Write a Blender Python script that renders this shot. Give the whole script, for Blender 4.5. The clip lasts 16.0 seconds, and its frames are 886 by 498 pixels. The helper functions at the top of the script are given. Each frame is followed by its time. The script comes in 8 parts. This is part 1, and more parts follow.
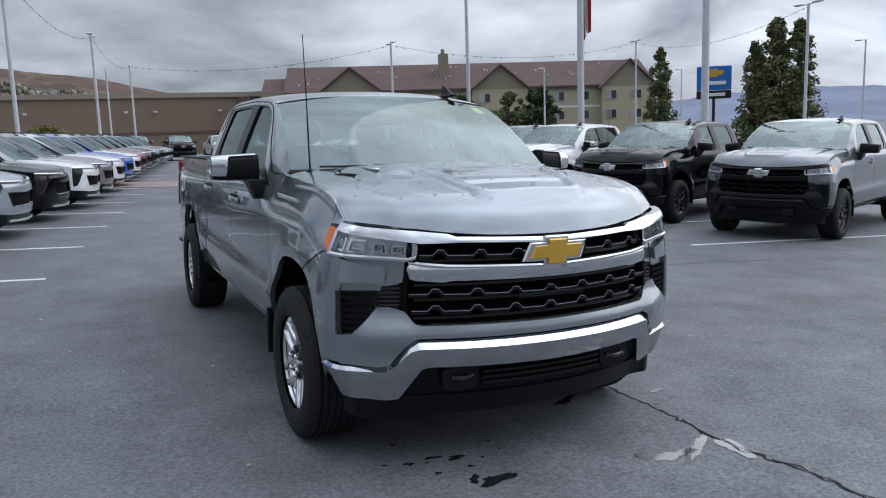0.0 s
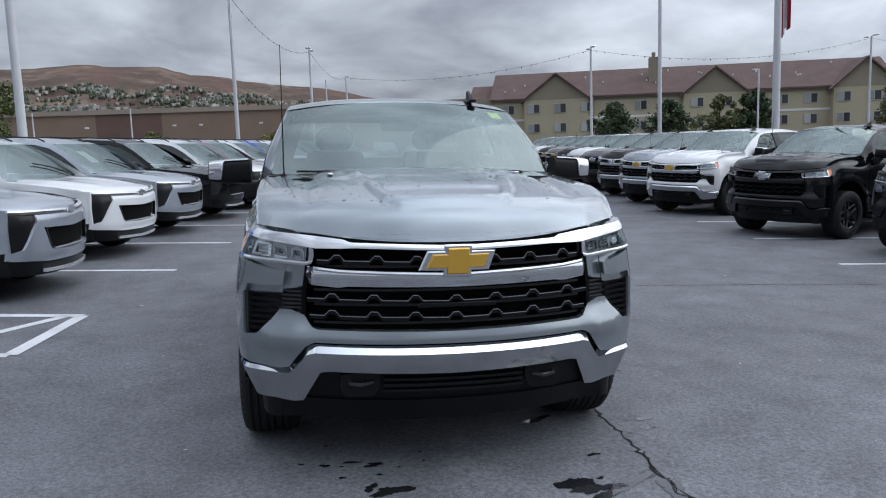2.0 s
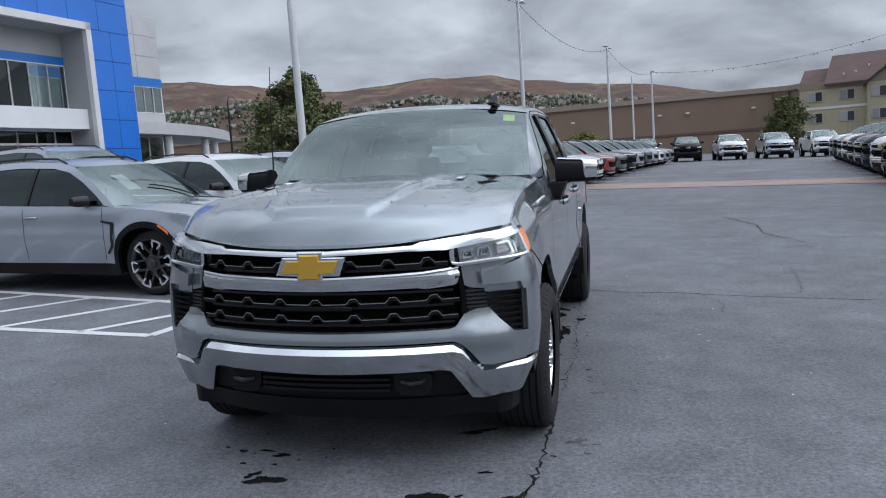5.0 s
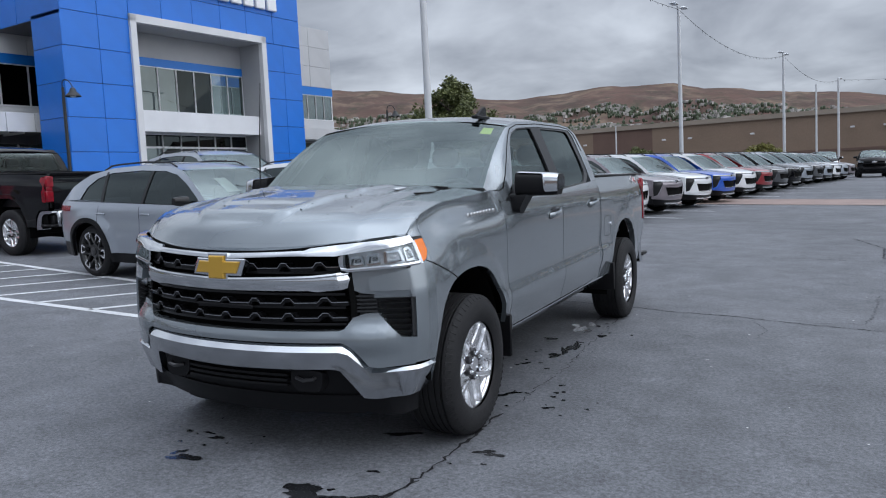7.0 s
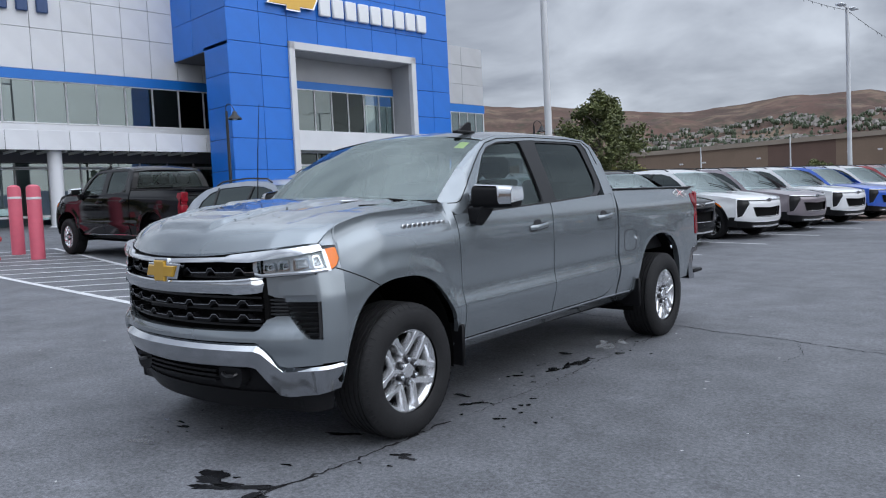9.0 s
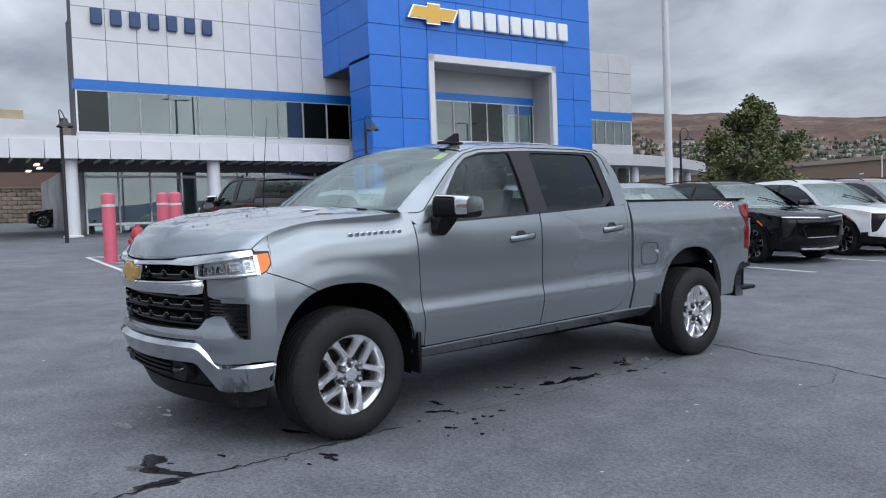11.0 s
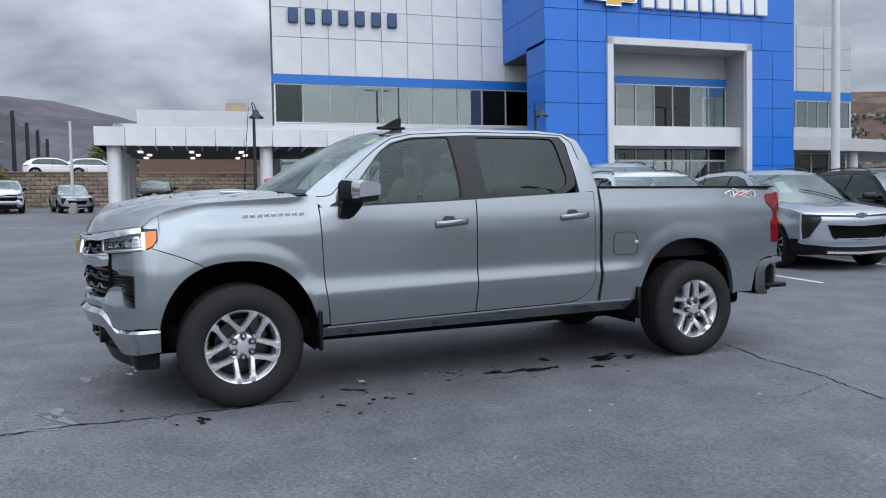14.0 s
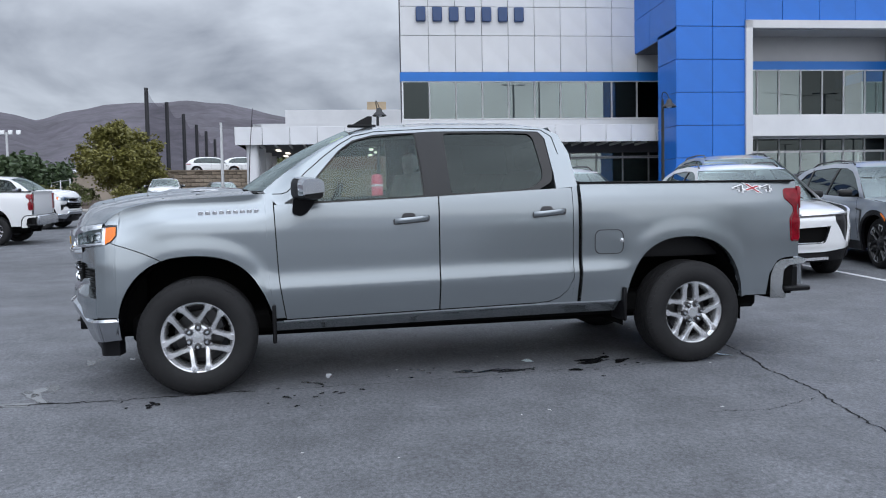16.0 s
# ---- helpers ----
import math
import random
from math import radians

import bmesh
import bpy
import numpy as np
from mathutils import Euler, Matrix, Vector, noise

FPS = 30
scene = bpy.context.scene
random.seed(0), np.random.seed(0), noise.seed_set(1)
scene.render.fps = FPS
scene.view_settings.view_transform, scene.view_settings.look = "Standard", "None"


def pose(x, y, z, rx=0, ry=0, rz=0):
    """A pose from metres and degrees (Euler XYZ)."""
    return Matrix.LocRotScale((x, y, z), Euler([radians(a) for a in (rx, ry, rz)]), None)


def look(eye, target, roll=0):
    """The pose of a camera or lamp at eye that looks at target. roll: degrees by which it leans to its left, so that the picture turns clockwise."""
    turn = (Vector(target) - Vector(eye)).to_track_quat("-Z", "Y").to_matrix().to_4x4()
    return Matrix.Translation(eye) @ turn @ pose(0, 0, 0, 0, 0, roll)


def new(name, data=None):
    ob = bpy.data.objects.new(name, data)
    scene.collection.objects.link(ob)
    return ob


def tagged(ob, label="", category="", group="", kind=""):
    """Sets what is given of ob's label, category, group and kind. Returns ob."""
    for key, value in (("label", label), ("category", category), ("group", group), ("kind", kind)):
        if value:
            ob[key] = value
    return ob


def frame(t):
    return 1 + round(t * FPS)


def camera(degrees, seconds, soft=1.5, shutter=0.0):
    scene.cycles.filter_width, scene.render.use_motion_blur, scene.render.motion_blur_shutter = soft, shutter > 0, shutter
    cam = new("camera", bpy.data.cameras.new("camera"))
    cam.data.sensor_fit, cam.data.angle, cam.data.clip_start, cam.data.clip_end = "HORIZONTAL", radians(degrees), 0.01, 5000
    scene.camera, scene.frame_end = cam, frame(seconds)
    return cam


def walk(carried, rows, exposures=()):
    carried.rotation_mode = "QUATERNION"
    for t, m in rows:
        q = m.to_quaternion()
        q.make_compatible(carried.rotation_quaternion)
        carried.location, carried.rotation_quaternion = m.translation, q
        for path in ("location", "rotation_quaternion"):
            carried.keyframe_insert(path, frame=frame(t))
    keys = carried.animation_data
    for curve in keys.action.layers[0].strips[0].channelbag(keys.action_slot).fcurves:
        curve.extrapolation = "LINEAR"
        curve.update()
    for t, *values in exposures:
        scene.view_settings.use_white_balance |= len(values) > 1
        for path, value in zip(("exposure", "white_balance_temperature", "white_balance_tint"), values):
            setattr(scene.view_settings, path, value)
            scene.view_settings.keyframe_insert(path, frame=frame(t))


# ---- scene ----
cam = camera(59.8, 16.0, soft=1.1)
PATH = [
    (0, (-1.995, -3.9, 1.624), (-1.142, -2.115, 1.33), -1.9),
    (0.5, (-1.692, -4.048, 1.609), (-0.934, -2.221, 1.316), -1.9),
    (1, (-1.38, -4.139, 1.59), (-0.747, -2.263, 1.31), -2.0),
    (1.5, (-1.033, -4.16, 1.588), (-0.54, -2.241, 1.319), -1.9),
    (2, (-0.666, -4.278, 1.577), (-0.324, -2.325, 1.316), -1.9),
    (2.5, (-0.334, -4.304, 1.555), (-0.146, -2.329, 1.299), -2.0),
    (3, (0.006, -4.267, 1.565), (0.047, -2.284, 1.308), -2.2),
    (3.5, (0.378, -4.306, 1.541), (0.277, -2.325, 1.285), -2.3),
    (4, (0.689, -4.273, 1.518), (0.458, -2.303, 1.265), -2.4),
    (4.2, (0.839, -4.268, 1.524), (0.552, -2.304, 1.28), -3.0),
    (6.3, (2.312, -4.118, 1.475), (1.569, -2.271, 1.278), -3.2),
    (6.5, (2.441, -4.084, 1.471), (1.655, -2.255, 1.281), -3.1),
    (7, (2.735, -3.935, 1.453), (1.845, -2.152, 1.279), -2.8),
    (7.5, (3.044, -3.805, 1.425), (2.057, -2.073, 1.268), -2.7),
    (8, (3.358, -3.671, 1.419), (2.281, -1.992, 1.278), -2.7),
    (8.5, (3.627, -3.494, 1.396), (2.461, -1.874, 1.269), -2.8),
    (9, (3.945, -3.355, 1.369), (2.693, -1.8, 1.256), -2.8),
    (9.5, (4.235, -3.205, 1.365), (2.9, -1.72, 1.265), -2.9),
    (9.7, (4.333, -3.113, 1.332), (2.964, -1.658, 1.242), -2.9),
    (11.8, (5.294, -2.107, 1.308), (3.667, -0.947, 1.227), -1.5),
    (12, (5.393, -1.995, 1.299), (3.746, -0.863, 1.217), -1.4),
    (12.5, (5.564, -1.717, 1.283), (3.867, -0.662, 1.199), -1.1),
    (13, (5.687, -1.406, 1.289), (3.941, -0.433, 1.202), -1.1),
    (13.5, (5.884, -1.109, 1.266), (4.094, -0.22, 1.175), -1.1),
    (14, (6.027, -0.8, 1.246), (4.197, 0.003, 1.155), -1.1),
    (14.5, (6.139, -0.47, 1.252), (4.273, 0.243, 1.161), -1.2),
    (15, (6.322, -0.134, 1.241), (4.423, 0.486, 1.151), -1.3),
    (15.5, (6.398, 0.199, 1.225), (4.47, 0.722, 1.133), -1.2),
    (16, (6.425, 0.518, 1.236), (4.475, 0.949, 1.139), -1.1),
]
walk(cam, [(t, look(eye, target, roll)) for t, eye, target, roll in PATH], [(0, 0.07), (4.2, 0.09), (9.5, 0.14), (12.5, 0.21), (16, 0.17)])

# ---------------------------------------------------------------- world and light
SUN_AZ, SUN_EL = 88, 38.0
world = bpy.data.worlds.new("overcast_sky")
scene.world = world
world.use_nodes = True
wn, wl = world.node_tree.nodes, world.node_tree.links
wn.clear()


def wnode(kind, **kw):
    n = wn.new(kind)
    for k, v in kw.items():
        n.inputs[k].default_value = v
    return n


sky = wn.new("ShaderNodeTexSky")
sky.sky_type, sky.sun_disc = "NISHITA", False
sky.sun_elevation, sky.sun_rotation = radians(SUN_EL), radians(SUN_AZ)
coord = wn.new("ShaderNodeTexCoord")
sep = wn.new("ShaderNodeSeparateXYZ")
wl.new(coord.outputs["Generated"], sep.inputs[0])


def wmath(op, a, b=None):
    n = wn.new("ShaderNodeMath")
    n.operation = op
    for i, v in enumerate((a, b)):
        if v is None:
            continue
        if isinstance(v, (int, float)):
            n.inputs[i].default_value = v
        else:
            wl.new(v, n.inputs[i])
    return n.outputs[0]


up = wmath("MAXIMUM", sep.outputs[2], 0.0)
den = wmath("ADD", up, 0.30)
flat = wn.new("ShaderNodeCombineXYZ")
wl.new(wmath("DIVIDE", sep.outputs[0], den), flat.inputs[0])
wl.new(wmath("DIVIDE", sep.outputs[1], den), flat.inputs[1])
clouds = wnode("ShaderNodeTexNoise", Scale=1.5, Detail=6.0, Roughness=0.5, Distortion=0.5)
wl.new(flat.outputs[0], clouds.inputs["Vector"])
wisps = wnode("ShaderNodeTexNoise", Scale=4.0, Detail=4.0, Roughness=0.5, Distortion=0.4)
wl.new(flat.outputs[0], wisps.inputs["Vector"])
both = wmath("ADD", wmath("MULTIPLY", clouds.outputs["Fac"], 0.75), wmath("MULTIPLY", wisps.outputs["Fac"], 0.25))
ramp = wn.new("ShaderNodeValToRGB")
ramp.color_ramp.elements[0].position, ramp.color_ramp.elements[0].color = 0.36, (0.185, 0.207, 0.258, 1)
ramp.color_ramp.elements[1].position, ramp.color_ramp.elements[1].color = 0.66, (0.56, 0.612, 0.695, 1)
mid = ramp.color_ramp.elements.new(0.5)
mid.color = (0.355, 0.39, 0.455, 1)
wl.new(both, ramp.inputs[0])
lift = wmath("ADD", 1.10, wmath("MULTIPLY", wmath("MULTIPLY", up, up), 2.35))
cl = wn.new("ShaderNodeVectorMath")
cl.operation = "SCALE"
wl.new(ramp.outputs[0], cl.inputs[0])
glow = wn.new("ShaderNodeVectorMath")  # the cloud is brighter towards the hidden sun
glow.operation = "DOT_PRODUCT"
wl.new(coord.outputs["Generated"], glow.inputs[0])
glow.inputs[1].default_value = (math.sin(radians(SUN_AZ)) * math.cos(radians(SUN_EL)), math.cos(radians(SUN_AZ)) * math.cos(radians(SUN_EL)), math.sin(radians(SUN_EL)))
near_sun = wmath("POWER", wmath("MAXIMUM", glow.outputs["Value"], 0.0), 2.5)
lift = wmath("MULTIPLY", lift, wmath("ADD", 1.0, wmath("MULTIPLY", near_sun, 1.3)))
wl.new(lift, cl.inputs["Scale"])
blue = wn.new("ShaderNodeVectorMath")
blue.operation = "SCALE"
wl.new(sky.outputs[0], blue.inputs[0])
blue.inputs["Scale"].default_value = 0.07
total = wn.new("ShaderNodeMix")
total.data_type = "RGBA"
total.inputs[0].default_value = 0.92
wl.new(blue.outputs[0], total.inputs[6])
wl.new(cl.outputs[0], total.inputs[7])
bg = wn.new("ShaderNodeBackground")
bg.inputs[1].default_value = 1.0
wl.new(total.outputs[2], bg.inputs[0])
out = wn.new("ShaderNodeOutputWorld")
wl.new(bg.outputs[0], out.inputs[0])

sun_data = bpy.data.lights.new("sun", "SUN")
sun_data.energy, sun_data.angle, sun_data.color = 0.75, radians(85), (1.0, 0.97, 0.93)
sun = new("sun", sun_data)
az = radians(SUN_AZ)
sun.matrix_world = look(Vector((math.sin(az) * math.cos(radians(SUN_EL)), math.cos(az) * math.cos(radians(SUN_EL)), math.sin(radians(SUN_EL)))) * 60, (0, 0, 0))
scene.view_settings.exposure = 0.0


# ---------------------------------------------------------------- the lie of the land
def ramp_to(v, lo, hi):
    return min(max(v, lo), hi)


def gz(x, y):
    """Height of the sloping lot."""
    xx = ramp_to(x, -75, 40)
    return 0.035 - 0.028 * xx - 0.014 * min(0.0, xx + 12) + 0.012 * ramp_to(y - 4, 0, 36)


def place(x, y, heading=0.0, lift=0.0):
    """Pose on the ground at x, y; local -y points along the heading (degrees from +x), upright to the slope."""
    e = 0.6
    n = Vector((-(gz(x + e, y) - gz(x - e, y)) / (2 * e), -(gz(x, y + e) - gz(x, y - e)) / (2 * e), 1)).normalized()
    a = radians(heading)
    f = Vector((math.cos(a), math.sin(a), 0))
    f = (f - n * f.dot(n)).normalized()
    side = n.cross(-f) * -1
    m = Matrix((side, -f, n)).transposed().to_4x4()
    m.translation = (x, y, gz(x, y) + lift)
    return m


# ---------------------------------------------------------------- materials
def material(name, color, rough=0.5, metal=0.0, coat=0.0, vary=(0, 0), fine=(0, 0), bump=(0, 0), patchy=None, spec=0.5, emit=0.0, each=0.0):
    """A node material: base colour with noise at two scales (scale, amount), bump (scale, strength) and gloss that varies."""
    m = bpy.data.materials.new(name)
    m.use_nodes = True
    nt = m.node_tree
    N, L = nt.nodes, nt.links
    p = N["Principled BSDF"]
    p.inputs["Base Color"].default_value = (*color, 1)
    p.inputs["Roughness"].default_value = rough
    p.inputs["Metallic"].default_value = metal
    p.inputs["Specular IOR Level"].default_value = spec
    p.inputs["Coat Weight"].default_value = coat
    p.inputs["Coat Roughness"].default_value = 0.04
    if emit:
        p.inputs["Emission Color"].default_value = (*color, 1)
        p.inputs["Emission Strength"].default_value = emit
    co = N.new("ShaderNodeTexCoord")
    last = None
    for scale, amount in (vary, fine):
        if not scale:
            continue
        t = N.new("ShaderNodeTexNoise")
        t.inputs["Scale"].default_value = scale
        t.inputs["Detail"].default_value = 5
        t.inputs["Roughness"].default_value = 0.6
        L.new(co.outputs["Object"], t.inputs["Vector"])
        r = N.new("ShaderNodeMapRange")
        r.inputs["From Min"].default_value, r.inputs["From Max"].default_value = 0.3, 0.7
        r.inputs["To Min"].default_value, r.inputs["To Max"].default_value = 1 - amount, 1 + amount
        L.new(t.outputs["Fac"], r.inputs["Value"])
        x = N.new("ShaderNodeVectorMath")
        x.operation = "SCALE"
        if last is None:
            x.inputs[0].default_value = color
        else:
            L.new(last, x.inputs[0])
        L.new(r.outputs[0], x.inputs["Scale"])
        last = x.outputs[0]
    if each:
        info = N.new("ShaderNodeObjectInfo")
        r = N.new("ShaderNodeMapRange")
        r.inputs["To Min"].default_value, r.inputs["To Max"].default_value = 1 - each, 1 + each
        L.new(info.outputs["Random"], r.inputs["Value"])
        x = N.new("ShaderNodeVectorMath")
        x.operation = "SCALE"
        if last is None:
            x.inputs[0].default_value = color
        else:
            L.new(last, x.inputs[0])
        L.new(r.outputs[0], x.inputs["Scale"])
        last = x.outputs[0]
    if last is not None:
        L.new(last, p.inputs["Base Color"])
    if patchy:
        t = N.new("ShaderNodeTexNoise")
        t.inputs["Scale"].default_value = patchy[0]
        t.inputs["Detail"].default_value = 4
        L.new(co.outputs["Object"], t.inputs["Vector"])
        r = N.new("ShaderNodeMapRange")
        r.inputs["From Min"].default_value, r.inputs["From Max"].default_value = 0.35, 0.65
        r.inputs["To Min"].default_value, r.inputs["To Max"].default_value = patchy[1], patchy[2]
        L.new(t.outputs["Fac"], r.inputs["Value"])
        L.new(r.outputs[0], p.inputs["Roughness"])
    if bump[0]:
        t = N.new("ShaderNodeTexNoise")
        t.inputs["Scale"].default_value = bump[0]
        t.inputs["Detail"].default_value = 4
        L.new(co.outputs["Object"], t.inputs["Vector"])
        b = N.new("ShaderNodeBump")
        b.inputs["Strength"].default_value = bump[1]
        b.inputs["Distance"].default_value = 0.01
        L.new(t.outputs["Fac"], b.inputs["Height"])
        L.new(b.outputs[0], p.inputs["Normal"])
    return m


def glass(name, tint, gloss_ior=1.45, rough=0.0):
    """Thin tinted sheet glass: clear with a mirror sheen that grows at grazing angles."""
    m = bpy.data.materials.new(name)
    m.use_nodes = True
    N, L = m.node_tree.nodes, m.node_tree.links
    N.clear()
    o = N.new("ShaderNodeOutputMaterial")
    mix = N.new("ShaderNodeMixShader")
    tr = N.new("ShaderNodeBsdfTransparent")
    tr.inputs[0].default_value = (*tint, 1)
    gl = N.new("ShaderNodeBsdfGlossy")
    gl.inputs["Roughness"].default_value = rough
    gl.inputs[0].default_value = (0.84, 0.97, 0.955, 1)
    fr = N.new("ShaderNodeFresnel")
    fr.inputs["IOR"].default_value = gloss_ior
    L.new(fr.outputs[0], mix.inputs[0])
    L.new(tr.outputs[0], mix.inputs[1])
    L.new(gl.outputs[0], mix.inputs[2])
    L.new(mix.outputs[0], o.inputs[0])
    return m


def asphalt():
    """Worn asphalt: aggregate, mottling, long tonal drifts and damp, smoother lanes."""
    m = bpy.data.materials.new("asphalt")
    m.use_nodes = True
    N, L = m.node_tree.nodes, m.node_tree.links
    b = N["Principled BSDF"]
    co = N.new("ShaderNodeTexCoord")
    turn = N.new("ShaderNodeMapping")
    turn.inputs["Rotation"].default_value = (0, 0, radians(9))
    turn.inputs["Scale"].default_value = (1.0, 0.22, 1.0)
    L.new(co.outputs["Object"], turn.inputs["Vector"])

    def tone(vec, scale, detail, lo, hi, a=0.32, c=0.68):
        t = N.new("ShaderNodeTexNoise")
        t.inputs["Scale"].default_value, t.inputs["Detail"].default_value, t.inputs["Roughness"].default_value = scale, detail, 0.62
        L.new(vec, t.inputs["Vector"])
        r = N.new("ShaderNodeMapRange")
        r.inputs["From Min"].default_value, r.inputs["From Max"].default_value = a, c
        r.inputs["To Min"].default_value, r.inputs["To Max"].default_value = lo, hi
        L.new(t.outputs["Fac"], r.inputs["Value"])
        return r.outputs[0]

    flat_co, lane = co.outputs["Object"], turn.outputs[0]
    k = None
    for v in (tone(flat_co, 0.13, 4, 0.80, 1.18), tone(lane, 0.55, 5, 0.94, 1.06), tone(flat_co, 2.2, 8, 0.80, 1.20), tone(flat_co, 42, 3, 0.68, 1.36), tone(flat_co, 130, 2, 0.72, 1.30)):
        if k is None:
            k = v
            continue
        x = N.new("ShaderNodeMath")
        x.operation = "MULTIPLY"
        L.new(k, x.inputs[0]), L.new(v, x.inputs[1])
        k = x.outputs[0]
    base = N.new("ShaderNodeVectorMath")
    base.operation = "SCALE"
    base.inputs[0].default_value = (0.127, 0.132, 0.143)
    L.new(k, base.inputs["Scale"])
    L.new(base.outputs[0], b.inputs["Base Color"])
    L.new(tone(flat_co, 0.4, 5, 0.55, 0.82), b.inputs["Roughness"])
    b.inputs["Specular IOR Level"].default_value = 0.32
    t = N.new("ShaderNodeTexNoise")
    t.inputs["Scale"].default_value, t.inputs["Detail"].default_value = 95, 3
    L.new(flat_co, t.inputs["Vector"])
    bump = N.new("ShaderNodeBump")
    bump.inputs["Strength"].default_value, bump.inputs["Distance"].default_value = 0.5, 0.006
    L.new(t.outputs["Fac"], bump.inputs["Height"])
    L.new(bump.outputs[0], b.inputs["Normal"])
    return m


def hillside():
    """Dry slopes: reddish scrub, tan grass and darker brush in patches."""
    m = bpy.data.materials.new("dry_hillside")
    m.use_nodes = True
    N, L = m.node_tree.nodes, m.node_tree.links
    b = N["Principled BSDF"]
    b.inputs["Roughness"].default_value = 0.95
    b.inputs["Specular IOR Level"].default_value = 0.1
    co = N.new("ShaderNodeTexCoord")
    last = None
    for scale, lo, hi, color in ((0.006, 0.42, 0.62, (0.080, 0.057, 0.050)), (0.013, 0.50, 0.66, (0.190, 0.140, 0.105)), (0.035, 0.50, 0.70, (0.072, 0.064, 0.048)), (0.11, 0.52, 0.72, (0.13, 0.090, 0.070))):
        t = N.new("ShaderNodeTexNoise")
        t.inputs["Scale"].default_value, t.inputs["Detail"].default_value = scale, 7
        L.new(co.outputs["Object"], t.inputs["Vector"])
        r = N.new("ShaderNodeMapRange")
        r.inputs["From Min"].default_value, r.inputs["From Max"].default_value = lo, hi
        L.new(t.outputs["Fac"], r.inputs["Value"])
        x = N.new("ShaderNodeMix")
        x.data_type = "RGBA"
        L.new(r.outputs[0], x.inputs[0])
        if last is None:
            x.inputs[6].default_value = (0.128, 0.080, 0.066, 1)
        else:
            L.new(last, x.inputs[6])
        x.inputs[7].default_value = (*color, 1)
        last = x.outputs[2]
    L.new(last, b.inputs["Base Color"])
    return m


ASPHALT = asphalt()
TAN_STRIP = material("worn_concrete_strip", (0.27, 0.20, 0.175), 0.8, vary=(0.8, 0.2), fine=(70, 0.15), bump=(120, 0.3))
LINE_WHITE = material("road_paint_white", (0.62, 0.63, 0.64), 0.6, vary=(2.5, 0.12), fine=(60, 0.15), bump=(120, 0.2))
STAIN = material("wet_stain", (0.014, 0.0145, 0.016), 0.24, spec=0.5, coat=0.4, bump=(60, 0.08))
WET_FILM = material("water_film", (0.03, 0.031, 0.034), 0.09, spec=0.7, coat=1.0, bump=(60, 0.04))
FLECK = material("pale_fleck", (0.55, 0.55, 0.54), 0.7)
CRACK = material("crack_tar", (0.014, 0.014, 0.015), 0.8, spec=0.15)
OLD_CRACK = material("dusty_crack", (0.075, 0.078, 0.086), 0.8, vary=(8, 0.25))


def paint(name, color, metal=0.45, rough=0.34, coat_ior=1.5):
    m = material(name, color, rough, metal=metal, coat=1.0)
    m.node_tree.nodes["Principled BSDF"].inputs["Coat IOR"].default_value = coat_ior
    return m


GREY_PAINT = paint("sterling_grey_paint", (0.266, 0.297, 0.319), 0.68, 0.23, 1.40)
SLATE_PAINT = paint("slate_grey_paint", (0.155, 0.172, 0.19), 0.6, 0.32)
WHITE_PAINT = paint("white_paint", (0.72, 0.73, 0.74), 0.0)
SILVER_PAINT = paint("silver_blue_paint", (0.37, 0.405, 0.455), 0.55, 0.30)
BLACK_PAINT = material("black_paint", (0.003, 0.003, 0.004), 0.07, spec=0.35)
MAUVE_PAINT = paint("mauve_grey_paint", (0.24, 0.21, 0.23), 0.5)
BLUE_PAINT = paint("bright_blue_paint", (0.02, 0.10, 0.50), 0.2)
RED_PAINT = paint("dark_red_paint", (0.26, 0.015, 0.02), 0.2)
DARK_PAINT = paint("dark_grey_paint", (0.075, 0.078, 0.085), 0.5)
CHROME = material("chrome", (0.66, 0.68, 0.70), 0.09, metal=1.0)
BUMPER_CHROME = material("bumper_chrome", (0.47, 0.485, 0.505), 0.13, metal=1.0)
SATIN = material("silver_painted_alloy", (0.75, 0.76, 0.78), 0.24, metal=0.82, coat=0.4, vary=(6, 0.05))
DARK_ALLOY = material("black_alloy", (0.012, 0.012, 0.013), 0.3, coat=0.6)
PLASTIC = material("black_plastic", (0.007, 0.007, 0.008), 0.42, spec=0.18, fine=(300, 0.12), bump=(420, 0.12))
# black plastic with a raised colour for the light the fins catch
LIT_SLATS = material("satin_black_slats", (0.024, 0.025, 0.027), 0.40, spec=0.4, fine=(300, 0.12))
PILLAR_BLACK = material("satin_black_pillar", (0.016, 0.017, 0.019), 0.42, spec=0.35)
GLOSS_BLACK = material("gloss_black_trim", (0.009, 0.009, 0.010), 0.28, spec=0.35, coat=0.15)
# near-black colour stands in for the deep shade in hollows and gaps
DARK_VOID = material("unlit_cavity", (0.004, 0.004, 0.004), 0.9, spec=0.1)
RUBBER = material("tyre_rubber", (0.014, 0.014, 0.015), 0.7, spec=0.3, vary=(9, 0.18), fine=(160, 0.15), bump=(200, 0.25))
GOLD = material("gold_emblem", (0.62, 0.36, 0.045), 0.32, metal=0.35, coat=0.6)
AMBER = material("amber_lens", (0.78, 0.17, 0.004), 0.15, coat=0.3)
RED_LENS = material("red_lens", (0.20, 0.002, 0.010), 0.16, spec=0.3, coat=0.3, vary=(16, 0.45))
LAMP_SILVER = material("lamp_reflector", (0.70, 0.72, 0.74), 0.22, metal=0.5, vary=(26, 0.25))
LAMP_MIRROR = material("lamp_mirror", (0.30, 0.31, 0.33), 0.18, metal=0.9)
LAMP_DARK = material("lamp_bezel", (0.03, 0.03, 0.034), 0.25)
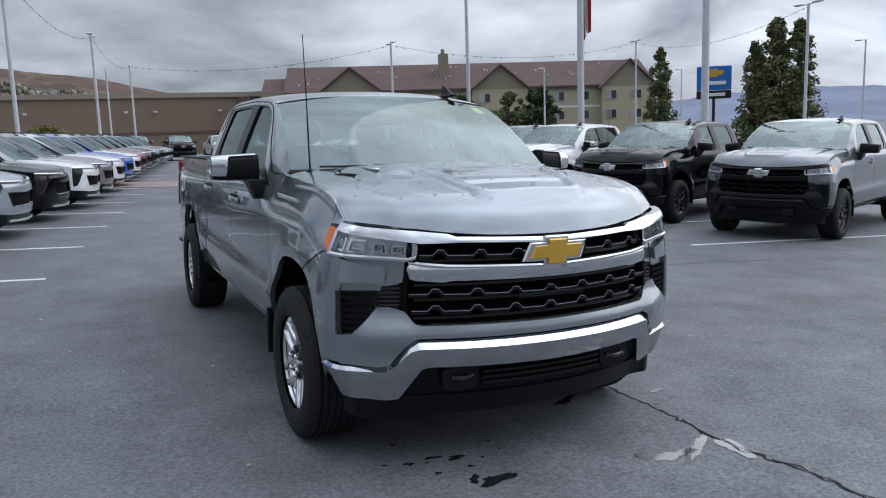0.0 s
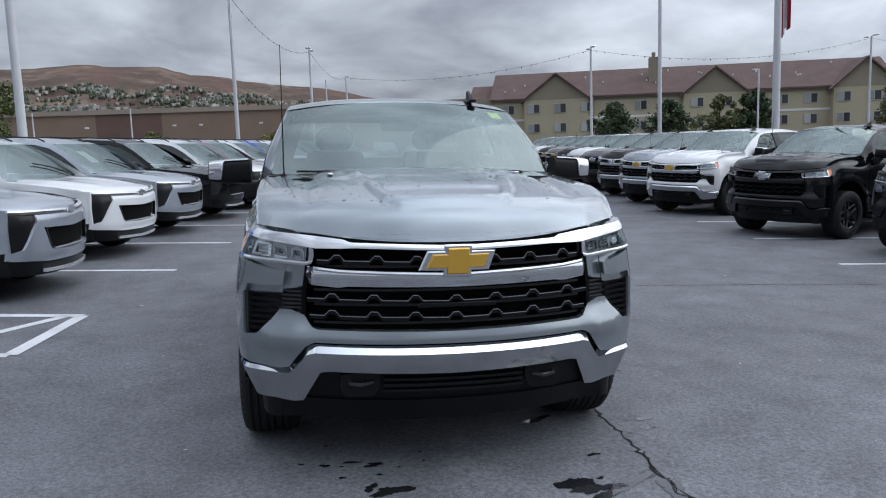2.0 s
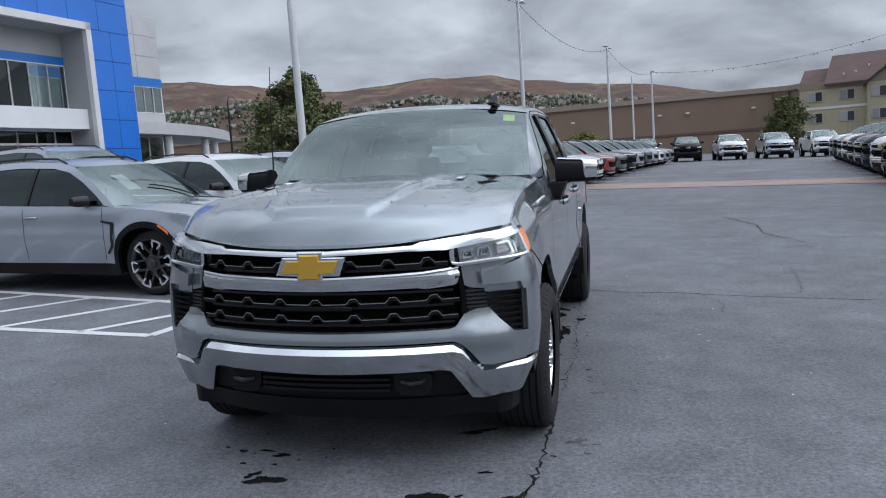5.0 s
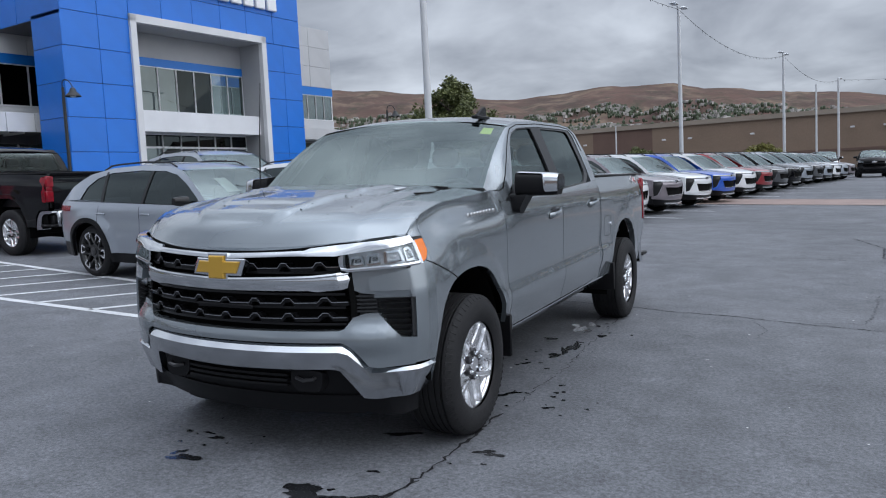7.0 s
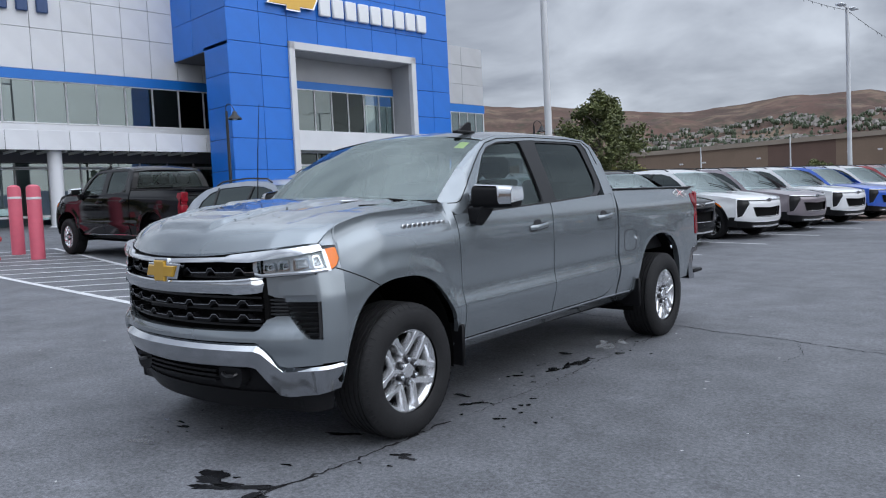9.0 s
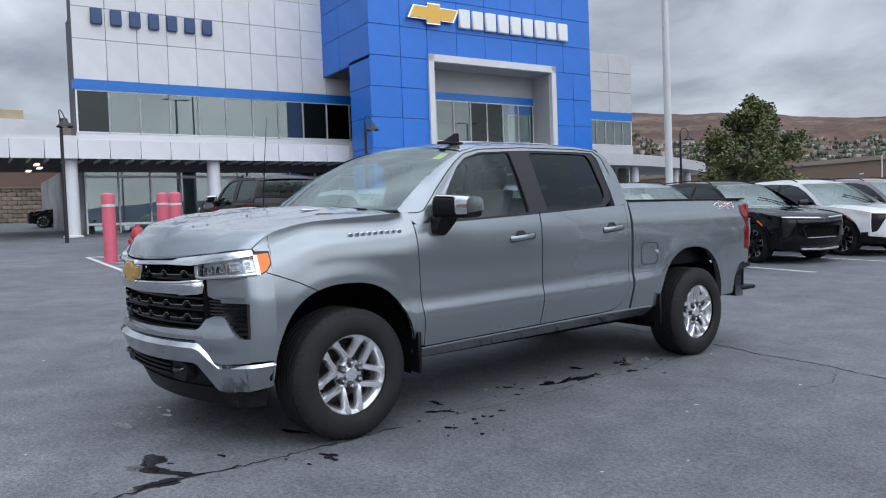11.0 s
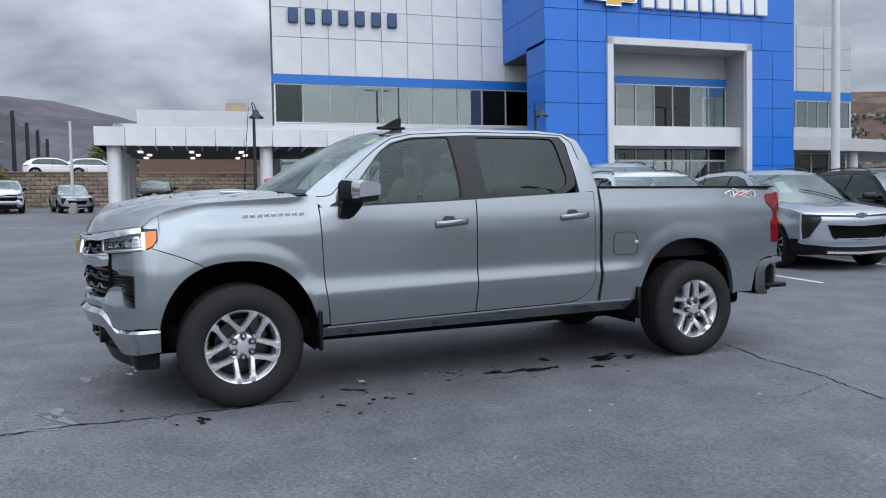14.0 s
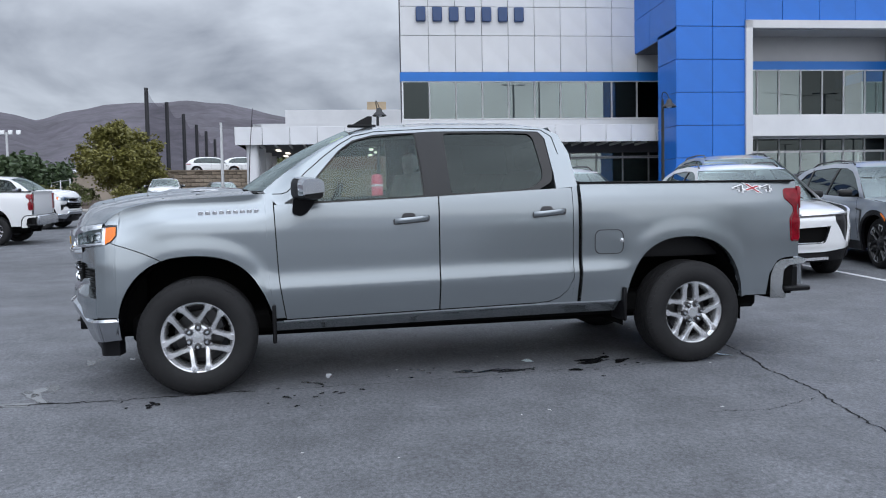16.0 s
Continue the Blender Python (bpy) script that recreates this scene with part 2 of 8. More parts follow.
CLEAR_LENS = glass("clear_lens", (0.93, 0.95, 0.96), 1.5)
WINDSHIELD = glass("windshield_glass", (0.84, 0.96, 0.92), 2.45, 0.02)
SUV_SHIELD = glass("parked_windshield_glass", (0.70, 0.80, 0.79), 3.3, 0.02)
CAB_GLASS = glass("side_glass", (0.76, 0.86, 0.83), 1.55)
PRIVACY = glass("privacy_glass", (0.065, 0.07, 0.075), 1.5)
REAR_GLASS = glass("dark_rear_glass", (0.30, 0.33, 0.33), 1.28)
SHADOW_GLASS = glass("dark_car_glass", (0.05, 0.055, 0.06), 1.75)
SEAT = material("dark_seat_cloth", (0.12, 0.121, 0.125), 0.85, fine=(160, 0.2))
DASH = material("dash_plastic", (0.03, 0.031, 0.034), 0.7)
WATER = material("water_drop", (0.20, 0.225, 0.24), 0.10, metal=0.4, spec=0.5)
STICKER = material("yellow_green_sticker", (0.50, 0.62, 0.09), 0.5)
PAPER = material("window_sheet", (0.60, 0.64, 0.62), 0.7)
BADGE = material("badge_silver", (0.70, 0.71, 0.73), 0.15, metal=0.9)
BLUE_PANEL = material("blue_metal_panel", (0.008, 0.150, 0.58), 0.42, coat=0.1, vary=(0.7, 0.06), each=0.04)
BLUE_BAND = material("blue_band", (0.006, 0.150, 0.52), 0.4, vary=(0.8, 0.06))
GREY_PANEL = material("light_grey_panel", (0.62, 0.625, 0.635), 0.45, vary=(0.6, 0.06), each=0.035)
# light grey cladding darkened in colour for the annex's shaded facing
ANNEX_SHADE = material("mid_grey_panel", (0.46, 0.465, 0.475), 0.45, vary=(0.6, 0.06), each=0.03)
# grey panel darkened to paint in the shade inside the portal
SHADED_GREY = material("recess_grey_panel", (0.36, 0.365, 0.375), 0.5, vary=(0.6, 0.06))
FASCIA_WHITE = material("white_fascia_panel", (0.66, 0.67, 0.69), 0.45, vary=(0.6, 0.06), each=0.03)
JOINT = material("panel_joint", (0.10, 0.10, 0.11), 0.8)
MULLION = material("aluminium_mullion", (0.70, 0.71, 0.72), 0.4, vary=(2, 0.05))
STORE_GLASS = glass("storefront_glass", (0.42, 0.52, 0.51), 2.5)
BLACK_GLASS = glass("black_spandrel_glass", (0.015, 0.017, 0.022), 1.5)
SIGN_WHITE = material("sign_white", (0.78, 0.79, 0.80), 0.35)
SIGN_NAVY = material("sign_navy", (0.025, 0.06, 0.16), 0.4)
CONCRETE = material("concrete", (0.33, 0.32, 0.30), 0.85, vary=(1.2, 0.12), fine=(40, 0.1), bump=(60, 0.3))
BLOCKS = material("tan_split_block", (0.235, 0.19, 0.145), 0.9, vary=(2.0, 0.15), fine=(14, 0.3), bump=(16, 1.0), each=0.25)
STORE_TAN = material("store_tan_stucco", (0.235, 0.168, 0.122), 0.9, vary=(0.25, 0.06), fine=(6, 0.08))
STORE_DARK = material("store_brown_band", (0.15, 0.095, 0.075), 0.9, vary=(0.3, 0.08))
STORE_CAP = material("store_parapet_cap", (0.30, 0.25, 0.20), 0.8, vary=(0.3, 0.06))
HOTEL_CREAM = material("hotel_cream_stucco", (0.40, 0.355, 0.245), 0.9, vary=(0.2, 0.05), fine=(5, 0.06))
HOTEL_TAUPE = material("hotel_taupe_stucco", (0.255, 0.225, 0.165), 0.9, vary=(0.2, 0.06))
HOTEL_TRIM = material("hotel_window_trim", (0.40, 0.38, 0.32), 0.7, vary=(0.5, 0.05))
HOTEL_PANE = material("dull_window_glass", (0.045, 0.05, 0.055), 0.15, each=0.4)
HOTEL_CURTAIN = material("curtained_window", (0.30, 0.31, 0.31), 0.35, each=0.3)
SHINGLE = material("brown_shingles", (0.105, 0.066, 0.058), 0.9, vary=(0.5, 0.15), fine=(7, 0.25))
WHITE_TRIM = material("white_trim", (0.66, 0.66, 0.64), 0.5, vary=(3, 0.04))
POLE_WHITE = material("white_painted_pole", (0.56, 0.57, 0.58), 0.45, vary=(1.5, 0.06))
POLE_BLACK = material("black_painted_pole", (0.016, 0.017, 0.019), 0.45, vary=(4, 0.2))
RED_POST = material("faded_red_sleeve", (0.62, 0.12, 0.17), 0.5, vary=(3, 0.1))
HYDRANT = material("hydrant_red", (0.42, 0.04, 0.045), 0.5, vary=(5, 0.1))
FLAG_RED = material("flag_red", (0.36, 0.03, 0.045), 0.8)
FLAG_WHITE = material("flag_white", (0.62, 0.61, 0.62), 0.8)
BARK = material("bark", (0.075, 0.058, 0.045), 0.9, fine=(30, 0.35), bump=(40, 0.8))
LEAF_GREEN = material("leaf_green", (0.110, 0.125, 0.042), 0.6, vary=(1.2, 0.35), fine=(9, 0.3))
LEAF_DARK = material("leaf_dark_green", (0.046, 0.075, 0.028), 0.6, vary=(1.2, 0.35), fine=(9, 0.3))
LEAF_POPLAR = material("leaf_poplar_green", (0.118, 0.130, 0.048), 0.6, vary=(1.2, 0.3), fine=(9, 0.3))
LEAF_OLIVE = material("leaf_turning_olive", (0.165, 0.155, 0.036), 0.6, vary=(0.9, 0.4), fine=(9, 0.3))
HILL = hillside()
MOUNT = material("far_mountain", (0.090, 0.082, 0.098), 0.95, vary=(0.006, 0.3), fine=(0.03, 0.25))
HOUSES = material("hillside_houses", (0.36, 0.335, 0.315), 0.8, vary=(0.02, 0.4))
SHRUBS = material("hillside_trees", (0.060, 0.078, 0.045), 0.8, vary=(0.02, 0.3))
SOIL = material("planting_bed_bark", (0.07, 0.05, 0.038), 0.95, vary=(1.5, 0.25), fine=(25, 0.3), bump=(30, 0.8))
NETTING = material("net_post", (0.02, 0.02, 0.024), 0.7)
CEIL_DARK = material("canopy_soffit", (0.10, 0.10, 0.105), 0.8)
LIGHT_TUBE = material("lit_canopy_lamp", (1.0, 0.93, 0.80), 0.5, emit=1.3)
ROOM = material("room_interior", (0.30, 0.30, 0.30), 0.8, vary=(0.5, 0.4))


# ---------------------------------------------------------------- mesh building
class MB:
    """Collects vertices and faces of one part."""

    def __init__(self):
        self.v, self.f, self.mi, self.m = [], [], [], 0

    def add(self, verts, faces):
        o = len(self.v)
        self.v += [tuple(p) for p in verts]
        self.f += [tuple(i + o for i in f) for f in faces]
        self.mi += [self.m] * len(faces)
        return self

    def quad(self, a, b, c, d):
        return self.add((a, b, c, d), ((0, 1, 2, 3),))

    def box(self, c, s, ch=0.0, rz=0.0):
        """Box with chamfered edges: centre, full sizes, chamfer, turn about z."""
        hx, hy, hz = s[0] / 2, s[1] / 2, s[2] / 2
        ca, sa = math.cos(radians(rz)), math.sin(radians(rz))
        V, F = [], []
        if ch <= 0:
            for k in range(8):
                V.append(((1 if k & 1 else -1) * hx, (1 if k & 2 else -1) * hy, (1 if k & 4 else -1) * hz))
            F = [(0, 2, 3, 1), (4, 5, 7, 6), (0, 1, 5, 4), (2, 6, 7, 3), (0, 4, 6, 2), (1, 3, 7, 5)]
        else:
            ch = min(ch, hx * 0.95, hy * 0.95, hz * 0.95)
            ix = {}
            for a in (-1, 1):
                for b in (-1, 1):
                    for d in (-1, 1):
                        ix[a, b, d] = len(V)
                        V += [(a * hx, b * (hy - ch), d * (hz - ch)), (a * (hx - ch), b * hy, d * (hz - ch)), (a * (hx - ch), b * (hy - ch), d * hz)]
                        F.append((ix[a, b, d], ix[a, b, d] + 1, ix[a, b, d] + 2))
            for a in (-1, 1):
                F.append(tuple(ix[a, b, d] for b, d in ((-1, -1), (1, -1), (1, 1), (-1, 1))))
                F.append(tuple(ix[b, a, d] + 1 for b, d in ((-1, -1), (1, -1), (1, 1), (-1, 1))))
                F.append(tuple(ix[b, d, a] + 2 for b, d in ((-1, -1), (1, -1), (1, 1), (-1, 1))))
                for b in (-1, 1):
                    F.append((ix[a, b, -1], ix[a, b, 1], ix[a, b, 1] + 1, ix[a, b, -1] + 1))
                    F.append((ix[a, -1, b], ix[a, 1, b], ix[a, 1, b] + 2, ix[a, -1, b] + 2))
                    F.append((ix[-1, a, b] + 1, ix[1, a, b] + 1, ix[1, a, b] + 2, ix[-1, a, b] + 2))
            G = []
            for f in F:
                p = [Vector(V[i]) for i in f]
                n = (p[1] - p[0]).cross(p[2] - p[0])
                G.append(f if n.dot(sum(p, Vector())) > 0 else f[::-1])
            F = G
        return self.add([(c[0] + x * ca - y * sa, c[1] + x * sa + y * ca, c[2] + z) for x, y, z in V], F)

    def grid(self, fn, us, vs, close=False):
        n = len(vs)
        V = [fn(u, v) for u in us for v in vs]
        F = []
        for i in range(len(us) - 1):
            for j in range(n - 1 + (1 if close else 0)):
                k = (j + 1) % n
                F.append((i * n + j, (i + 1) * n + j, (i + 1) * n + k, i * n + k))
        return self.add(V, F)

    def tube(self, pts, r, n=8, caps=True):
        """Round bar along points; r is a radius or one for each point."""
        pts = [Vector(p) for p in pts]
        rs = [r] * len(pts) if isinstance(r, (int, float)) else r
        V, F = [], []
        ref = None
        for i, p in enumerate(pts):
            d = (pts[min(i + 1, len(pts) - 1)] - pts[max(i - 1, 0)]).normalized()
            if ref is None:
                ref = Vector((0, 0, 1)) if abs(d.z) < 0.9 else Vector((1, 0, 0))
            a = d.cross(ref).normalized()
            b = a.cross(d).normalized()
            ref = b
            V += [p + (a * math.cos(t) + b * math.sin(t)) * rs[i] for t in (2 * math.pi * k / n for k in range(n))]
        for i in range(len(pts) - 1):
            for k in range(n):
                F.append((i * n + k, i * n + (k + 1) % n, (i + 1) * n + (k + 1) % n, (i + 1) * n + k))
        if caps:
            F.append(tuple(range(n))[::-1])
            F.append(tuple((len(pts) - 1) * n + k for k in range(n)))
        return self.add(V, F)

    def lathe(self, prof, n=24, axis="z", at=(0, 0, 0), a0=0.0):
        """Turns (radius, height) pairs about an axis."""
        V, F = [], []
        for r, h in prof:
            for k in range(n):
                t = 2 * math.pi * k / n + a0
                c, s = r * math.cos(t), r * math.sin(t)
                p = (c, s, h) if axis == "z" else ((h, c, s) if axis == "x" else (c, h, s))
                V.append((p[0] + at[0], p[1] + at[1], p[2] + at[2]))
        for i in range(len(prof) - 1):
            for k in range(n):
                F.append((i * n + k, i * n + (k + 1) % n, (i + 1) * n + (k + 1) % n, (i + 1) * n + k))
        return self.add(V, F)

    def prism(self, poly, fn, d0, d1):
        """Polygon (a, b) pairs carried to fn(a, b, d0) and fn(a, b, d1), closed."""
        n = len(poly)
        V = [fn(a, b, d0) for a, b in poly] + [fn(a, b, d1) for a, b in poly]
        F = [tuple(range(n)), tuple(range(2 * n - 1, n - 1, -1))]
        F += [(i, i + n, (i + 1) % n + n, (i + 1) % n) for i in range(n)]
        return self.add(V, F)

    def mirror(self):
        """A copy mirrored in x."""
        o = MB()
        o.v = [(-x, y, z) for x, y, z in self.v]
        o.f = [f[::-1] for f in self.f]
        o.mi = list(self.mi)
        return o

    def mesh(self, name, mats, angle=38):
        me = bpy.data.meshes.new(name)
        me.from_pydata(self.v, [], self.f)
        for m in mats if isinstance(mats, (list, tuple)) else (mats,):
            me.materials.append(m)
        me.polygons.foreach_set("material_index", self.mi)
        if angle:
            me.polygons.foreach_set("use_smooth", [True] * len(me.polygons))
            me.set_sharp_from_angle(angle=radians(angle))
        me.update()
        return me


def part(name, mb, mats, parent=None, label="", angle=38, m=None):
    """Links a part as one mesh object under its thing."""
    me = mb if isinstance(mb, bpy.types.Mesh) else mb.mesh(name, mats, angle)
    o = new(name, me)
    if parent is not None:
        o.parent = parent
    if m is not None:
        o.matrix_basis = m
    return tagged(o, label)


def thing(name, m, label, category, group="", kind=""):
    """An empty at a thing's base."""
    o = new(name)
    o.empty_display_size = 0.2
    o.matrix_basis = m
    return tagged(o, label, category, group, kind)


KIT = {}


def kit(key, build, name, mats, parent, label="", angle=38, m=None):
    """A part whose shape is built once and shared; another finish makes another mesh of the same shape."""
    if key not in KIT:
        KIT[key] = (build(), {})
    mb, meshes = KIT[key]
    names = tuple(x.name for x in (mats if isinstance(mats, (list, tuple)) else (mats,)))
    if names not in meshes:
        meshes[names] = mb.mesh(name, mats, angle)
    return part(name, meshes[names], None, parent, label, m=m)


def lerp(a, b, t):
    return a + (b - a) * t


def curve(pts):
    """A function that goes straight from point to point."""
    xs, ys = [p[0] for p in pts], [p[1] for p in pts]
    return lambda v: float(np.interp(v, xs, ys))


def soft(pts, step=0.006, blur=0.03):
    """As curve, with the corners rounded off over blur."""
    xs = np.arange(pts[0][0] - 0.3, pts[-1][0] + 0.3, step)
    ys = np.interp(xs, [p[0] for p in pts], [p[1] for p in pts])
    k = np.exp(-0.5 * (np.arange(-3 * blur, 3 * blur + step, step) / blur) ** 2)
    pad = len(k) // 2
    ys = np.convolve(np.pad(ys, pad, mode="edge"), k / k.sum(), mode="valid")[: len(xs)]
    return lambda v: float(np.interp(v, xs, ys))


def sstep(a, b, v):
    t = min(max((v - a) / (b - a), 0.0), 1.0)
    return t * t * (3 - 2 * t)


def spread(a, b, n):
    return [a + (b - a) * i / (n - 1) for i in range(n)]


def slab(mb, fn, us, lo, hi, nv, depth, level=False):
    """A skin over columns us, from lo(u) to hi(u), on the surface fn(u, v, d), with edges turned in by depth.
    With level, the rows keep one height along the skin and stop at its edge."""
    n = nv
    low = min(lo(u) for u in us)

    def at(u, j):
        return max(lo(u), lerp(low, hi(u), j / (n - 1))) if level else lerp(lo(u), hi(u), j / (n - 1))

    V, F = [], []
    for u in us:
        for j in range(n):
            V.append(fn(u, at(u, j), 0.0))
    c = len(us)
    for i in range(c - 1):
        for j in range(n - 1):
            q = (i * n + j, (i + 1) * n + j, (i + 1) * n + j + 1, i * n + j + 1)
            l_flat, r_flat = at(us[i], j + 1) - at(us[i], j) < 1e-6, at(us[i + 1], j + 1) - at(us[i + 1], j) < 1e-6
            if not (l_flat and r_flat):
                F.append(q[:3] if l_flat else (q[0], q[1], q[3]) if r_flat else q)
    mb.add(V, F)
    ring = [(i, 0) for i in range(c)] + [(c - 1, j) for j in range(1, n)] + [(i, n - 1) for i in range(c - 2, -1, -1)] + [(0, j) for j in range(n - 2, 0, -1)]
    V2 = []
    for i, j in ring:
        v = at(us[i], j)
        V2 += [fn(us[i], v, 0.0), fn(us[i], v, depth)]
    k = len(ring)
    mb.add(V2, [(2 * i, 2 * i + 1, 2 * ((i + 1) % k) + 1, 2 * ((i + 1) % k)) for i in range(k)])
    return mb


def fan_sheet(mb, outline, fn, rings=4):
    """A filled outline of (a, b) pairs laid on the surface fn(a, b)."""
    ca, cb = sum(p[0] for p in outline) / len(outline), sum(p[1] for p in outline) / len(outline)
    n = len(outline)
    V = [fn(ca, cb)]
    for r in range(1, rings + 1):
        V += [fn(lerp(ca, a, r / rings), lerp(cb, b, r / rings)) for a, b in outline]
    F = [(0, 1 + i, 1 + (i + 1) % n) for i in range(n)]
    for r in range(rings - 1):
        o = 1 + r * n
        F += [(o + i, o + n + i, o + n + (i + 1) % n, o + (i + 1) % n) for i in range(n)]
    return mb.add(V, F)


def dense(poly, step=0.06, closed=True):
    """More points along an outline, with its corners a little rounded."""
    out_pts = []
    n = len(poly)
    for i in range(n if closed else n - 1):
        a, b = Vector(poly[i]), Vector(poly[(i + 1) % n])
        k = max(1, int((b - a).length / step))
        out_pts += [tuple(a.lerp(b, j / k)) for j in range(k)]
    if not closed:
        out_pts.append(tuple(poly[-1]))
    return out_pts


def rounded(poly, r=0.03, seg=4):
    """An outline with rounded corners."""
    res = []
    n = len(poly)
    for i in range(n):
        p, a, b = Vector(poly[i]), Vector(poly[i - 1]), Vector(poly[(i + 1) % n])
        ra = min(r, (a - p).length * 0.45)
        rb = min(r, (b - p).length * 0.45)
        s, e = p + (a - p).normalized() * ra, p + (b - p).normalized() * rb
        for k in range(seg + 1):
            t = k / seg
            q = s * (1 - t) ** 2 + p * 2 * t * (1 - t) + e * t * t
            res.append((q.x, q.y))
    return res


def band(mb, outer, inner, fn, depth=0.0):
    """A ring between two outlines of as many points."""
    n = len(outer)
    V = [fn(a, b, 0.0) for a, b in outer] + [fn(a, b, 0.0) for a, b in inner]
    mb.add(V, [(i, (i + 1) % n, n + (i + 1) % n, n + i) for i in range(n)])
    if depth:
        V = [fn(a, b, d) for a, b in inner for d in (0.0, depth)]
        mb.add(V, [(2 * i, 2 * i + 1, 2 * ((i + 1) % n) + 1, 2 * ((i + 1) % n)) for i in range(n)])
    return mb
# ---------------------------------------------------------------- ground
def axis_steps(near, far, step):
    a = list(np.arange(-near, near + 0.1, step))
    v, s = near, step
    while v < far:
        s *= 1.45
        v += s
        a.append(v)
        a.insert(0, -v)
    return a


def make_ground():
    mb = MB()
    mb.grid(lambda x, y: (x, y, gz(x, y)), sorted(axis_steps(84, 4200, 3.0) + [-75.0, 40.0]), sorted(axis_steps(84, 4200, 3.0) + [4.0, 40.0]))
    return tagged(part("ground", mb, ASPHALT, angle=60), "dark grey damp asphalt car park sloping gently", "ground", kind="structure")


ground = make_ground()


def on_ground(x, y, d=0.004):
    return (x, y, gz(x, y) + d)


ROW = Vector((0.163, 0.987, 0))  # along the aisle
ACROSS = Vector((0.987, -0.163, 0))  # across it


def stripe(p, q, w=0.10, name="parking_line", group="parking lines", mat=None, d=0.005, label="worn white painted parking line on asphalt"):
    """A painted strip on the ground from p to q."""
    p, q = Vector((p[0], p[1], 0)), Vector((q[0], q[1], 0))
    n = (q - p).normalized().cross(Vector((0, 0, 1))) * w / 2
    k = max(2, int((q - p).length / 1.5) + 1)
    mb = MB()
    mb.grid(lambda t, s: on_ground(*(p.lerp(q, t) + n * s).xy, d), spread(0, 1, k), (-1, 1))
    return tagged(part(name, mb, mat or LINE_WHITE), label, "parking line", group, "structure")


L_END, R_END = Vector((-2.36, 5.97, 0)), Vector((6.24, 4.74, 0))
for k in range(16):
    e = L_END + ROW * 2.72 * k
    stripe(e, e - ACROSS * 5.3)
for k in range(16):
    e = R_END + ROW * 2.74 * k
    stripe(e, e + ACROSS * 5.3)

# hatched corner island
HA, HB = Vector((-2.8, 3.34, 0)), Vector((-2.95, 1.92, 0))
TOP_END, BOT_END = Vector((-18.55, 6.85, 0)), Vector((-18.6, 3.62, 0))
for p, q in ((HA, TOP_END), (HB, BOT_END), (HA, HB), (TOP_END, BOT_END)):
    stripe(p, q, 0.12, "hatch_line", "hatched corner")
for k in range(14):
    a = HB.lerp(BOT_END, (0.86 + 1.12 * k) / 15.65)
    top_at = lambda x: lerp(HA.y, TOP_END.y, (HA.x - x) / (HA.x - TOP_END.x))
    reach = (top_at(a.x) - a.y) / (0.84 + 0.223 * 0.54)
    stripe(a, (a.x + 0.54 * reach, a.y + 0.84 * reach), 0.11, "hatch_line", "hatched corner")

# pale strip that crosses the lot
mb = MB()
mb.grid(lambda x, t: on_ground(x, 23.6 - 0.163 * x + t, 0.012), spread(-8, 34, 30), (-1.0, 0.6, 2.2))
tagged(part("concrete_strip", mb, TAN_STRIP), "pale pinkish concrete drain strip across the asphalt", "concrete strip", kind="structure")


# ---------------------------------------------------------------- dealership building
FA = radians(6.5)


class Face:
    """A facade's own axes: s along it, d out of it, z up."""

    def __init__(self, x, y):
        self.o = Vector((x, y, 0))
        self.a = Vector((math.sin(FA), math.cos(FA), 0))
        self.n = Vector((math.cos(FA), -math.sin(FA), 0))

    def __call__(self, s, d, z):
        p = self.o + self.a * s + self.n * d
        return (p.x, p.y, z)

    def m(self, s=0, d=0, z=0):
        p = self(s, d, z)
        return pose(*p, 0, 0, -6.5)


W, T, A = Face(-33.0, 7.2), Face(-26.2, 18.9), Face(-31.5, 40.0)


def block(mb, F, s0, s1, d0, d1, z0, z1):
    P = [F(s, d, z) for s in (s0, s1) for d in (d0, d1) for z in (z0, z1)]
    mb.add(P, [(0, 1, 3, 2), (4, 6, 7, 5), (0, 4, 5, 1), (2, 3, 7, 6), (0, 2, 6, 4), (1, 5, 7, 3)])
    return mb


dealer = thing("dealership_building", Matrix(), "white and blue two-storey car dealership with glass bands", "building")


def body(name, F, boxes, mat, label=""):
    mb = MB()
    for b in boxes:
        block(mb, F, *b)
    return part(name, mb, mat, dealer, label, angle=0)


def panels(F, name, ss, zs, mat, parent, d=0.0, th=0.05, gap=0.018, skip=None):
    """Separate cladding panels over a grid of joints."""
    for i in range(len(ss) - 1):
        for j in range(len(zs) - 1):
            if skip and skip((ss[i] + ss[i + 1]) / 2, (zs[j] + zs[j + 1]) / 2):
                continue
            w, h = abs(ss[i + 1] - ss[i]) - gap, zs[j + 1] - zs[j] - gap
            key = ("panel", round(w, 3), round(h, 3), th)

            def build(w=w, h=h):
                return MB().box((th / 2, 0, 0), (th, w, h), 0.012)

            kit(key, build, name, mat, parent, m=F.m((ss[i] + ss[i + 1]) / 2, d, (zs[j] + zs[j + 1]) / 2))


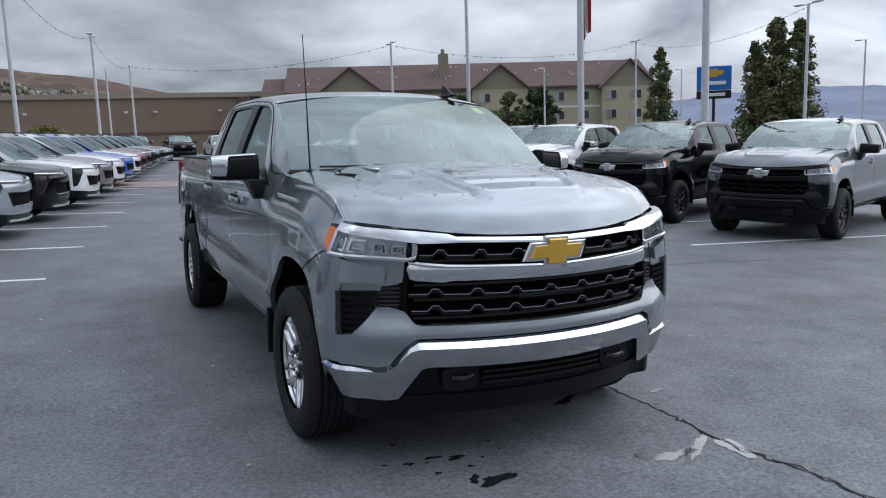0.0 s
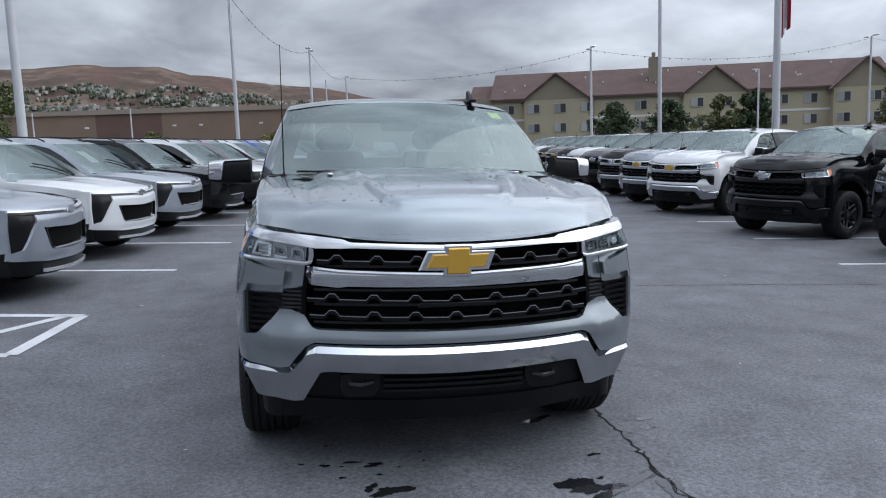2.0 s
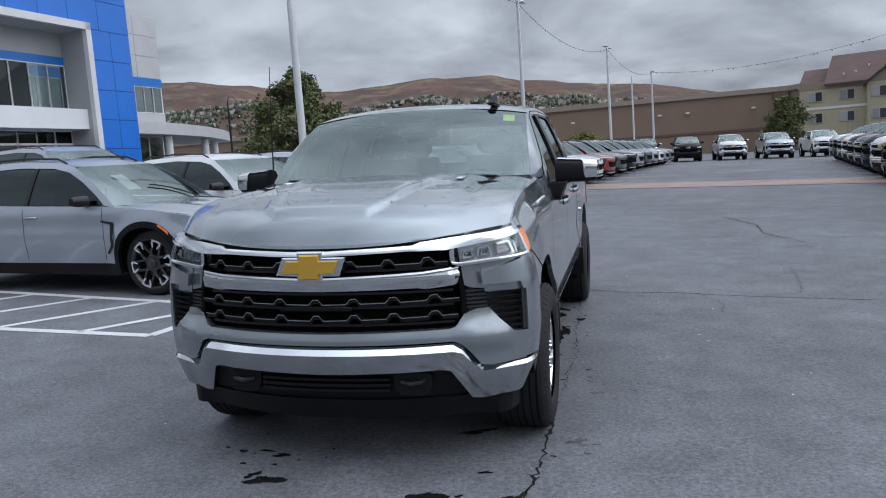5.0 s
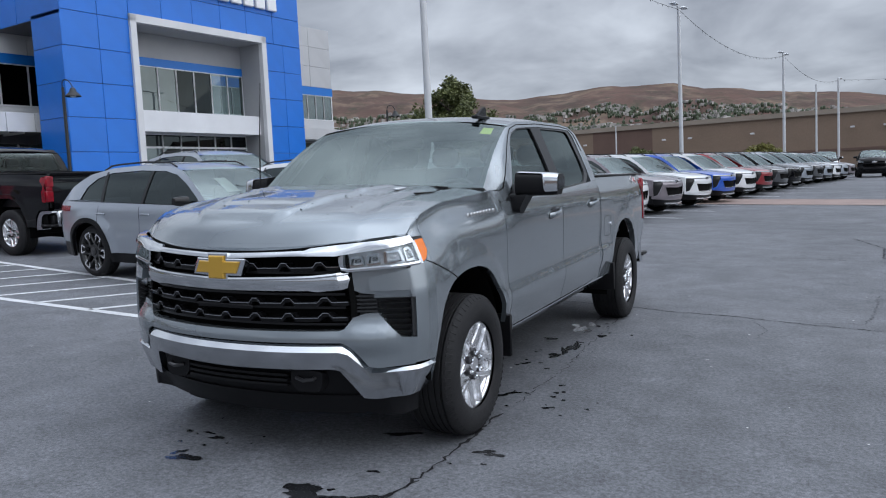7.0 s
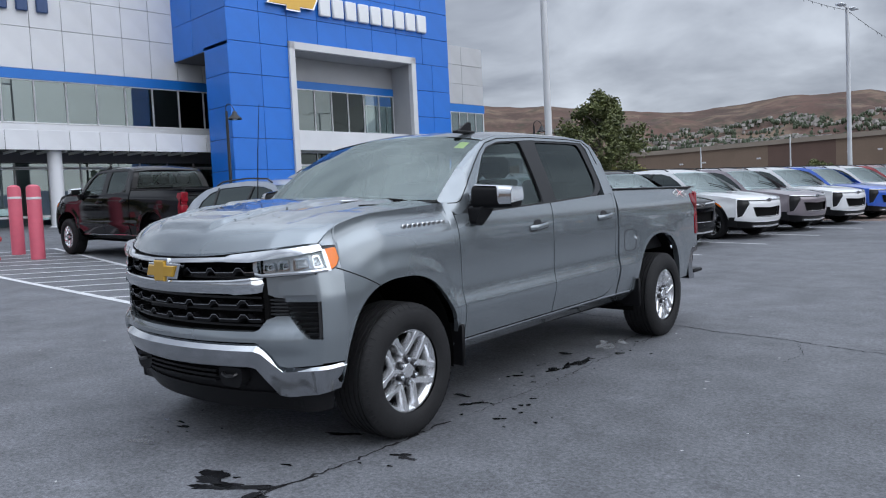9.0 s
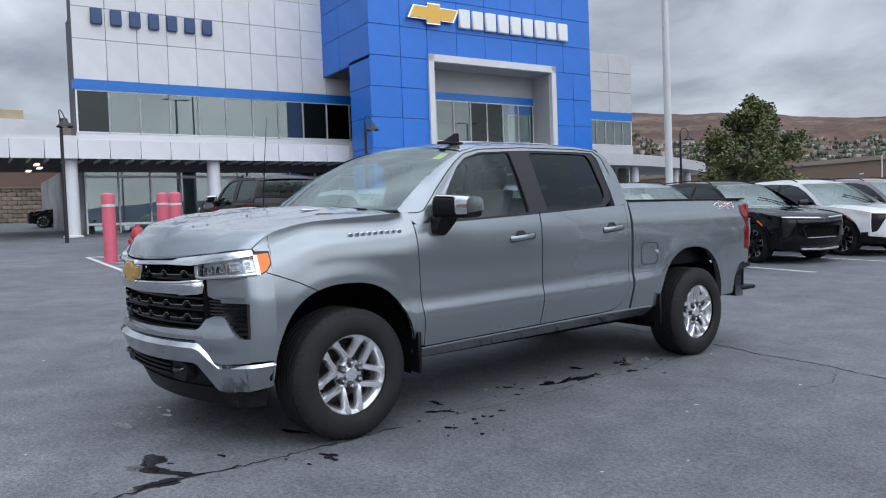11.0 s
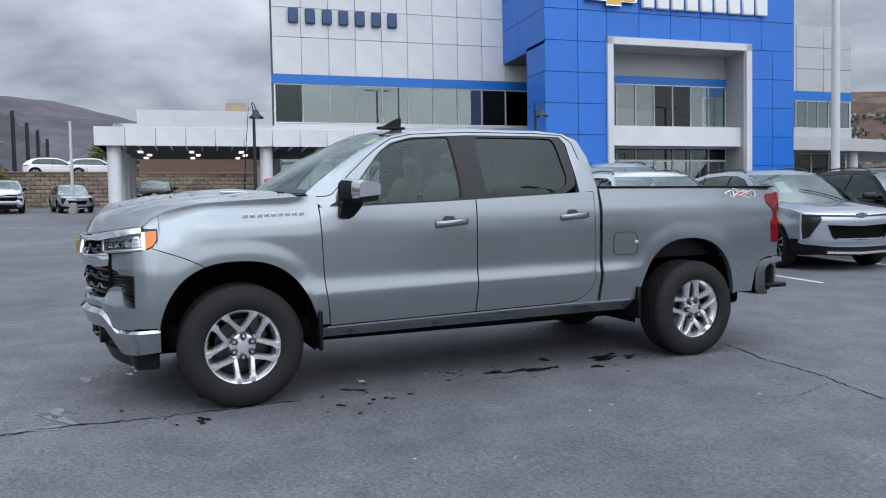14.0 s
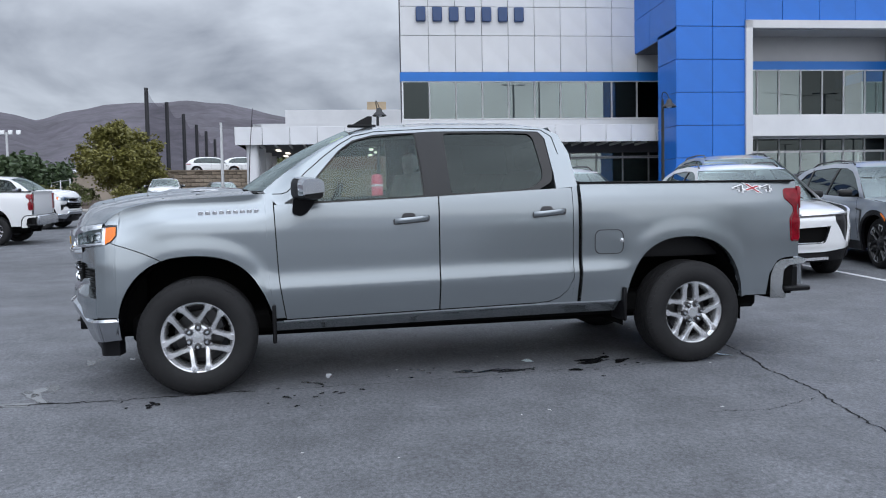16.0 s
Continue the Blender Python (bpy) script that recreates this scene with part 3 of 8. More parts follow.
# white upper block
wall_w = body("wall_white", W, [(0, 17.6, -1.0, -0.02, 4.2, 14.9), (1.9, 17.6, -16, -1.0, 4.2, 14.88)], JOINT)
panels(W, "cladding_panel", [0.0] + [0.06 + 1.385 * k for k in range(1, 13)] + [17.6], [8.41, 10.28, 11.75, 13.2, 14.9], GREY_PANEL, wall_w)
panels(Face(*W(0, 0, 0)[:2]), "cladding_panel", [0.0, 17.6], [5.25, 5.97], GREY_PANEL, wall_w)
body("blue_band", W, [(-0.06, 17.6, -0.3, 0.10, 7.95, 8.40)], BLUE_BAND)
body("window_sill_band", W, [(0.0, 17.6, -0.2, 0.03, 5.80, 5.98)], WHITE_TRIM)


def window_row(F, s0, s1, n, z0, z1, d, parent, dark=(), mull=0.075, name="window"):
    """A strip of panes with bright mullions; the dark ones are spandrels and one painted reflection."""
    w = (s1 - s0) / n
    frame_ob = None
    for k in range(n):
        mbm = MB()
        for s in (s0 + w * k, s0 + w * (k + 1)):
            block(mbm, F, s - mull / 2, s + mull / 2, d - 0.02, d + 0.05, z0, z1)
        block(mbm, F, s0 + w * k, s0 + w * (k + 1), d - 0.02, d + 0.045, z0, z0 + 0.05)
        block(mbm, F, s0 + w * k, s0 + w * (k + 1), d - 0.02, d + 0.045, z1 - 0.05, z1)
        fr = part(name, mbm, MULLION, parent, angle=0)
        mbg = MB()
        mbg.quad(F(s0 + w * k, d, z0), F(s0 + w * (k + 1), d, z0), F(s0 + w * (k + 1), d, z1), F(s0 + w * k, d, z1))
        part("pane", mbg, BLACK_GLASS if k in dark else STORE_GLASS, fr, angle=0)


# pane 0 is black to paint in a tree's dark reflection
window_row(W, 0.06, 13.86, 10, 5.98, 7.95, 0.02, dealer, dark=(0, 9))
window_row(W, 13.86, 17.6, 3, 5.98, 7.95, 0.02, dealer, dark=(0, 1, 2))

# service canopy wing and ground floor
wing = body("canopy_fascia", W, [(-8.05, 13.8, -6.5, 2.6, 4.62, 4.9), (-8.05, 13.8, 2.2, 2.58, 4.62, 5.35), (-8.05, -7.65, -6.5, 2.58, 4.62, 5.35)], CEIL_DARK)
panels(W, "fascia_panel", [-8.05 + 1.2853 * k for k in range(18)], [4.54, 5.40], FASCIA_WHITE, wing, d=2.58)
body("canopy_parapet", W, [(-7.4, 0.0, 0.6, 1.0, 5.37, 5.72), (-7.4, -7.0, -6, 1.0, 5.37, 5.72), (-7.4, 13.7, -6, 1.0, 5.33, 5.38)], FASCIA_WHITE)
body("ground_floor_wall", W, [(0.0, 17.6, -16, -0.6, 0.6, 4.62)], ROOM)
window_row(W, 0.3, 17.5, 12, 1.2, 1.75, -0.25, dealer, name="shopfront_window")
window_row(W, 0.3, 17.5, 12, 1.75, 3.95, -0.25, dealer, name="shopfront_window")
window_row(W, 0.3, 17.5, 12, 3.98, 4.60, -0.25, dealer, name="shopfront_window")
body("plinth", W, [(0.0, 17.5, -0.3, 0.5, 0.5, 1.18)], CONCRETE)
for s, d in ((-7.3, 2.0), (-7.3, -0.6), (-7.3, -3.2), (-7.3, -5.8), (-0.6, 2.0), (5.6, 2.0)):
    mb = MB()
    mb.lathe([(0.0, 0.4), (0.42, 0.4), (0.42, 1.25), (0.30, 1.3), (0.30, 4.64), (0, 4.64)], 20, at=W(s, d, 0))
    part("canopy_column", mb, FASCIA_WHITE, dealer)
for s in (-6.4, -4.0, -1.6):
    for k in range(3):
        mb = MB().box((0, 0, 0), (0.7, 0.22, 0.06), 0.01)
        part("canopy_lamp", mb, LIGHT_TUBE, dealer, "lit canopy ceiling lamp", m=W.m(s + 0.3 * (k % 2), -1.0 - 2.0 * k, 4.57))
# trellis slats under the fascia edge
mb = MB()
for k in range(30):
    block(mb, W, -7.6 + 0.68 * k, -7.55 + 0.68 * k, 0.6, 2.3, 4.50, 4.61)
part("canopy_slats", mb, WHITE_TRIM, dealer, angle=0)

# rear white volume and roof unit
body("rear_hall", W, [(-8.3, 2.6, -34, -25.5, 6.4, 9.9)], FASCIA_WHITE)
# lower storey in dark brown, painting the shadow seen beneath the canopy
body("rear_hall_base", W, [(-8.2, 2.5, -33.9, -25.6, 2.0, 6.4)], STORE_DARK)
body("roof_unit", W, [(-1.5, 0.1, -28, -26.2, 9.9, 10.65)], material("roof_unit_tan", (0.42, 0.33, 0.22), 0.7, vary=(2, 0.1)))

# blue tower
Z0 = 0.6
tow = body("tower_core", T, [
    (0.03, 3.28, -2.2, -0.05, Z0, 9.4), (11.8, 14.57, -2.2, -0.05, Z0, 14.6), (0.03, 14.57, -6.6, -0.05, 9.83, 14.6), (0.03, 3.28, -6.6, -0.05, 9.32, 9.9)], JOINT)
TZ = [Z0, 2.0, 3.50, 5.0, 6.52, 8.03, 9.54, 11.05, 12.6, 14.6]
panels(T, "blue_panel", [0.0, 1.74, 3.32], TZ[:7], BLUE_PANEL, tow, d=-0.05)
panels(T, "blue_panel", [11.77, 13.2, 14.6], TZ[:7], BLUE_PANEL, tow, d=-0.05)
panels(T, "blue_panel", [0.0, 1.74, 3.32, 5.14, 6.97, 8.75, 10.52, 12.48, 14.6], TZ[6:], BLUE_PANEL, tow, d=-0.05)


class SideFace(Face):
    """A facade that looks along the other axis."""

    def __init__(self, F, s, d):
        self.o = Vector(F(s, d, 0))
        self.a, self.n = -F.n, -F.a

    def m(self, s=0, d=0, z=0):
        return pose(*self(s, d, z), 0, 0, -96.5)


TL = SideFace(T, 0.03, 0.0)
panels(TL, "blue_panel", [0.0, 2.2], TZ[:7], BLUE_PANEL, tow, d=0.0)
panels(TL, "blue_panel", [0.0, 3.3, 6.6], [9.34, 11.05, 12.6, 14.6], BLUE_PANEL, tow, d=0.0)
# portal: frame, recess, inner wall; the recess has its shade in the colour
fr = MB()
block(fr, T, 3.30, 3.62, -0.12, 0.14, Z0, 9.80)
block(fr, T, 11.46, 11.79, -0.12, 0.14, Z0, 9.80)
block(fr, T, 3.30, 11.79, -0.12, 0.14, 9.46, 9.82)
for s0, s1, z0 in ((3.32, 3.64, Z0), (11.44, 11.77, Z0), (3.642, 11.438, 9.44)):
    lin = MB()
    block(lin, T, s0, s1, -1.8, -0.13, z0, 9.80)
    part("portal_lining", lin, SHADED_GREY, dealer, angle=0)
part("portal_frame", fr, GREY_PANEL, dealer, "light grey entrance portal frame", angle=0)
body("portal_back_wall", T, [(3.6, 11.5, -6.2, -5.8, Z0, 9.5)], ROOM)
body("portal_grey_wall", T, [(3.6, 11.5, -1.9, -1.6, 8.24, 9.5)], SHADED_GREY)
body("portal_blue_band", T, [(3.6, 11.5, -1.9, -1.54, 7.84, 8.24)], BLUE_BAND)
body("portal_canopy", T, [(3.6, 11.5, -1.9, -0.35, 4.52, 5.52)], FASCIA_WHITE)
window_row(T, 3.62, 11.46, 7, 5.52, 7.84, -1.6, dealer, dark=(3, 4))
window_row(T, 3.62, 11.46, 7, 1.0, 3.85, -1.6, dealer, name="entrance_window")
window_row(T, 3.62, 11.46, 7, 3.85, 4.52, -1.6, dealer, name="entrance_window", dark=range(7))

# annex beyond the tower
ann = body("annex_wall", A, [(-6.0, 5.66, -14, -0.02, 5.2, 13.1)], JOINT)
panels(A, "cladding_panel", [-6.0, -1.0, 1.2, 3.4, 5.7], [8.86, 10.35, 11.75, 13.15], ANNEX_SHADE, ann)
body("annex_blue_band", A, [(-6.0, 5.72, -14, 0.08, 8.27, 8.85)], BLUE_BAND)
window_row(A, -6.0, 5.6, 13, 6.45, 8.27, 0.02, dealer)
body("annex_lower_band", A, [(-6.0, 5.7, -10, 0.1, 5.3, 6.43)], ANNEX_SHADE)
plan = [(-6.0, -9.0), (-6.0, 1.25), (2.0, 1.2), (6.0, 0.7), (9.6, -0.2), (12.0, -0.95), (14.0, -1.8), (16.6, -2.95), (19.2, -4.3), (21.0, -5.4), (22.0, -6.4), (22.2, -9.0)]
part("annex_canopy", MB().prism(plan, lambda a, b, d: A(a, b, d), 4.92, 5.74), ANNEX_SHADE, dealer, "light grey entrance canopy with a rounded end", angle=30)
body("annex_ground_wall", A, [(-6.0, 5.7, -14, -0.6, 0.6, 5.3)], ROOM)
window_row(A, -6.0, 5.6, 8, 1.3, 4.85, -0.3, dealer, name="shopfront_window")
for s, d in ((6.2, -0.3), (13.2, -2.4), (17.2, -4.4)):
    mb = MB()
    mb.lathe([(0.0, 0.3), (0.32, 0.3), (0.32, 4.9), (0, 4.9)], 18, at=A(s, d, 0))
    part("canopy_column", mb, FASCIA_WHITE, dealer)

# sign shapes: plain bars in place of names, a plain emblem block
cross = [(0.0, 0.28), (0.30, 0.86), (1.08, 0.86), (1.08, 1.02), (1.80, 1.02), (1.80, 0.86), (2.85, 0.86), (2.55, 0.28), (1.78, 0.28), (1.78, 0.10), (1.02, 0.10), (1.02, 0.28)]
emblem = thing("wall_emblem", T.m(2.2, 0.05, 11.25), "gold and silver emblem block on the blue tower", "sign")
mb = MB().prism([(lerp(1.43, a, 1.08), lerp(0.55, b, 1.16)) for a, b in cross], lambda a, b, d: (d, a, b), 0.0, 0.20)
part("rim", mb, BADGE, emblem, angle=0)
mb = MB().prism(cross, lambda a, b, d: (d, a, b), 0.1, 0.23)
part("face", mb, GOLD, emblem, angle=0)
for k in range(9):
    mb = MB().box((0.10, 0.36, 0.5), (0.20, 0.70, 0.98), 0.05)
    tagged(part("sign_bar", mb, SIGN_WHITE, m=T.m(5.22 + 0.85 * k, 0.02, 11.28)), "plain white sign bar mounted on blue cladding", "sign", "tower sign bars")
for k in range(7):
    mb = MB().box((0.09, 0.28, 0.36), (0.16, 0.50, 0.74), 0.04)
    tagged(part("sign_bar", mb, SIGN_NAVY, m=W.m(0.78 + 0.85 * k, 0.06, 10.98)), "plain navy sign bar mounted on grey cladding", "sign", "wall sign bars")
# ---------------------------------------------------------------- pickup truck
# Local axes: -y ahead, +x the truck's own left side, origin on the ground under the front axle.
WHEELBASE, HUB_Z, TYRE_R = 3.745, 0.400, 0.402
SIDE_LOW = soft([(0.30, 0.880), (0.42, 0.910), (0.50, 0.938), (0.66, 0.981), (0.715, 0.992), (0.745, 0.990), (0.80, 0.975), (0.86, 0.970), (0.98, 0.973), (1.12, 0.973), (1.22, 0.969), (1.27, 0.963), (1.33, 0.950), (1.40, 0.930), (1.60, 0.855), (1.80, 0.768), (1.95, 0.69)], blur=0.016)


SIDE_PLAIN = soft([(0.30, 0.920), (0.42, 0.946), (0.52, 0.962), (0.66, 0.975), (0.80, 0.980), (0.98, 0.980), (1.12, 0.976), (1.22, 0.969), (1.27, 0.963), (1.33, 0.950), (1.40, 0.930), (1.60, 0.855), (1.95, 0.69)], blur=0.03)


def arch(y, yc, hw, h, n=2.4):
    """Height of a wheel arch's edge at y, or None outside it."""
    q = abs(y - yc) / hw
    return None if q >= 1 else HUB_Z + h * (1 - q ** n) ** (1 / n)


CORNER_DX = soft([(0.36, -0.035), (0.54, 0.0), (0.70, 0.018), (0.88, 0.014), (1.05, 0.0), (1.17, -0.042), (1.28, -0.09)], blur=0.02)


def t_side(y, z, d=0.0):
    """The truck's left skin at y, z; d goes inwards."""
    shift = (0.016 * (y - 0.95) - 0.013) * sstep(0.45, 0.62, z) * (1 - sstep(0.92, 1.12, z))
    x = lerp(SIDE_LOW(z - shift), SIDE_PLAIN(z), max(sstep(2.95, 3.35, y), sstep(0.35, -0.15, y)))
    for yc, hw, h in ((-0.015, 0.50, 0.56), (3.68, 0.505, 0.60)):
        q = ((abs(y - yc) / hw) ** 2.4 + (max(z - HUB_Z, 0) / h) ** 2.4) ** (1 / 2.4)
        x += (0.009 if yc < 1 else 0.005) * (1 - sstep(1.06, 1.26, q))
    if z > 1.10 and y < 0.9:
        x -= 0.10 * (max(0, (z - 1.10)) / 0.27) ** 2 * (1 - sstep(0.30, 0.75, y))
    if y < -0.15:
        x = lerp(x, 0.951 + CORNER_DX(z), sstep(-0.15, -0.52, y))
    if y > 3.9:
        x -= 0.030 * ((y - 3.9) / 0.8) ** 2
    if 2.79 < y:
        x -= 0.010 * sstep(1.25, 1.42, z)
    return (x - d, y, z)


def t_front(x, z):
    """How far ahead the nose is at x, z."""
    return -0.945 + 0.20 * (abs(x) / 0.75) ** 2.2


HOOD_CUT = curve([(-0.66, 1.043), (-0.575, 1.048), (-0.545, 1.056), (-0.52, 1.076), (-0.503, 1.104), (-0.498, 1.182), (-0.484, 1.262), (-0.46, 1.283), (-0.32, 1.318), (-0.20, 1.335), (0.25, 1.362), (0.50, 1.376), (0.56, 1.385)])
HOOD_X = curve([(-0.75, 0.845), (-0.62, 0.862), (-0.50, 0.878), (-0.3, 0.888), (0.3, 0.897), (0.5, 0.885), (0.6, 0.90)])
F_ARCH = (-0.015, 0.50, 0.56)
R_ARCH = (3.68, 0.505, 0.60)


def cols(a, b, step, extra=()):
    n = max(2, int(round((b - a) / step)) + 1)
    return sorted(set([round(v, 4) for v in spread(a, b, n)] + [round(e, 4) for e in extra if a < e < b]))


def arch_cols(spec):
    yc, hw, _ = spec
    return [yc + hw * math.sin(radians(k)) for k in (-90, -89.5, -88, -85, -80, -74, 74, 80, 85, 88, 89.5, 90)]


def fender_lo(y):
    a = arch(y, *F_ARCH)
    if a is not None:
        return a
    return 0.560 if y < -0.4 else 0.50


DOOR_CUT = soft([(0.40, 0.61), (0.46, 0.60), (0.77, 0.552), (1.19, 0.532), (1.40, 0.522)], blur=0.04)


def t_fender(y, z, d=0.0):
    """Fender skin: round the nose's corner at its front, over to the hood's edge at its top."""
    if y < -0.505:
        return wrap(1.086 + y + 0.505, z, -d)
    yy = y + (DOOR_CUT(z) - 0.548) * sstep(0.36, 0.548, y)
    x = t_side(yy, z)[0]
    top = HOOD_CUT(y)
    if y > -0.486:
        q = sstep(top - 0.16, top, z)
        x = lerp(x, HOOD_X(y) + 0.008, q ** 1.5 * (1 - sstep(0.42, 0.56, y)))
    return (x - d, yy, z)


def build_fender():
    mb = slab(MB(), t_fender, cols(-0.650, 0.548, 0.026, arch_cols(F_ARCH) + [-0.649, -0.645, -0.641, -0.636, -0.628, -0.615, -0.575, -0.545, -0.52, -0.505, -0.503, -0.498, -0.491, -0.484]), fender_lo, HOOD_CUT, 28, 0.03)
    top = curve([(-0.577, 1.192), (-0.54, 1.226), (-0.51, 1.250), (-0.484, 1.266)])
    plan = curve([(-0.585, 0.935), (-0.505, 0.951)])

    def tip(y, z, d):
        return (lerp(plan(y) + CORNER_DX(z), HOOD_X(y) + 0.006, sstep(1.178, top(y), z)) - d, y, z)

    return slab(mb, tip, cols(-0.577, -0.490, 0.0145), lambda y: 1.178, top, 6, 0.02)


BELT = curve([(0.5, 1.296), (0.76, 1.300), (1.54, 1.332), (2.75, 1.392)])
SILL = curve([(0.5, 0.488), (2.45, 0.527), (2.56, 0.535), (2.64, 0.565), (2.70, 0.62), (2.738, 0.71)])


def build_front_door():
    lean = lambda y, z, d=0.0: t_side(y + (DOOR_CUT(z) + 0.007 - 0.556) * (1 - sstep(0.556, 0.9, y)), z, d)
    return slab(MB(), lean, cols(0.556, 1.700, 0.05), SILL, BELT, 40, 0.03)


def build_rear_door():
    return slab(MB(), t_side, cols(1.710, 2.738, 0.05, (2.6, 2.66, 2.70, 2.72)), SILL, BELT, 40, 0.03)


def build_corner():
    hi = lambda y: max(SILL(y) - 0.007, 0.524) if y < 2.7425 else 1.40
    return slab(MB(), t_side, cols(2.46, 2.783, 0.02, (2.7415, 2.7435)), lambda y: 0.515, hi, 40, 0.03)


def bed_lo(y):
    a = arch(y, *R_ARCH)
    if a is not None:
        return max(a, 0.5)
    return float(np.interp(y, [3.7, 4.41, 4.43, 4.50, 4.56, 4.70], [0.515, 0.51, 0.68, 0.782, 0.806, 0.812]))


def build_bed_side():
    return slab(MB(), t_side, cols(2.813, 4.700, 0.04, arch_cols(R_ARCH) + [4.40, 4.41, 4.42, 4.43, 4.445, 4.46, 4.48, 4.5, 4.53]), bed_lo, lambda y: 1.425, 84, 0.05, True)


def build_rocker():
    top = lambda y: SILL(min(y, 2.45)) - 0.012 + 0.01 * sstep(2.5, 3.1, y)
    return slab(MB(), lambda y, z, d=0.0: t_side(y, z, d + 0.9 * max(0, top(y) - 0.012 - z)), cols(0.50, 3.13, 0.12), lambda y: lerp(0.395, 0.42, (y - 0.5) / 2.6), top, 6, 0.06)


def build_rocker_strip():
    return slab(MB(), lambda y, z, d=0.0: t_side(y, z, d - 0.001 - 0.25 * (SILL(min(y, 2.45)) - 0.008 - z)), cols(0.58, 3.10, 0.12), lambda y: SILL(min(y, 2.45)) - 0.019, lambda y: SILL(min(y, 2.45)) - 0.008, 3, 0.02)


PILLAR_OUT = [(0.46, 1.378), (0.50, 1.437), (0.58, 1.500), (0.76, 1.628), (0.94, 1.738), (1.08, 1.800), (1.28, 1.842), (1.75, 1.868), (2.35, 1.870), (2.58, 1.850), (2.69, 1.800), (2.755, 1.66), (2.79, 1.40)]
PILLAR_IN = [(0.552, 1.298), (0.70, 1.298), (0.79, 1.440), (0.90, 1.570), (1.00, 1.680), (1.10, 1.752), (1.26, 1.795), (1.72, 1.822), (2.30, 1.828), (2.535, 1.824), (2.580, 1.77), (2.612, 1.50), (2.617, 1.385)]


def t_up(y, z, d=0.0):
    return t_side(y, z, d)


PILLAR_KEYS = [(0.552, 1.298, 0.0), (0.70, 1.298, 0.16), (0.79, 1.440, 0.42), (0.90, 1.570, 0.64), (1.00, 1.680, 0.84), (1.10, 1.752, 1.0)]


def pillar_rows():
    """Pairs of points along the roof pillar: outer edge on the glass and roof, inner edge on the door opening."""
    rows = [(Vector(ws_point(1, v)), Vector(t_side(y, z))) for y, z, v in PILLAR_KEYS]
    rows += [(Vector(t_side(*o)), Vector(t_side(*i))) for o, i in zip(PILLAR_OUT, PILLAR_IN) if o[0] > 1.2]
    res = []
    for (a, b), (c, d) in zip(rows, rows[1:]):
        res += [(a.lerp(c, t), b.lerp(d, t)) for t in spread(0, 1, 7)[:-1]]
    return res + [rows[-1]]


def pillar_point(row, t):
    a, b = row
    p = a.lerp(b, t)
    if p.z > 1.30:
        x = t_side(p.y, p.z)[0]
        p.x = lerp(p.x, max(p.x, min(x, p.x + 0.035)), math.sin(math.pi * t) ** 0.7)
    return tuple(p)


def build_pillar():
    mb = MB()
    rows = pillar_rows()
    mb.grid(lambda k, t: pillar_point(rows[k], t), range(len(rows)), spread(0, 1, 9))
    mb.grid(lambda k, t: (lambda p: (p[0] - t, p[1], p[2]))(pillar_point(rows[k], 1)), range(len(rows)), (0, 0.05))
    return mb


GLASS_F = [(0.735, 1.312), (0.80, 1.43), (0.915, 1.575), (1.02, 1.688), (1.12, 1.748), (1.26, 1.785), (1.565, 1.806), (1.600, 1.346)]
GLASS_R = [(1.805, 1.356), (1.785, 1.808), (2.27, 1.812), (2.455, 1.808), (2.488, 1.770), (2.528, 1.52), (2.520, 1.455), (2.44, 1.398), (2.36, 1.382)]
GLASS_R_OUT = [(1.772, 1.330), (1.750, 1.834), (2.27, 1.838), (2.535, 1.832), (2.572, 1.790), (2.606, 1.51), (2.592, 1.438), (2.46, 1.366), (2.36, 1.352)]


def grow(poly, r):
    ca, cb = sum(p[0] for p in poly) / len(poly), sum(p[1] for p in poly) / len(poly)
    res = []
    for a, b in poly:
        v = Vector((a - ca, b - cb))
        res.append((a + v.x / v.length * r, b + v.y / v.length * r * 0.8))
    return res


def build_glass(poly):
    p = dense(rounded(poly, 0.03), 0.08)
    area = sum(p[i - 1][0] * p[i][1] - p[i][0] * p[i - 1][1] for i in range(len(p)))
    return fan_sheet(MB(), p if area > 0 else p[::-1], lambda a, b: t_up(a, b, 0.018))


def build_glass_trim(poly, outer=None):
    p = rounded(poly, 0.03)
    mb = MB()
    band(mb, rounded(outer, 0.03) if outer else grow(p, 0.034), p, lambda a, b, d: t_up(a, b, d + 0.006), 0.03)
    return mb


def build_sail():
    """Black triangle between the pillar's foot and the front side window."""
    p = dense(rounded([(0.600, 1.306), (0.742, 1.306), (0.812, 1.432), (0.765, 1.402)], 0.012, 2), 0.03)
    return fan_sheet(MB(), p[::-1], lambda a, b: t_up(a, b, -0.004), 2)


def build_b_pillar():
    return slab(MB(), lambda y, z, d=0.0: t_up(y + 0.04 * (1.8 - z) / 0.45, z, d + 0.003), cols(1.57, 1.765, 0.05), lambda y: BELT(y) + 0.004, lambda y: 1.822, 10, 0.02)


def roof_edge(y):
    return curve(PILLAR_OUT)(y)


def build_roof():
    mb = MB()

    def fn(y, u):
        z = roof_edge(y)
        xe = t_side(y, z)[0]
        crown = 0.058 * (1 - 0.4 * sstep(2.3, 2.7, y))
        return (u * xe, y, z + crown * (1 - abs(u) ** 2.6))

    mb.grid(fn, cols(1.085, 2.69, 0.07), [math.sin(radians(a)) for a in range(-90, 91, 10)])
    return mb


def ws_point(u, v):
    """Windshield: u across, v up."""
    xb, xt = 0.852, 0.752
    yb, yt = 0.27 + 0.19 * u * u, 1.095 + 0.02 * u * u
    zb, zt = 1.405 - 0.012 * u * u, 1.868 - 0.055 * u * u
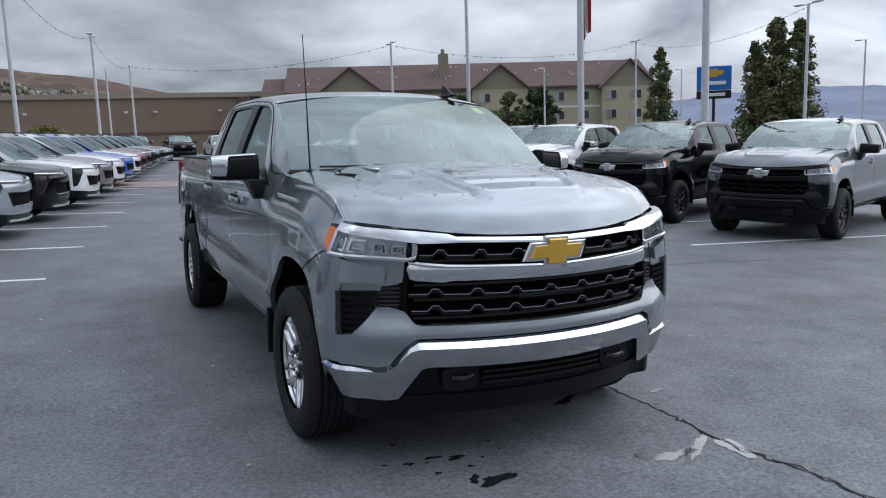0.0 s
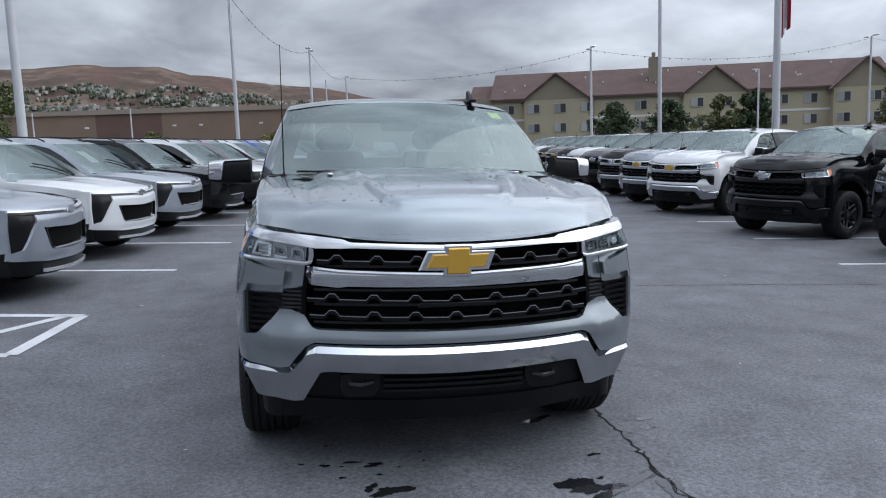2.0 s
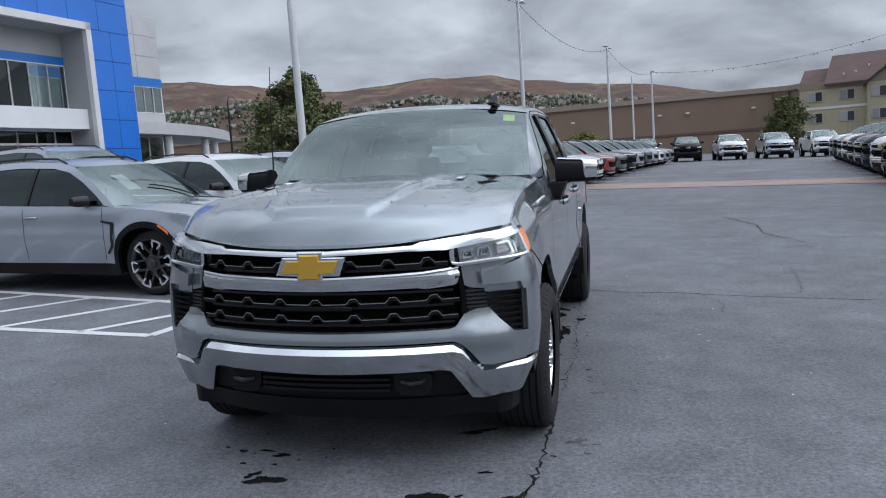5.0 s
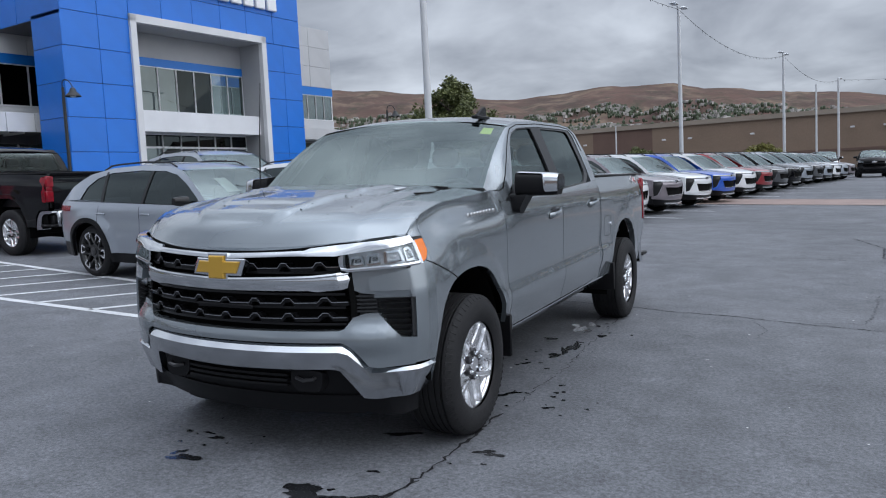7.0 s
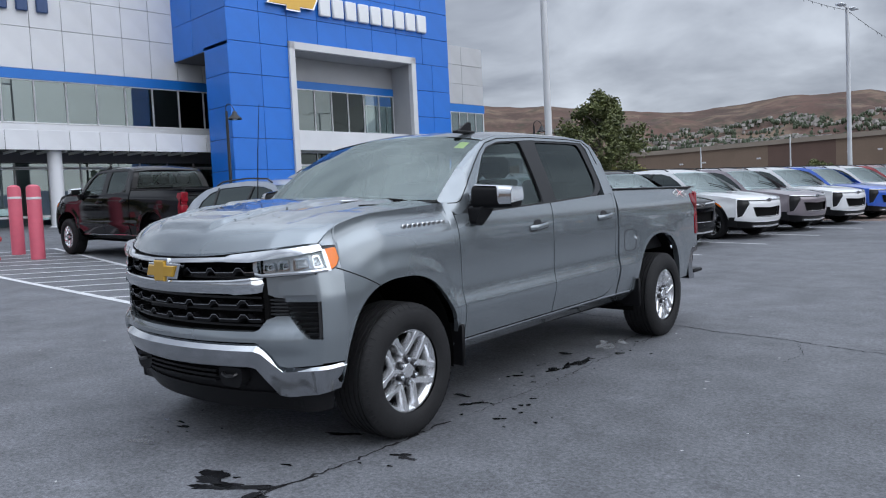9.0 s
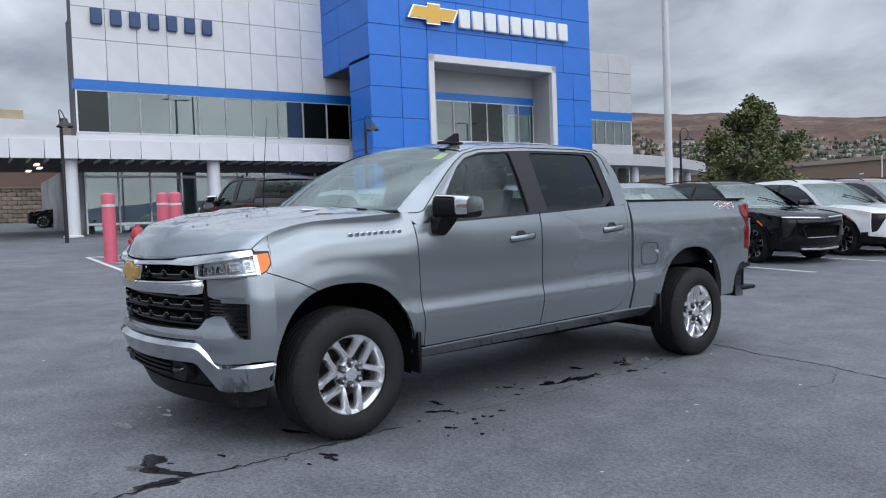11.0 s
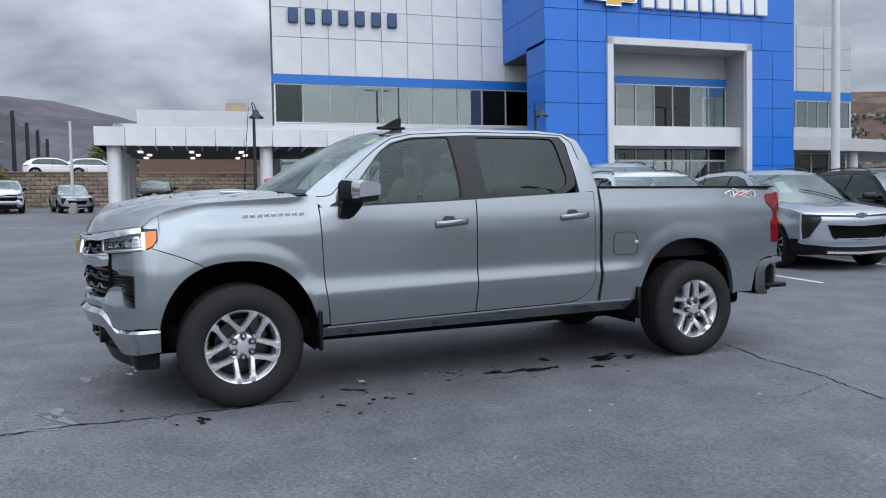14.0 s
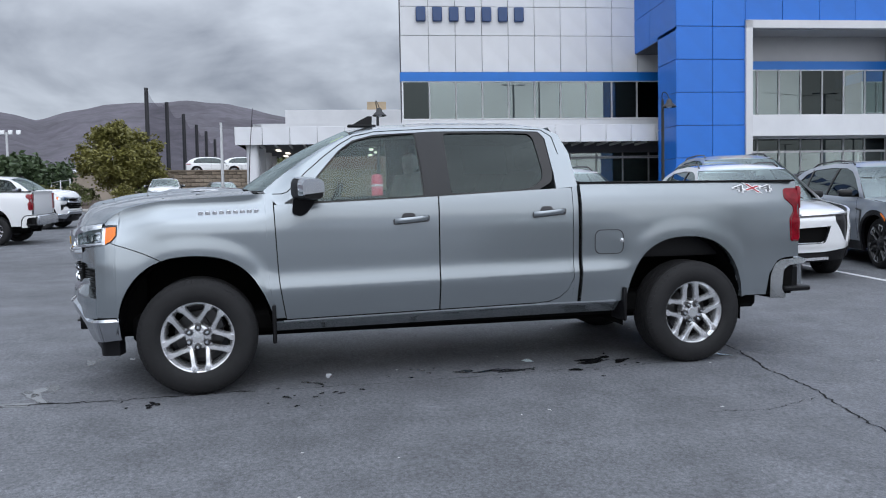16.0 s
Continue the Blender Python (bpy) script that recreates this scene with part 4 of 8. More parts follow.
    bow = 0.03 * math.sin(math.pi * v)
    return (u * lerp(xb, xt, v), lerp(yb, yt, v) - bow * 0.5, lerp(zb, zt, v) + bow)


def build_windshield():
    return MB().grid(ws_point, spread(-1, 1, 19), spread(0, 1, 9))


def build_ws_border():
    mb = MB()

    def fn(k, t):
        u, v = ring[k]
        c = 1 - 0.055 * t
        p = ws_point(u * (1 - 0.04 * t), 0.5 + (v - 0.5) * (1 - 0.11 * t))
        return (p[0], p[1] + 0.006, p[2] - 0.004)

    ring = [(u, 0) for u in spread(-1, 1, 17)] + [(1, v) for v in spread(0.1, 1, 9)] + [(u, 1) for u in spread(0.88, -1, 16)] + [(-1, v) for v in spread(0.9, 0, 9)]
    mb.grid(fn, range(len(ring)), (0, 1))
    return mb


HOOD_C = soft([(-0.05, 1.10), (0.0, 1.128), (0.018, 1.182), (0.045, 1.228), (0.085, 1.268), (0.15, 1.308), (0.41, 1.365), (0.69, 1.398), (0.97, 1.418), (1.25, 1.428)], blur=0.012)
HOOD_E = soft([(-0.05, 1.17), (0.0, 1.192), (0.02, 1.212), (0.06, 1.245), (0.10, 1.268), (0.15, 1.290), (0.26, 1.318), (0.38, 1.336), (0.83, 1.363), (1.1, 1.378)], blur=0.010)


SCOOP = [(0.0, -0.785), (0.225, -0.785), (0.275, -0.745), (0.315, -0.62), (0.395, -0.14), (0.425, 0.06)]


def scoop(ax, y):
    """Distance to the raised U on the hood."""
    best = 9.0
    for (x0, y0), (x1, y1) in zip(SCOOP, SCOOP[1:]):
        dx, dy = x1 - x0, y1 - y0
        t = min(max(((ax - x0) * dx + (y - y0) * dy) / (dx * dx + dy * dy), 0), 1)
        best = min(best, math.hypot(ax - x0 - t * dx, y - y0 - t * dy))
    return best


HOOD_TIP = soft([(k / 50, t_front(k / 50 * 0.87, 1.15) + 0.02) for k in range(30, 41)] + [(0.9, -0.682), (0.95, -0.645), (0.98, -0.612), (1.0, -0.576)], blur=0.008)


def hood_point(u, v):
    a = abs(u)
    y0 = t_front(a * 0.87, 1.15) + 0.02 if a < 0.72 else HOOD_TIP(a)
    y1 = 0.235 + 0.19 * u * u
    w = (y1 - y0) * v
    y = y0 + w
    x = u * HOOD_X(y)
    z = lerp(HOOD_C(w), HOOD_E(w), a ** 2.6)
    ax = abs(x)
    rim = 0.022 * (1 - sstep(0.016, 0.042, scoop(ax, y))) * (1 - 0.45 * sstep(-0.45, -0.12, y)) * (1 - sstep(0.02, 0.14, y))
    inner = 0.010 * (1 - sstep(0.27, 0.33, ax)) * sstep(-0.60, -0.57, y) * (1 - sstep(0.0, 0.22, y))
    panel = 0.012 * (1 - sstep(0.47, 0.52, ax)) * sstep(-0.36, -0.30, y - 0.25 * ax) * (1 - sstep(0.1, 0.24, y))
    dip = 0.016 * math.exp(-((ax - 0.64) / 0.05) ** 2) * sstep(-0.72, -0.5, y)
    return (x, y, z + rim + max(inner, panel) - dip)


def build_hood():
    mb = MB()
    us = sorted(set([round(q, 4) for q in spread(-1, 1, 141)] + [-0.99, 0.99]))
    vs = [0, 0.012, 0.025, 0.04, 0.055, 0.07, 0.085, 0.10] + spread(0.115, 0.62, 46) + spread(0.65, 1, 12)
    mb.grid(hood_point, us, vs)
    mb.grid(lambda k, d: (lambda p: (p[0], p[1] + d * 0.6, p[2] - d))(hood_point(us[k], 0)), range(len(us)), (0, 0.03))
    for u in (-1, 1):
        mb.grid(lambda v, d: (lambda p: (p[0] - u * d * 0.5, p[1], p[2] - d))(hood_point(u, v)), vs, (0, 0.03))
    return mb


WRAP = 0.75


WRAP_X = soft([(-0.2, 0.578), (-0.1, 0.664), (0, 0.75), (0.128, 0.862), (0.188, 0.908), (0.255, 0.935), (0.336, 0.951), (0.46, 0.965)], blur=0.014)
WRAP_Y = soft([(-0.2, -0.833), (-0.1, -0.792), (0, -0.745), (0.128, -0.682), (0.188, -0.645), (0.255, -0.585), (0.336, -0.505), (0.46, -0.382)], blur=0.014)


def wrap(s, z, out=0.0):
    """The nose in plan, carried round the corner to the fender: s is x up to WRAP, then the way along the skin."""
    a = abs(s)
    sg = 1 if s >= 0 else -1
    if a <= WRAP:
        return (s, t_front(a, z) - out, z)
    l = a - WRAP
    dx, dy = WRAP_X(l + 0.01) - WRAP_X(l - 0.01), WRAP_Y(l + 0.01) - WRAP_Y(l - 0.01)
    ln = math.hypot(dx, dy)
    blend = sstep(WRAP, WRAP + 0.08, a)
    nx, ny = lerp(0, dy / ln, blend), lerp(-1, -dx / ln, blend)
    return (sg * (WRAP_X(l) + CORNER_DX(z) * sstep(0.74, 1.0, a) + out * nx), WRAP_Y(l) + out * ny, z)


def nose(mb, x0, x1, lo, hi, off, depth=0.05, nv=5, step=0.045, bulge=0.0, extra=()):
    """A skin on the nose between lo(|s|) and hi(|s|), off ahead of it, its middle swelling by bulge."""

    def fn(x, z, d):
        a = abs(x)
        l, h = lo(a), hi(a)
        q = (z - l) / (h - l) if h > l else 0.5
        return wrap(x, z, off(a, z) + bulge * math.sin(math.pi * min(max(q, 0), 1)) - d)

    return slab(mb, fn, cols(x0, x1, step, list(extra) + [-e for e in extra]), lambda x: lo(abs(x)), lambda x: hi(abs(x)), nv, depth)


def const(v):
    return lambda a, z=None: v


BUMPER_TOP = curve([(0, 0.655), (0.60, 0.657), (0.635, 0.645), (0.715, 0.535), (0.76, 0.527), (0.94, 0.540), (1.09, 0.546)])
BUMPER_BOT = curve([(0, 0.525), (0.55, 0.535), (0.58, 0.525), (0.655, 0.372), (0.70, 0.364), (0.94, 0.384), (1.09, 0.400)])
B_OFF = curve([(0.36, -0.075), (0.44, -0.045), (0.54, -0.006), (0.63, 0.028), (0.70, 0.0)])


def corner_off(a, z):
    return lerp(B_OFF(z), 0.004 + 0.20 * (z - 0.50) - 0.012 * sstep(0.94, 1.08, a), sstep(0.72, 1.0, a))


LIP_H = curve([(0, 0.030), (0.68, 0.030), (0.76, 0.015), (1.1, 0.013)])


def build_bumper():
    return nose(MB(), -1.088, 1.088, BUMPER_BOT, lambda a: BUMPER_TOP(a) - LIP_H(a) + 0.002, corner_off, 0.06, 12, 0.025, 0.002, (0.58, 0.60, 0.635, 0.655, 0.70, 0.715, 0.745))


def build_bumper_lip():
    """Bright upper edge of the bumper, leaning back."""
    def off(a, z):
        h = LIP_H(a)
        q = (z - BUMPER_TOP(a) + h) / (h + 0.004)
        return corner_off(a, BUMPER_TOP(a) - h) + 0.003 - lerp(0.034, 0.012, sstep(0.70, 0.80, a)) * q

    return nose(MB(), -1.086, 1.086, lambda a: BUMPER_TOP(a) - LIP_H(a), lambda a: BUMPER_TOP(a) + 0.004, off, 0.03, 4, 0.02, 0.0, (0.60, 0.635, 0.68, 0.715, 0.745, 0.76))


def build_lower_black():
    return nose(MB(), -0.70, 0.70, lambda a: 0.345 + 0.02 * (a / 0.7) ** 2, lambda a: max(BUMPER_BOT(a) + 0.006, 0.372), lambda a, z: B_OFF(z) - 0.045, 0.06, 6, 0.03, 0.0, (0.55, 0.58, 0.655))


def build_air_dam():
    hi = lambda a: max(0.372, BUMPER_BOT(a) + 0.012) if a > 0.66 else 0.378
    return nose(MB(), -1.06, 1.06, lambda a: 0.268 + 0.012 * (a / 0.9) ** 2, hi, lambda a, z: lerp(lerp(-0.150, -0.100, (z - 0.27) / 0.11), lerp(-0.062, -0.056, (z - 0.27) / 0.11), sstep(0.62, 0.86, a)), 0.10, 4, 0.03)


def build_valance():
    """Painted part between lower grille and bumper, with its rising corners."""
    top = curve([(0, 0.722), (0.585, 0.728), (0.61, 0.737), (0.645, 0.792), (0.70, 0.812), (0.752, 0.812), (0.868, 0.694), (0.90, 0.690), (0.94, 0.690)])
    off = lambda a, z: (0.010 * sstep(0.60, 0.66, z) - 0.028 * sstep(0.68, 0.78, z)) * (1 - sstep(0.78, 0.92, a)) - 0.016 * sstep(0.66, 0.60, z) * (1 - sstep(0.7, 0.9, a)) + 0.022 * sstep(0.58, 0.70, a) * (1 - sstep(0.74, 0.90, a)) * sstep(0.80, 0.70, z)
    return nose(MB(), -0.941, 0.941, lambda a: BUMPER_TOP(a) + 0.014, lambda a: top(a), off, 0.05, 10, 0.02, 0.0, (0.585, 0.61, 0.645, 0.715, 0.742, 0.752, 0.80, 0.84, 0.868, 0.915, 0.925, 0.931, 0.936))


def build_cheek():
    """Painted bracket between headlight and air curtain, one side: a proud block with a sunk channel round it."""
    foot = curve([(0.640, 0.93), (0.68, 0.912), (0.745, 0.902)])
    hi = curve([(0.640, 1.014), (0.80, 1.026), (0.94, 1.038)])
    top = curve([(0.736, 0.984), (0.80, 1.000), (0.905, 1.026), (0.941, 1.034)])
    mb = nose(MB(), 0.640, 0.740, foot, hi, const(-0.030), 0.05, 8, 0.02)
    nose(mb, 0.736, 0.925, lambda a: 0.886, lambda a: 0.932, const(-0.026), 0.05, 3, 0.03)
    nose(mb, 0.736, 0.925, lambda a: top(a) - 0.01, lambda a: max(hi(a), top(a)), const(-0.026), 0.05, 3, 0.03)
    return nose(mb, 0.738, 0.941, lambda a: 0.926 - 0.036 * sstep(0.915, 0.925, a), top, lambda a, z: 0.012 * (1 - sstep(0.80, 0.93, a)), 0.05, 9, 0.02, 0.0, (0.905, 0.915, 0.92, 0.925, 0.931, 0.936))


def build_curtain():
    mb = nose(MB(), 0.64, 0.985, lambda a: 0.672, lambda a: 0.925, const(-0.062), 0.03, 4, 0.03)
    for k in range(7):
        z = 0.705 + 0.028 * k
        x0 = float(np.interp(z, [0.69, 0.80, 0.9], [0.86, 0.765, 0.745]))
        nose(mb, x0, 0.939, lambda a: z, lambda a: z + 0.014, lambda a, q: -0.030 + 0.018 * (q - z) / 0.014, 0.03, 3, 0.04)
    nose(mb, 0.921, 0.9405, lambda a: 0.694, lambda a: 0.888, const(-0.011), 0.04, 3, 0.01)
    for k in range(5):
        z = 0.815 + 0.019 * k
        nose(mb, 0.645, 0.742, lambda a: z, lambda a: z + 0.009, const(-0.036), 0.03, 2, 0.04)
    return mb


TOPBAR_HI = curve([(0, 1.112), (0.47, 1.128), (0.50, 1.140), (0.75, 1.166), (1.0, 1.188)])
TOPBAR_LO = curve([(0, 1.090), (0.45, 1.104), (0.50, 1.102), (0.62, 1.100), (0.75, 1.120), (1.0, 1.156)])


def build_top_bar():
    return nose(MB(), -1.0, 1.0, TOPBAR_LO, TOPBAR_HI, lambda a, z: 0.024 - 0.006 * sstep(0.8, 1.0, a) - 0.62 * (z - TOPBAR_LO(a)) * (1 - 0.5 * sstep(0.6, 0.8, a)), 0.04, 5, 0.03, 0.003, (0.47, 0.5, 0.62, 0.75))


def build_mid_bar():
    hi = curve([(0, 0.984), (0.5, 1.000), (0.655, 1.015)])
    lo = curve([(0, 0.925), (0.46, 0.930), (0.50, 0.924), (0.62, 0.934), (0.648, 0.950)])
    return nose(MB(), -0.648, 0.648, lo, hi, lambda a, z: 0.002 + 0.016 * sstep(0.93, 0.985, z) - 0.045 * sstep(0.61, 0.648, a), 0.05, 8, 0.035, 0.006, (0.46, 0.5, 0.60, 0.615, 0.63, 0.64))


def build_mid_edge():
    hi = curve([(0, 0.990), (0.5, 1.006), (0.655, 1.021)])
    return nose(MB(), -0.648, 0.648, lambda a: hi(a) - 0.016, hi, lambda a, z: 0.022 - 0.045 * sstep(0.61, 0.648, a), 0.03, 3, 0.035, 0.004, (0.60, 0.615, 0.63, 0.64))


def build_grille_back():
    mb = nose(MB(), -0.68, 0.68, lambda a: 0.70, lambda a: 1.12, const(-0.085), 0.02, 4, 0.06)
    nose(mb, -0.69, 0.69, lambda a: 1.095, lambda a: 1.16, const(-0.03), 0.05, 3, 0.06)
    for s in (0.655, -0.655):
        nose(mb, min(s, s * 0.97), max(s, s * 0.97), lambda a: 0.76, lambda a: 1.11, const(-0.02), 0.06, 4, 0.02)
    return mb


def wave(x_end, pitch=0.175, half=0.5):
    step = []
    k0 = -int(x_end / pitch) - 1
    for k in range(k0, -k0 + 1):
        c = (k + half) * pitch
        step += [(c - 0.075, 0.0), (c - 0.055, -0.024), (c + 0.055, -0.024), (c + 0.075, 0.0)]
    return curve(step)


def wave_cols(x_end, pitch=0.175):
    ex = []
    for k in range(-6, 6):
        c = (k + 0.5) * pitch
        ex += [c - 0.075, c - 0.055, c + 0.055, c + 0.075]
    return cols(-x_end, x_end, 0.08, ex)


def wave_bar(mb, z0, x_end, rise):
    """One of the grille's stepped bars: flats joined by short slants."""
    f = wave(x_end)
    zf = lambda x: z0 + rise * abs(x) + f(x)
    return slab(mb, lambda x, z, d: (x, t_front(x, z) + 0.018 + d, z), wave_cols(x_end), lambda x: zf(x) - 0.011, lambda x: zf(x) + 0.007, 3, 0.05)


BARS = ((1.052, 0.61, 0.014), (0.876, 0.63, 0.018), (0.800, 0.62, 0.018))


def build_bar(k):
    def go():
        return wave_bar(MB(), *BARS[k])
    return go


def build_bar_lip(k):
    """Silver upper edge of a stepped bar."""
    z0, xe, rise = BARS[k]

    def go():
        f = wave(xe)
        zf = lambda x: z0 + rise * abs(x) + f(x)
        return slab(MB(), lambda x, z, d: (x, t_front(x, z) + 0.012 + d, z), wave_cols(xe), lambda x: zf(x) + 0.0055, lambda x: zf(x) + 0.0095, 2, 0.010)
    return go


def build_rib(z):
    def go():
        return slab(MB(), lambda x, q, d: (x, t_front(x, q) + 0.05 + d, q), cols(-0.60, 0.60, 0.06), lambda x: z - 0.006, lambda x: z + 0.006, 2, 0.03)
    return go


LAMP_LO = curve([(0.628, 1.036), (0.645, 1.022), (0.80, 1.034), (1.0, 1.050)])
LAMP_HI = curve([(0.628, 1.094), (0.64, 1.102), (0.75, 1.120), (1.0, 1.156)])


def build_headlamp_body():
    return nose(MB(), 0.628, 1.0, LAMP_LO, LAMP_HI, const(-0.022), 0.04, 4, 0.02)


def build_headlamp_lens():
    return nose(MB(), 0.628, 1.0, LAMP_LO, LAMP_HI, lambda a, z: 0.008, 0.05, 5, 0.02)


def lamp_unit(s, w, h):
    """A projector box with a chrome rim, on the lamp's back at s along the nose."""
    def go():
        mb = MB()
        z = (LAMP_LO(s) + LAMP_HI(s)) / 2
        fn = lambda a, b, d: wrap(s + a, z + b + 0.10 * a, d)
        o = rounded([(-w / 2, -h / 2), (w / 2, -h / 2), (w / 2 - 0.006, h / 2), (-w / 2 + 0.006, h / 2)], 0.010, 3)
        i = [(a * 0.72, b * 0.66) for a, b in o]
        band(mb, o, i, lambda a, b, d: fn(a, b, -0.006))
        n = len(o)
        mb.add([fn(a, b, -0.006) for a, b in o] + [fn(a, b, -0.045) for a, b in o], [(k, (k + 1) % n, n + (k + 1) % n, n + k) for k in range(n)])
        mb.add([fn(a, b, -0.006) for a, b in i] + [fn(a * 0.8, b * 0.8, -0.026) for a, b in i], [(k, (k + 1) % n, n + (k + 1) % n, n + k) for k in range(n)])
        return mb
    return go


def lamp_eye(s, w, h):
    def go():
        z = (LAMP_LO(s) + LAMP_HI(s)) / 2
        pts = rounded([(-w * 0.30, -h * 0.28), (w * 0.30, -h * 0.28), (w * 0.30, h * 0.28), (-w * 0.30, h * 0.28)], 0.008, 3)
        return fan_sheet(MB(), pts, lambda a, b: wrap(s + a, z + b + 0.10 * a, -0.026 + 0.010 * (1 - (a / w / 0.30) ** 2) * (1 - (b / h / 0.28) ** 2)), 3)
    return go


LAMP_UNITS = ((0.695, 0.062, 0.050), (0.768, 0.068, 0.054), (0.868, 0.104, 0.062), (0.957, 0.056, 0.066))


def build_lamp_bar():
    """Bright strip along the lamp's foot."""
    mb = nose(MB(), 0.632, 1.0, lambda a: LAMP_LO(a) - 0.004, lambda a: LAMP_LO(a) + 0.013, const(0.009), 0.03, 3, 0.03, 0.003)
    return nose(mb, 0.628, 0.648, lambda a: LAMP_LO(a) + 0.010, LAMP_HI, const(0.009), 0.03, 3, 0.01, 0.002)


def build_amber():
    lo = curve([(1.0, 1.054), (1.03, 1.058), (1.06, 1.074), (1.086, 1.110)])
    return nose(MB(), 1.020, 1.086, lo, lambda a: 1.160 + 0.006 * sstep(1.0, 1.08, a), const(0.006), 0.03, 6, 0.012)


def build_amber_rim():
    lo = curve([(1.0, 1.046), (1.03, 1.050), (1.06, 1.064), (1.094, 1.104)])
    return nose(MB(), 1.0, 1.094, lo, lambda a: 1.172 + 0.004 * sstep(1.0, 1.08, a), const(0.001), 0.03, 6, 0.012)


def build_marker_strip():
    """Bright upright strip between headlight and side marker."""
    return nose(MB(), 0.998, 1.020, lambda a: 1.048, lambda a: 1.160, const(0.007), 0.03, 4, 0.011)


def build_fascia_cut():
    """Fine seam from the headlight down to the wheel arch."""
    pts = [(-0.535, 1.058), (-0.50, 1.046), (-0.42, 1.018), (-0.33, 0.983), (-0.25, 0.945), (-0.215, 0.925)]
    return MB().tube([(t_fender(y, z)[0] + 0.0005, t_fender(y, z)[1], z) for y, z in dense(pts, 0.02, False)], 0.0028, 5)


EMBLEM = [(-0.160, -0.040), (-0.128, 0.042), (-0.056, 0.042), (-0.056, 0.070), (0.060, 0.070), (0.060, 0.042), (0.160, 0.042), (0.128, -0.042), (0.056, -0.042), (0.056, -0.070), (-0.060, -0.070), (-0.060, -0.042)]
EMBLEM_FACE = [(-0.134, -0.029), (-0.108, 0.029), (-0.043, 0.029), (-0.043, 0.056), (0.047, 0.056), (0.047, 0.029), (0.134, 0.029), (0.108, -0.029), (0.043, -0.029), (0.043, -0.056), (-0.047, -0.056), (-0.047, -0.029)]
EMBLEM = [(a * 1.08, b * 1.04) for a, b in EMBLEM]
EMBLEM_FACE = [(a * 1.06, b * 1.04) for a, b in EMBLEM_FACE]


def build_emblem(poly, d0, d1, zc=1.045):
    inner = [(a * 0.94, b * 0.90) for a, b in poly]

    def go():
        fn = lambda a, b, d: (a, t_front(0, 1.04) - d + 0.45 * a * a, zc + b)
        n = len(poly)
        mb = MB().prism(poly, fn, d0, d1 - 0.005)
        mb.add([fn(a, b, d1 - 0.005) for a, b in poly] + [fn(a, b, d1) for a, b in inner], [(k, (k + 1) % n, n + (k + 1) % n, n + k) for k in range(n)])
        mb.add([fn(a, b, d1) for a, b in inner], [tuple(range(n))])
        return mb
    return go


# wheels
def build_tyre():
    w = 0.147
    prof = [(0.245, -w + 0.012), (0.262, -w), (0.30, -w - 0.008), (0.345, -w - 0.004), (0.377, -w + 0.010), (0.394, -w + 0.026), (0.401, -w + 0.046)]
    g = []
    for a, b in ((-0.085, -0.062), (-0.052, -0.022), (-0.012, 0.012), (0.022, 0.052), (0.062, 0.085)):
        g += [(0.392, a - 0.001), (TYRE_R, a), (TYRE_R, b), (0.392, b + 0.001)]
    prof += g + [(r, -h) for r, h in prof[::-1]]
    mb = MB().lathe(prof, 56, "x")
    for k in range(56):
        t = 2 * math.pi * (k + 0.5) / 56
        for s in (-1, 1):
            c, sn = math.cos(t), math.sin(t)
            pts = []
            for r, h in ((0.374, w - 0.004), (0.3985, w - 0.029)):
                for dt in (-0.022, 0.022):
                    pts.append((s * h, r * math.cos(t + dt), r * math.sin(t + dt)))
            for r, h in ((0.374, w - 0.012), (0.392, w - 0.036)):
                for dt in (-0.03, 0.03):
                    pts.append((s * h, r * math.cos(t + dt), r * math.sin(t + dt)))
            mb.add(pts, [(0, 1, 3, 2), (0, 4, 5, 1), (1, 5, 7, 3), (2, 3, 7, 6), (0, 2, 6, 4)])
    return mb


def build_spoke(k, sd, n=5):
    """One of a pair of parallel spokes: a slim bar with a flared, faceted foot on the rim."""
    def go():
        t = 2 * math.pi * k / n + math.pi / 6
        c, sn = math.cos(t), math.sin(t)
        q = 1.0 if n == 5 else 0.86
        P = []
        for r, off, w, xo in ((0.060, 0.062, 0.018, 0.092), (0.100, 0.054, 0.018, 0.106), (0.165, 0.0495, 0.017, 0.116), (0.192, 0.048, 0.018, 0.119), (0.208, 0.046, 0.025, 0.123), (0.241, 0.044, 0.0215, 0.122)):
            for side, x in ((-0.62, xo), (0.62, xo), (1.0, xo - 0.010), (1.2, xo - 0.05), (-1.2, xo - 0.05), (-1.0, xo - 0.010)):
                v = sd * off * q + side * w * q
                P.append((x, r * c - v * sn, r * sn + v * c))
        F = [(i * 6 + j, i * 6 + (j + 1) % 6, (i + 1) * 6 + (j + 1) % 6, (i + 1) * 6 + j) for i in range(5) for j in range(6)]
        return MB().add(P, F + [(30, 31, 32, 33, 34, 35)])
    return go


def build_rim_ring():
    return MB().lathe([(0.245, -0.10), (0.238, -0.08), (0.205, 0.02), (0.222, 0.085), (0.236, 0.104), (0.247, 0.110), (0.250, 0.118), (0.244, 0.122), (0.236, 0.120), (0.228, 0.108)], 48, "x")


def build_hub():
    return MB().lathe([(0.092, 0.03), (0.090, 0.075), (0.082, 0.094), (0.060, 0.100), (0.048, 0.098), (0.046, 0.112), (0.040, 0.118), (0, 0.120)], 30, "x")


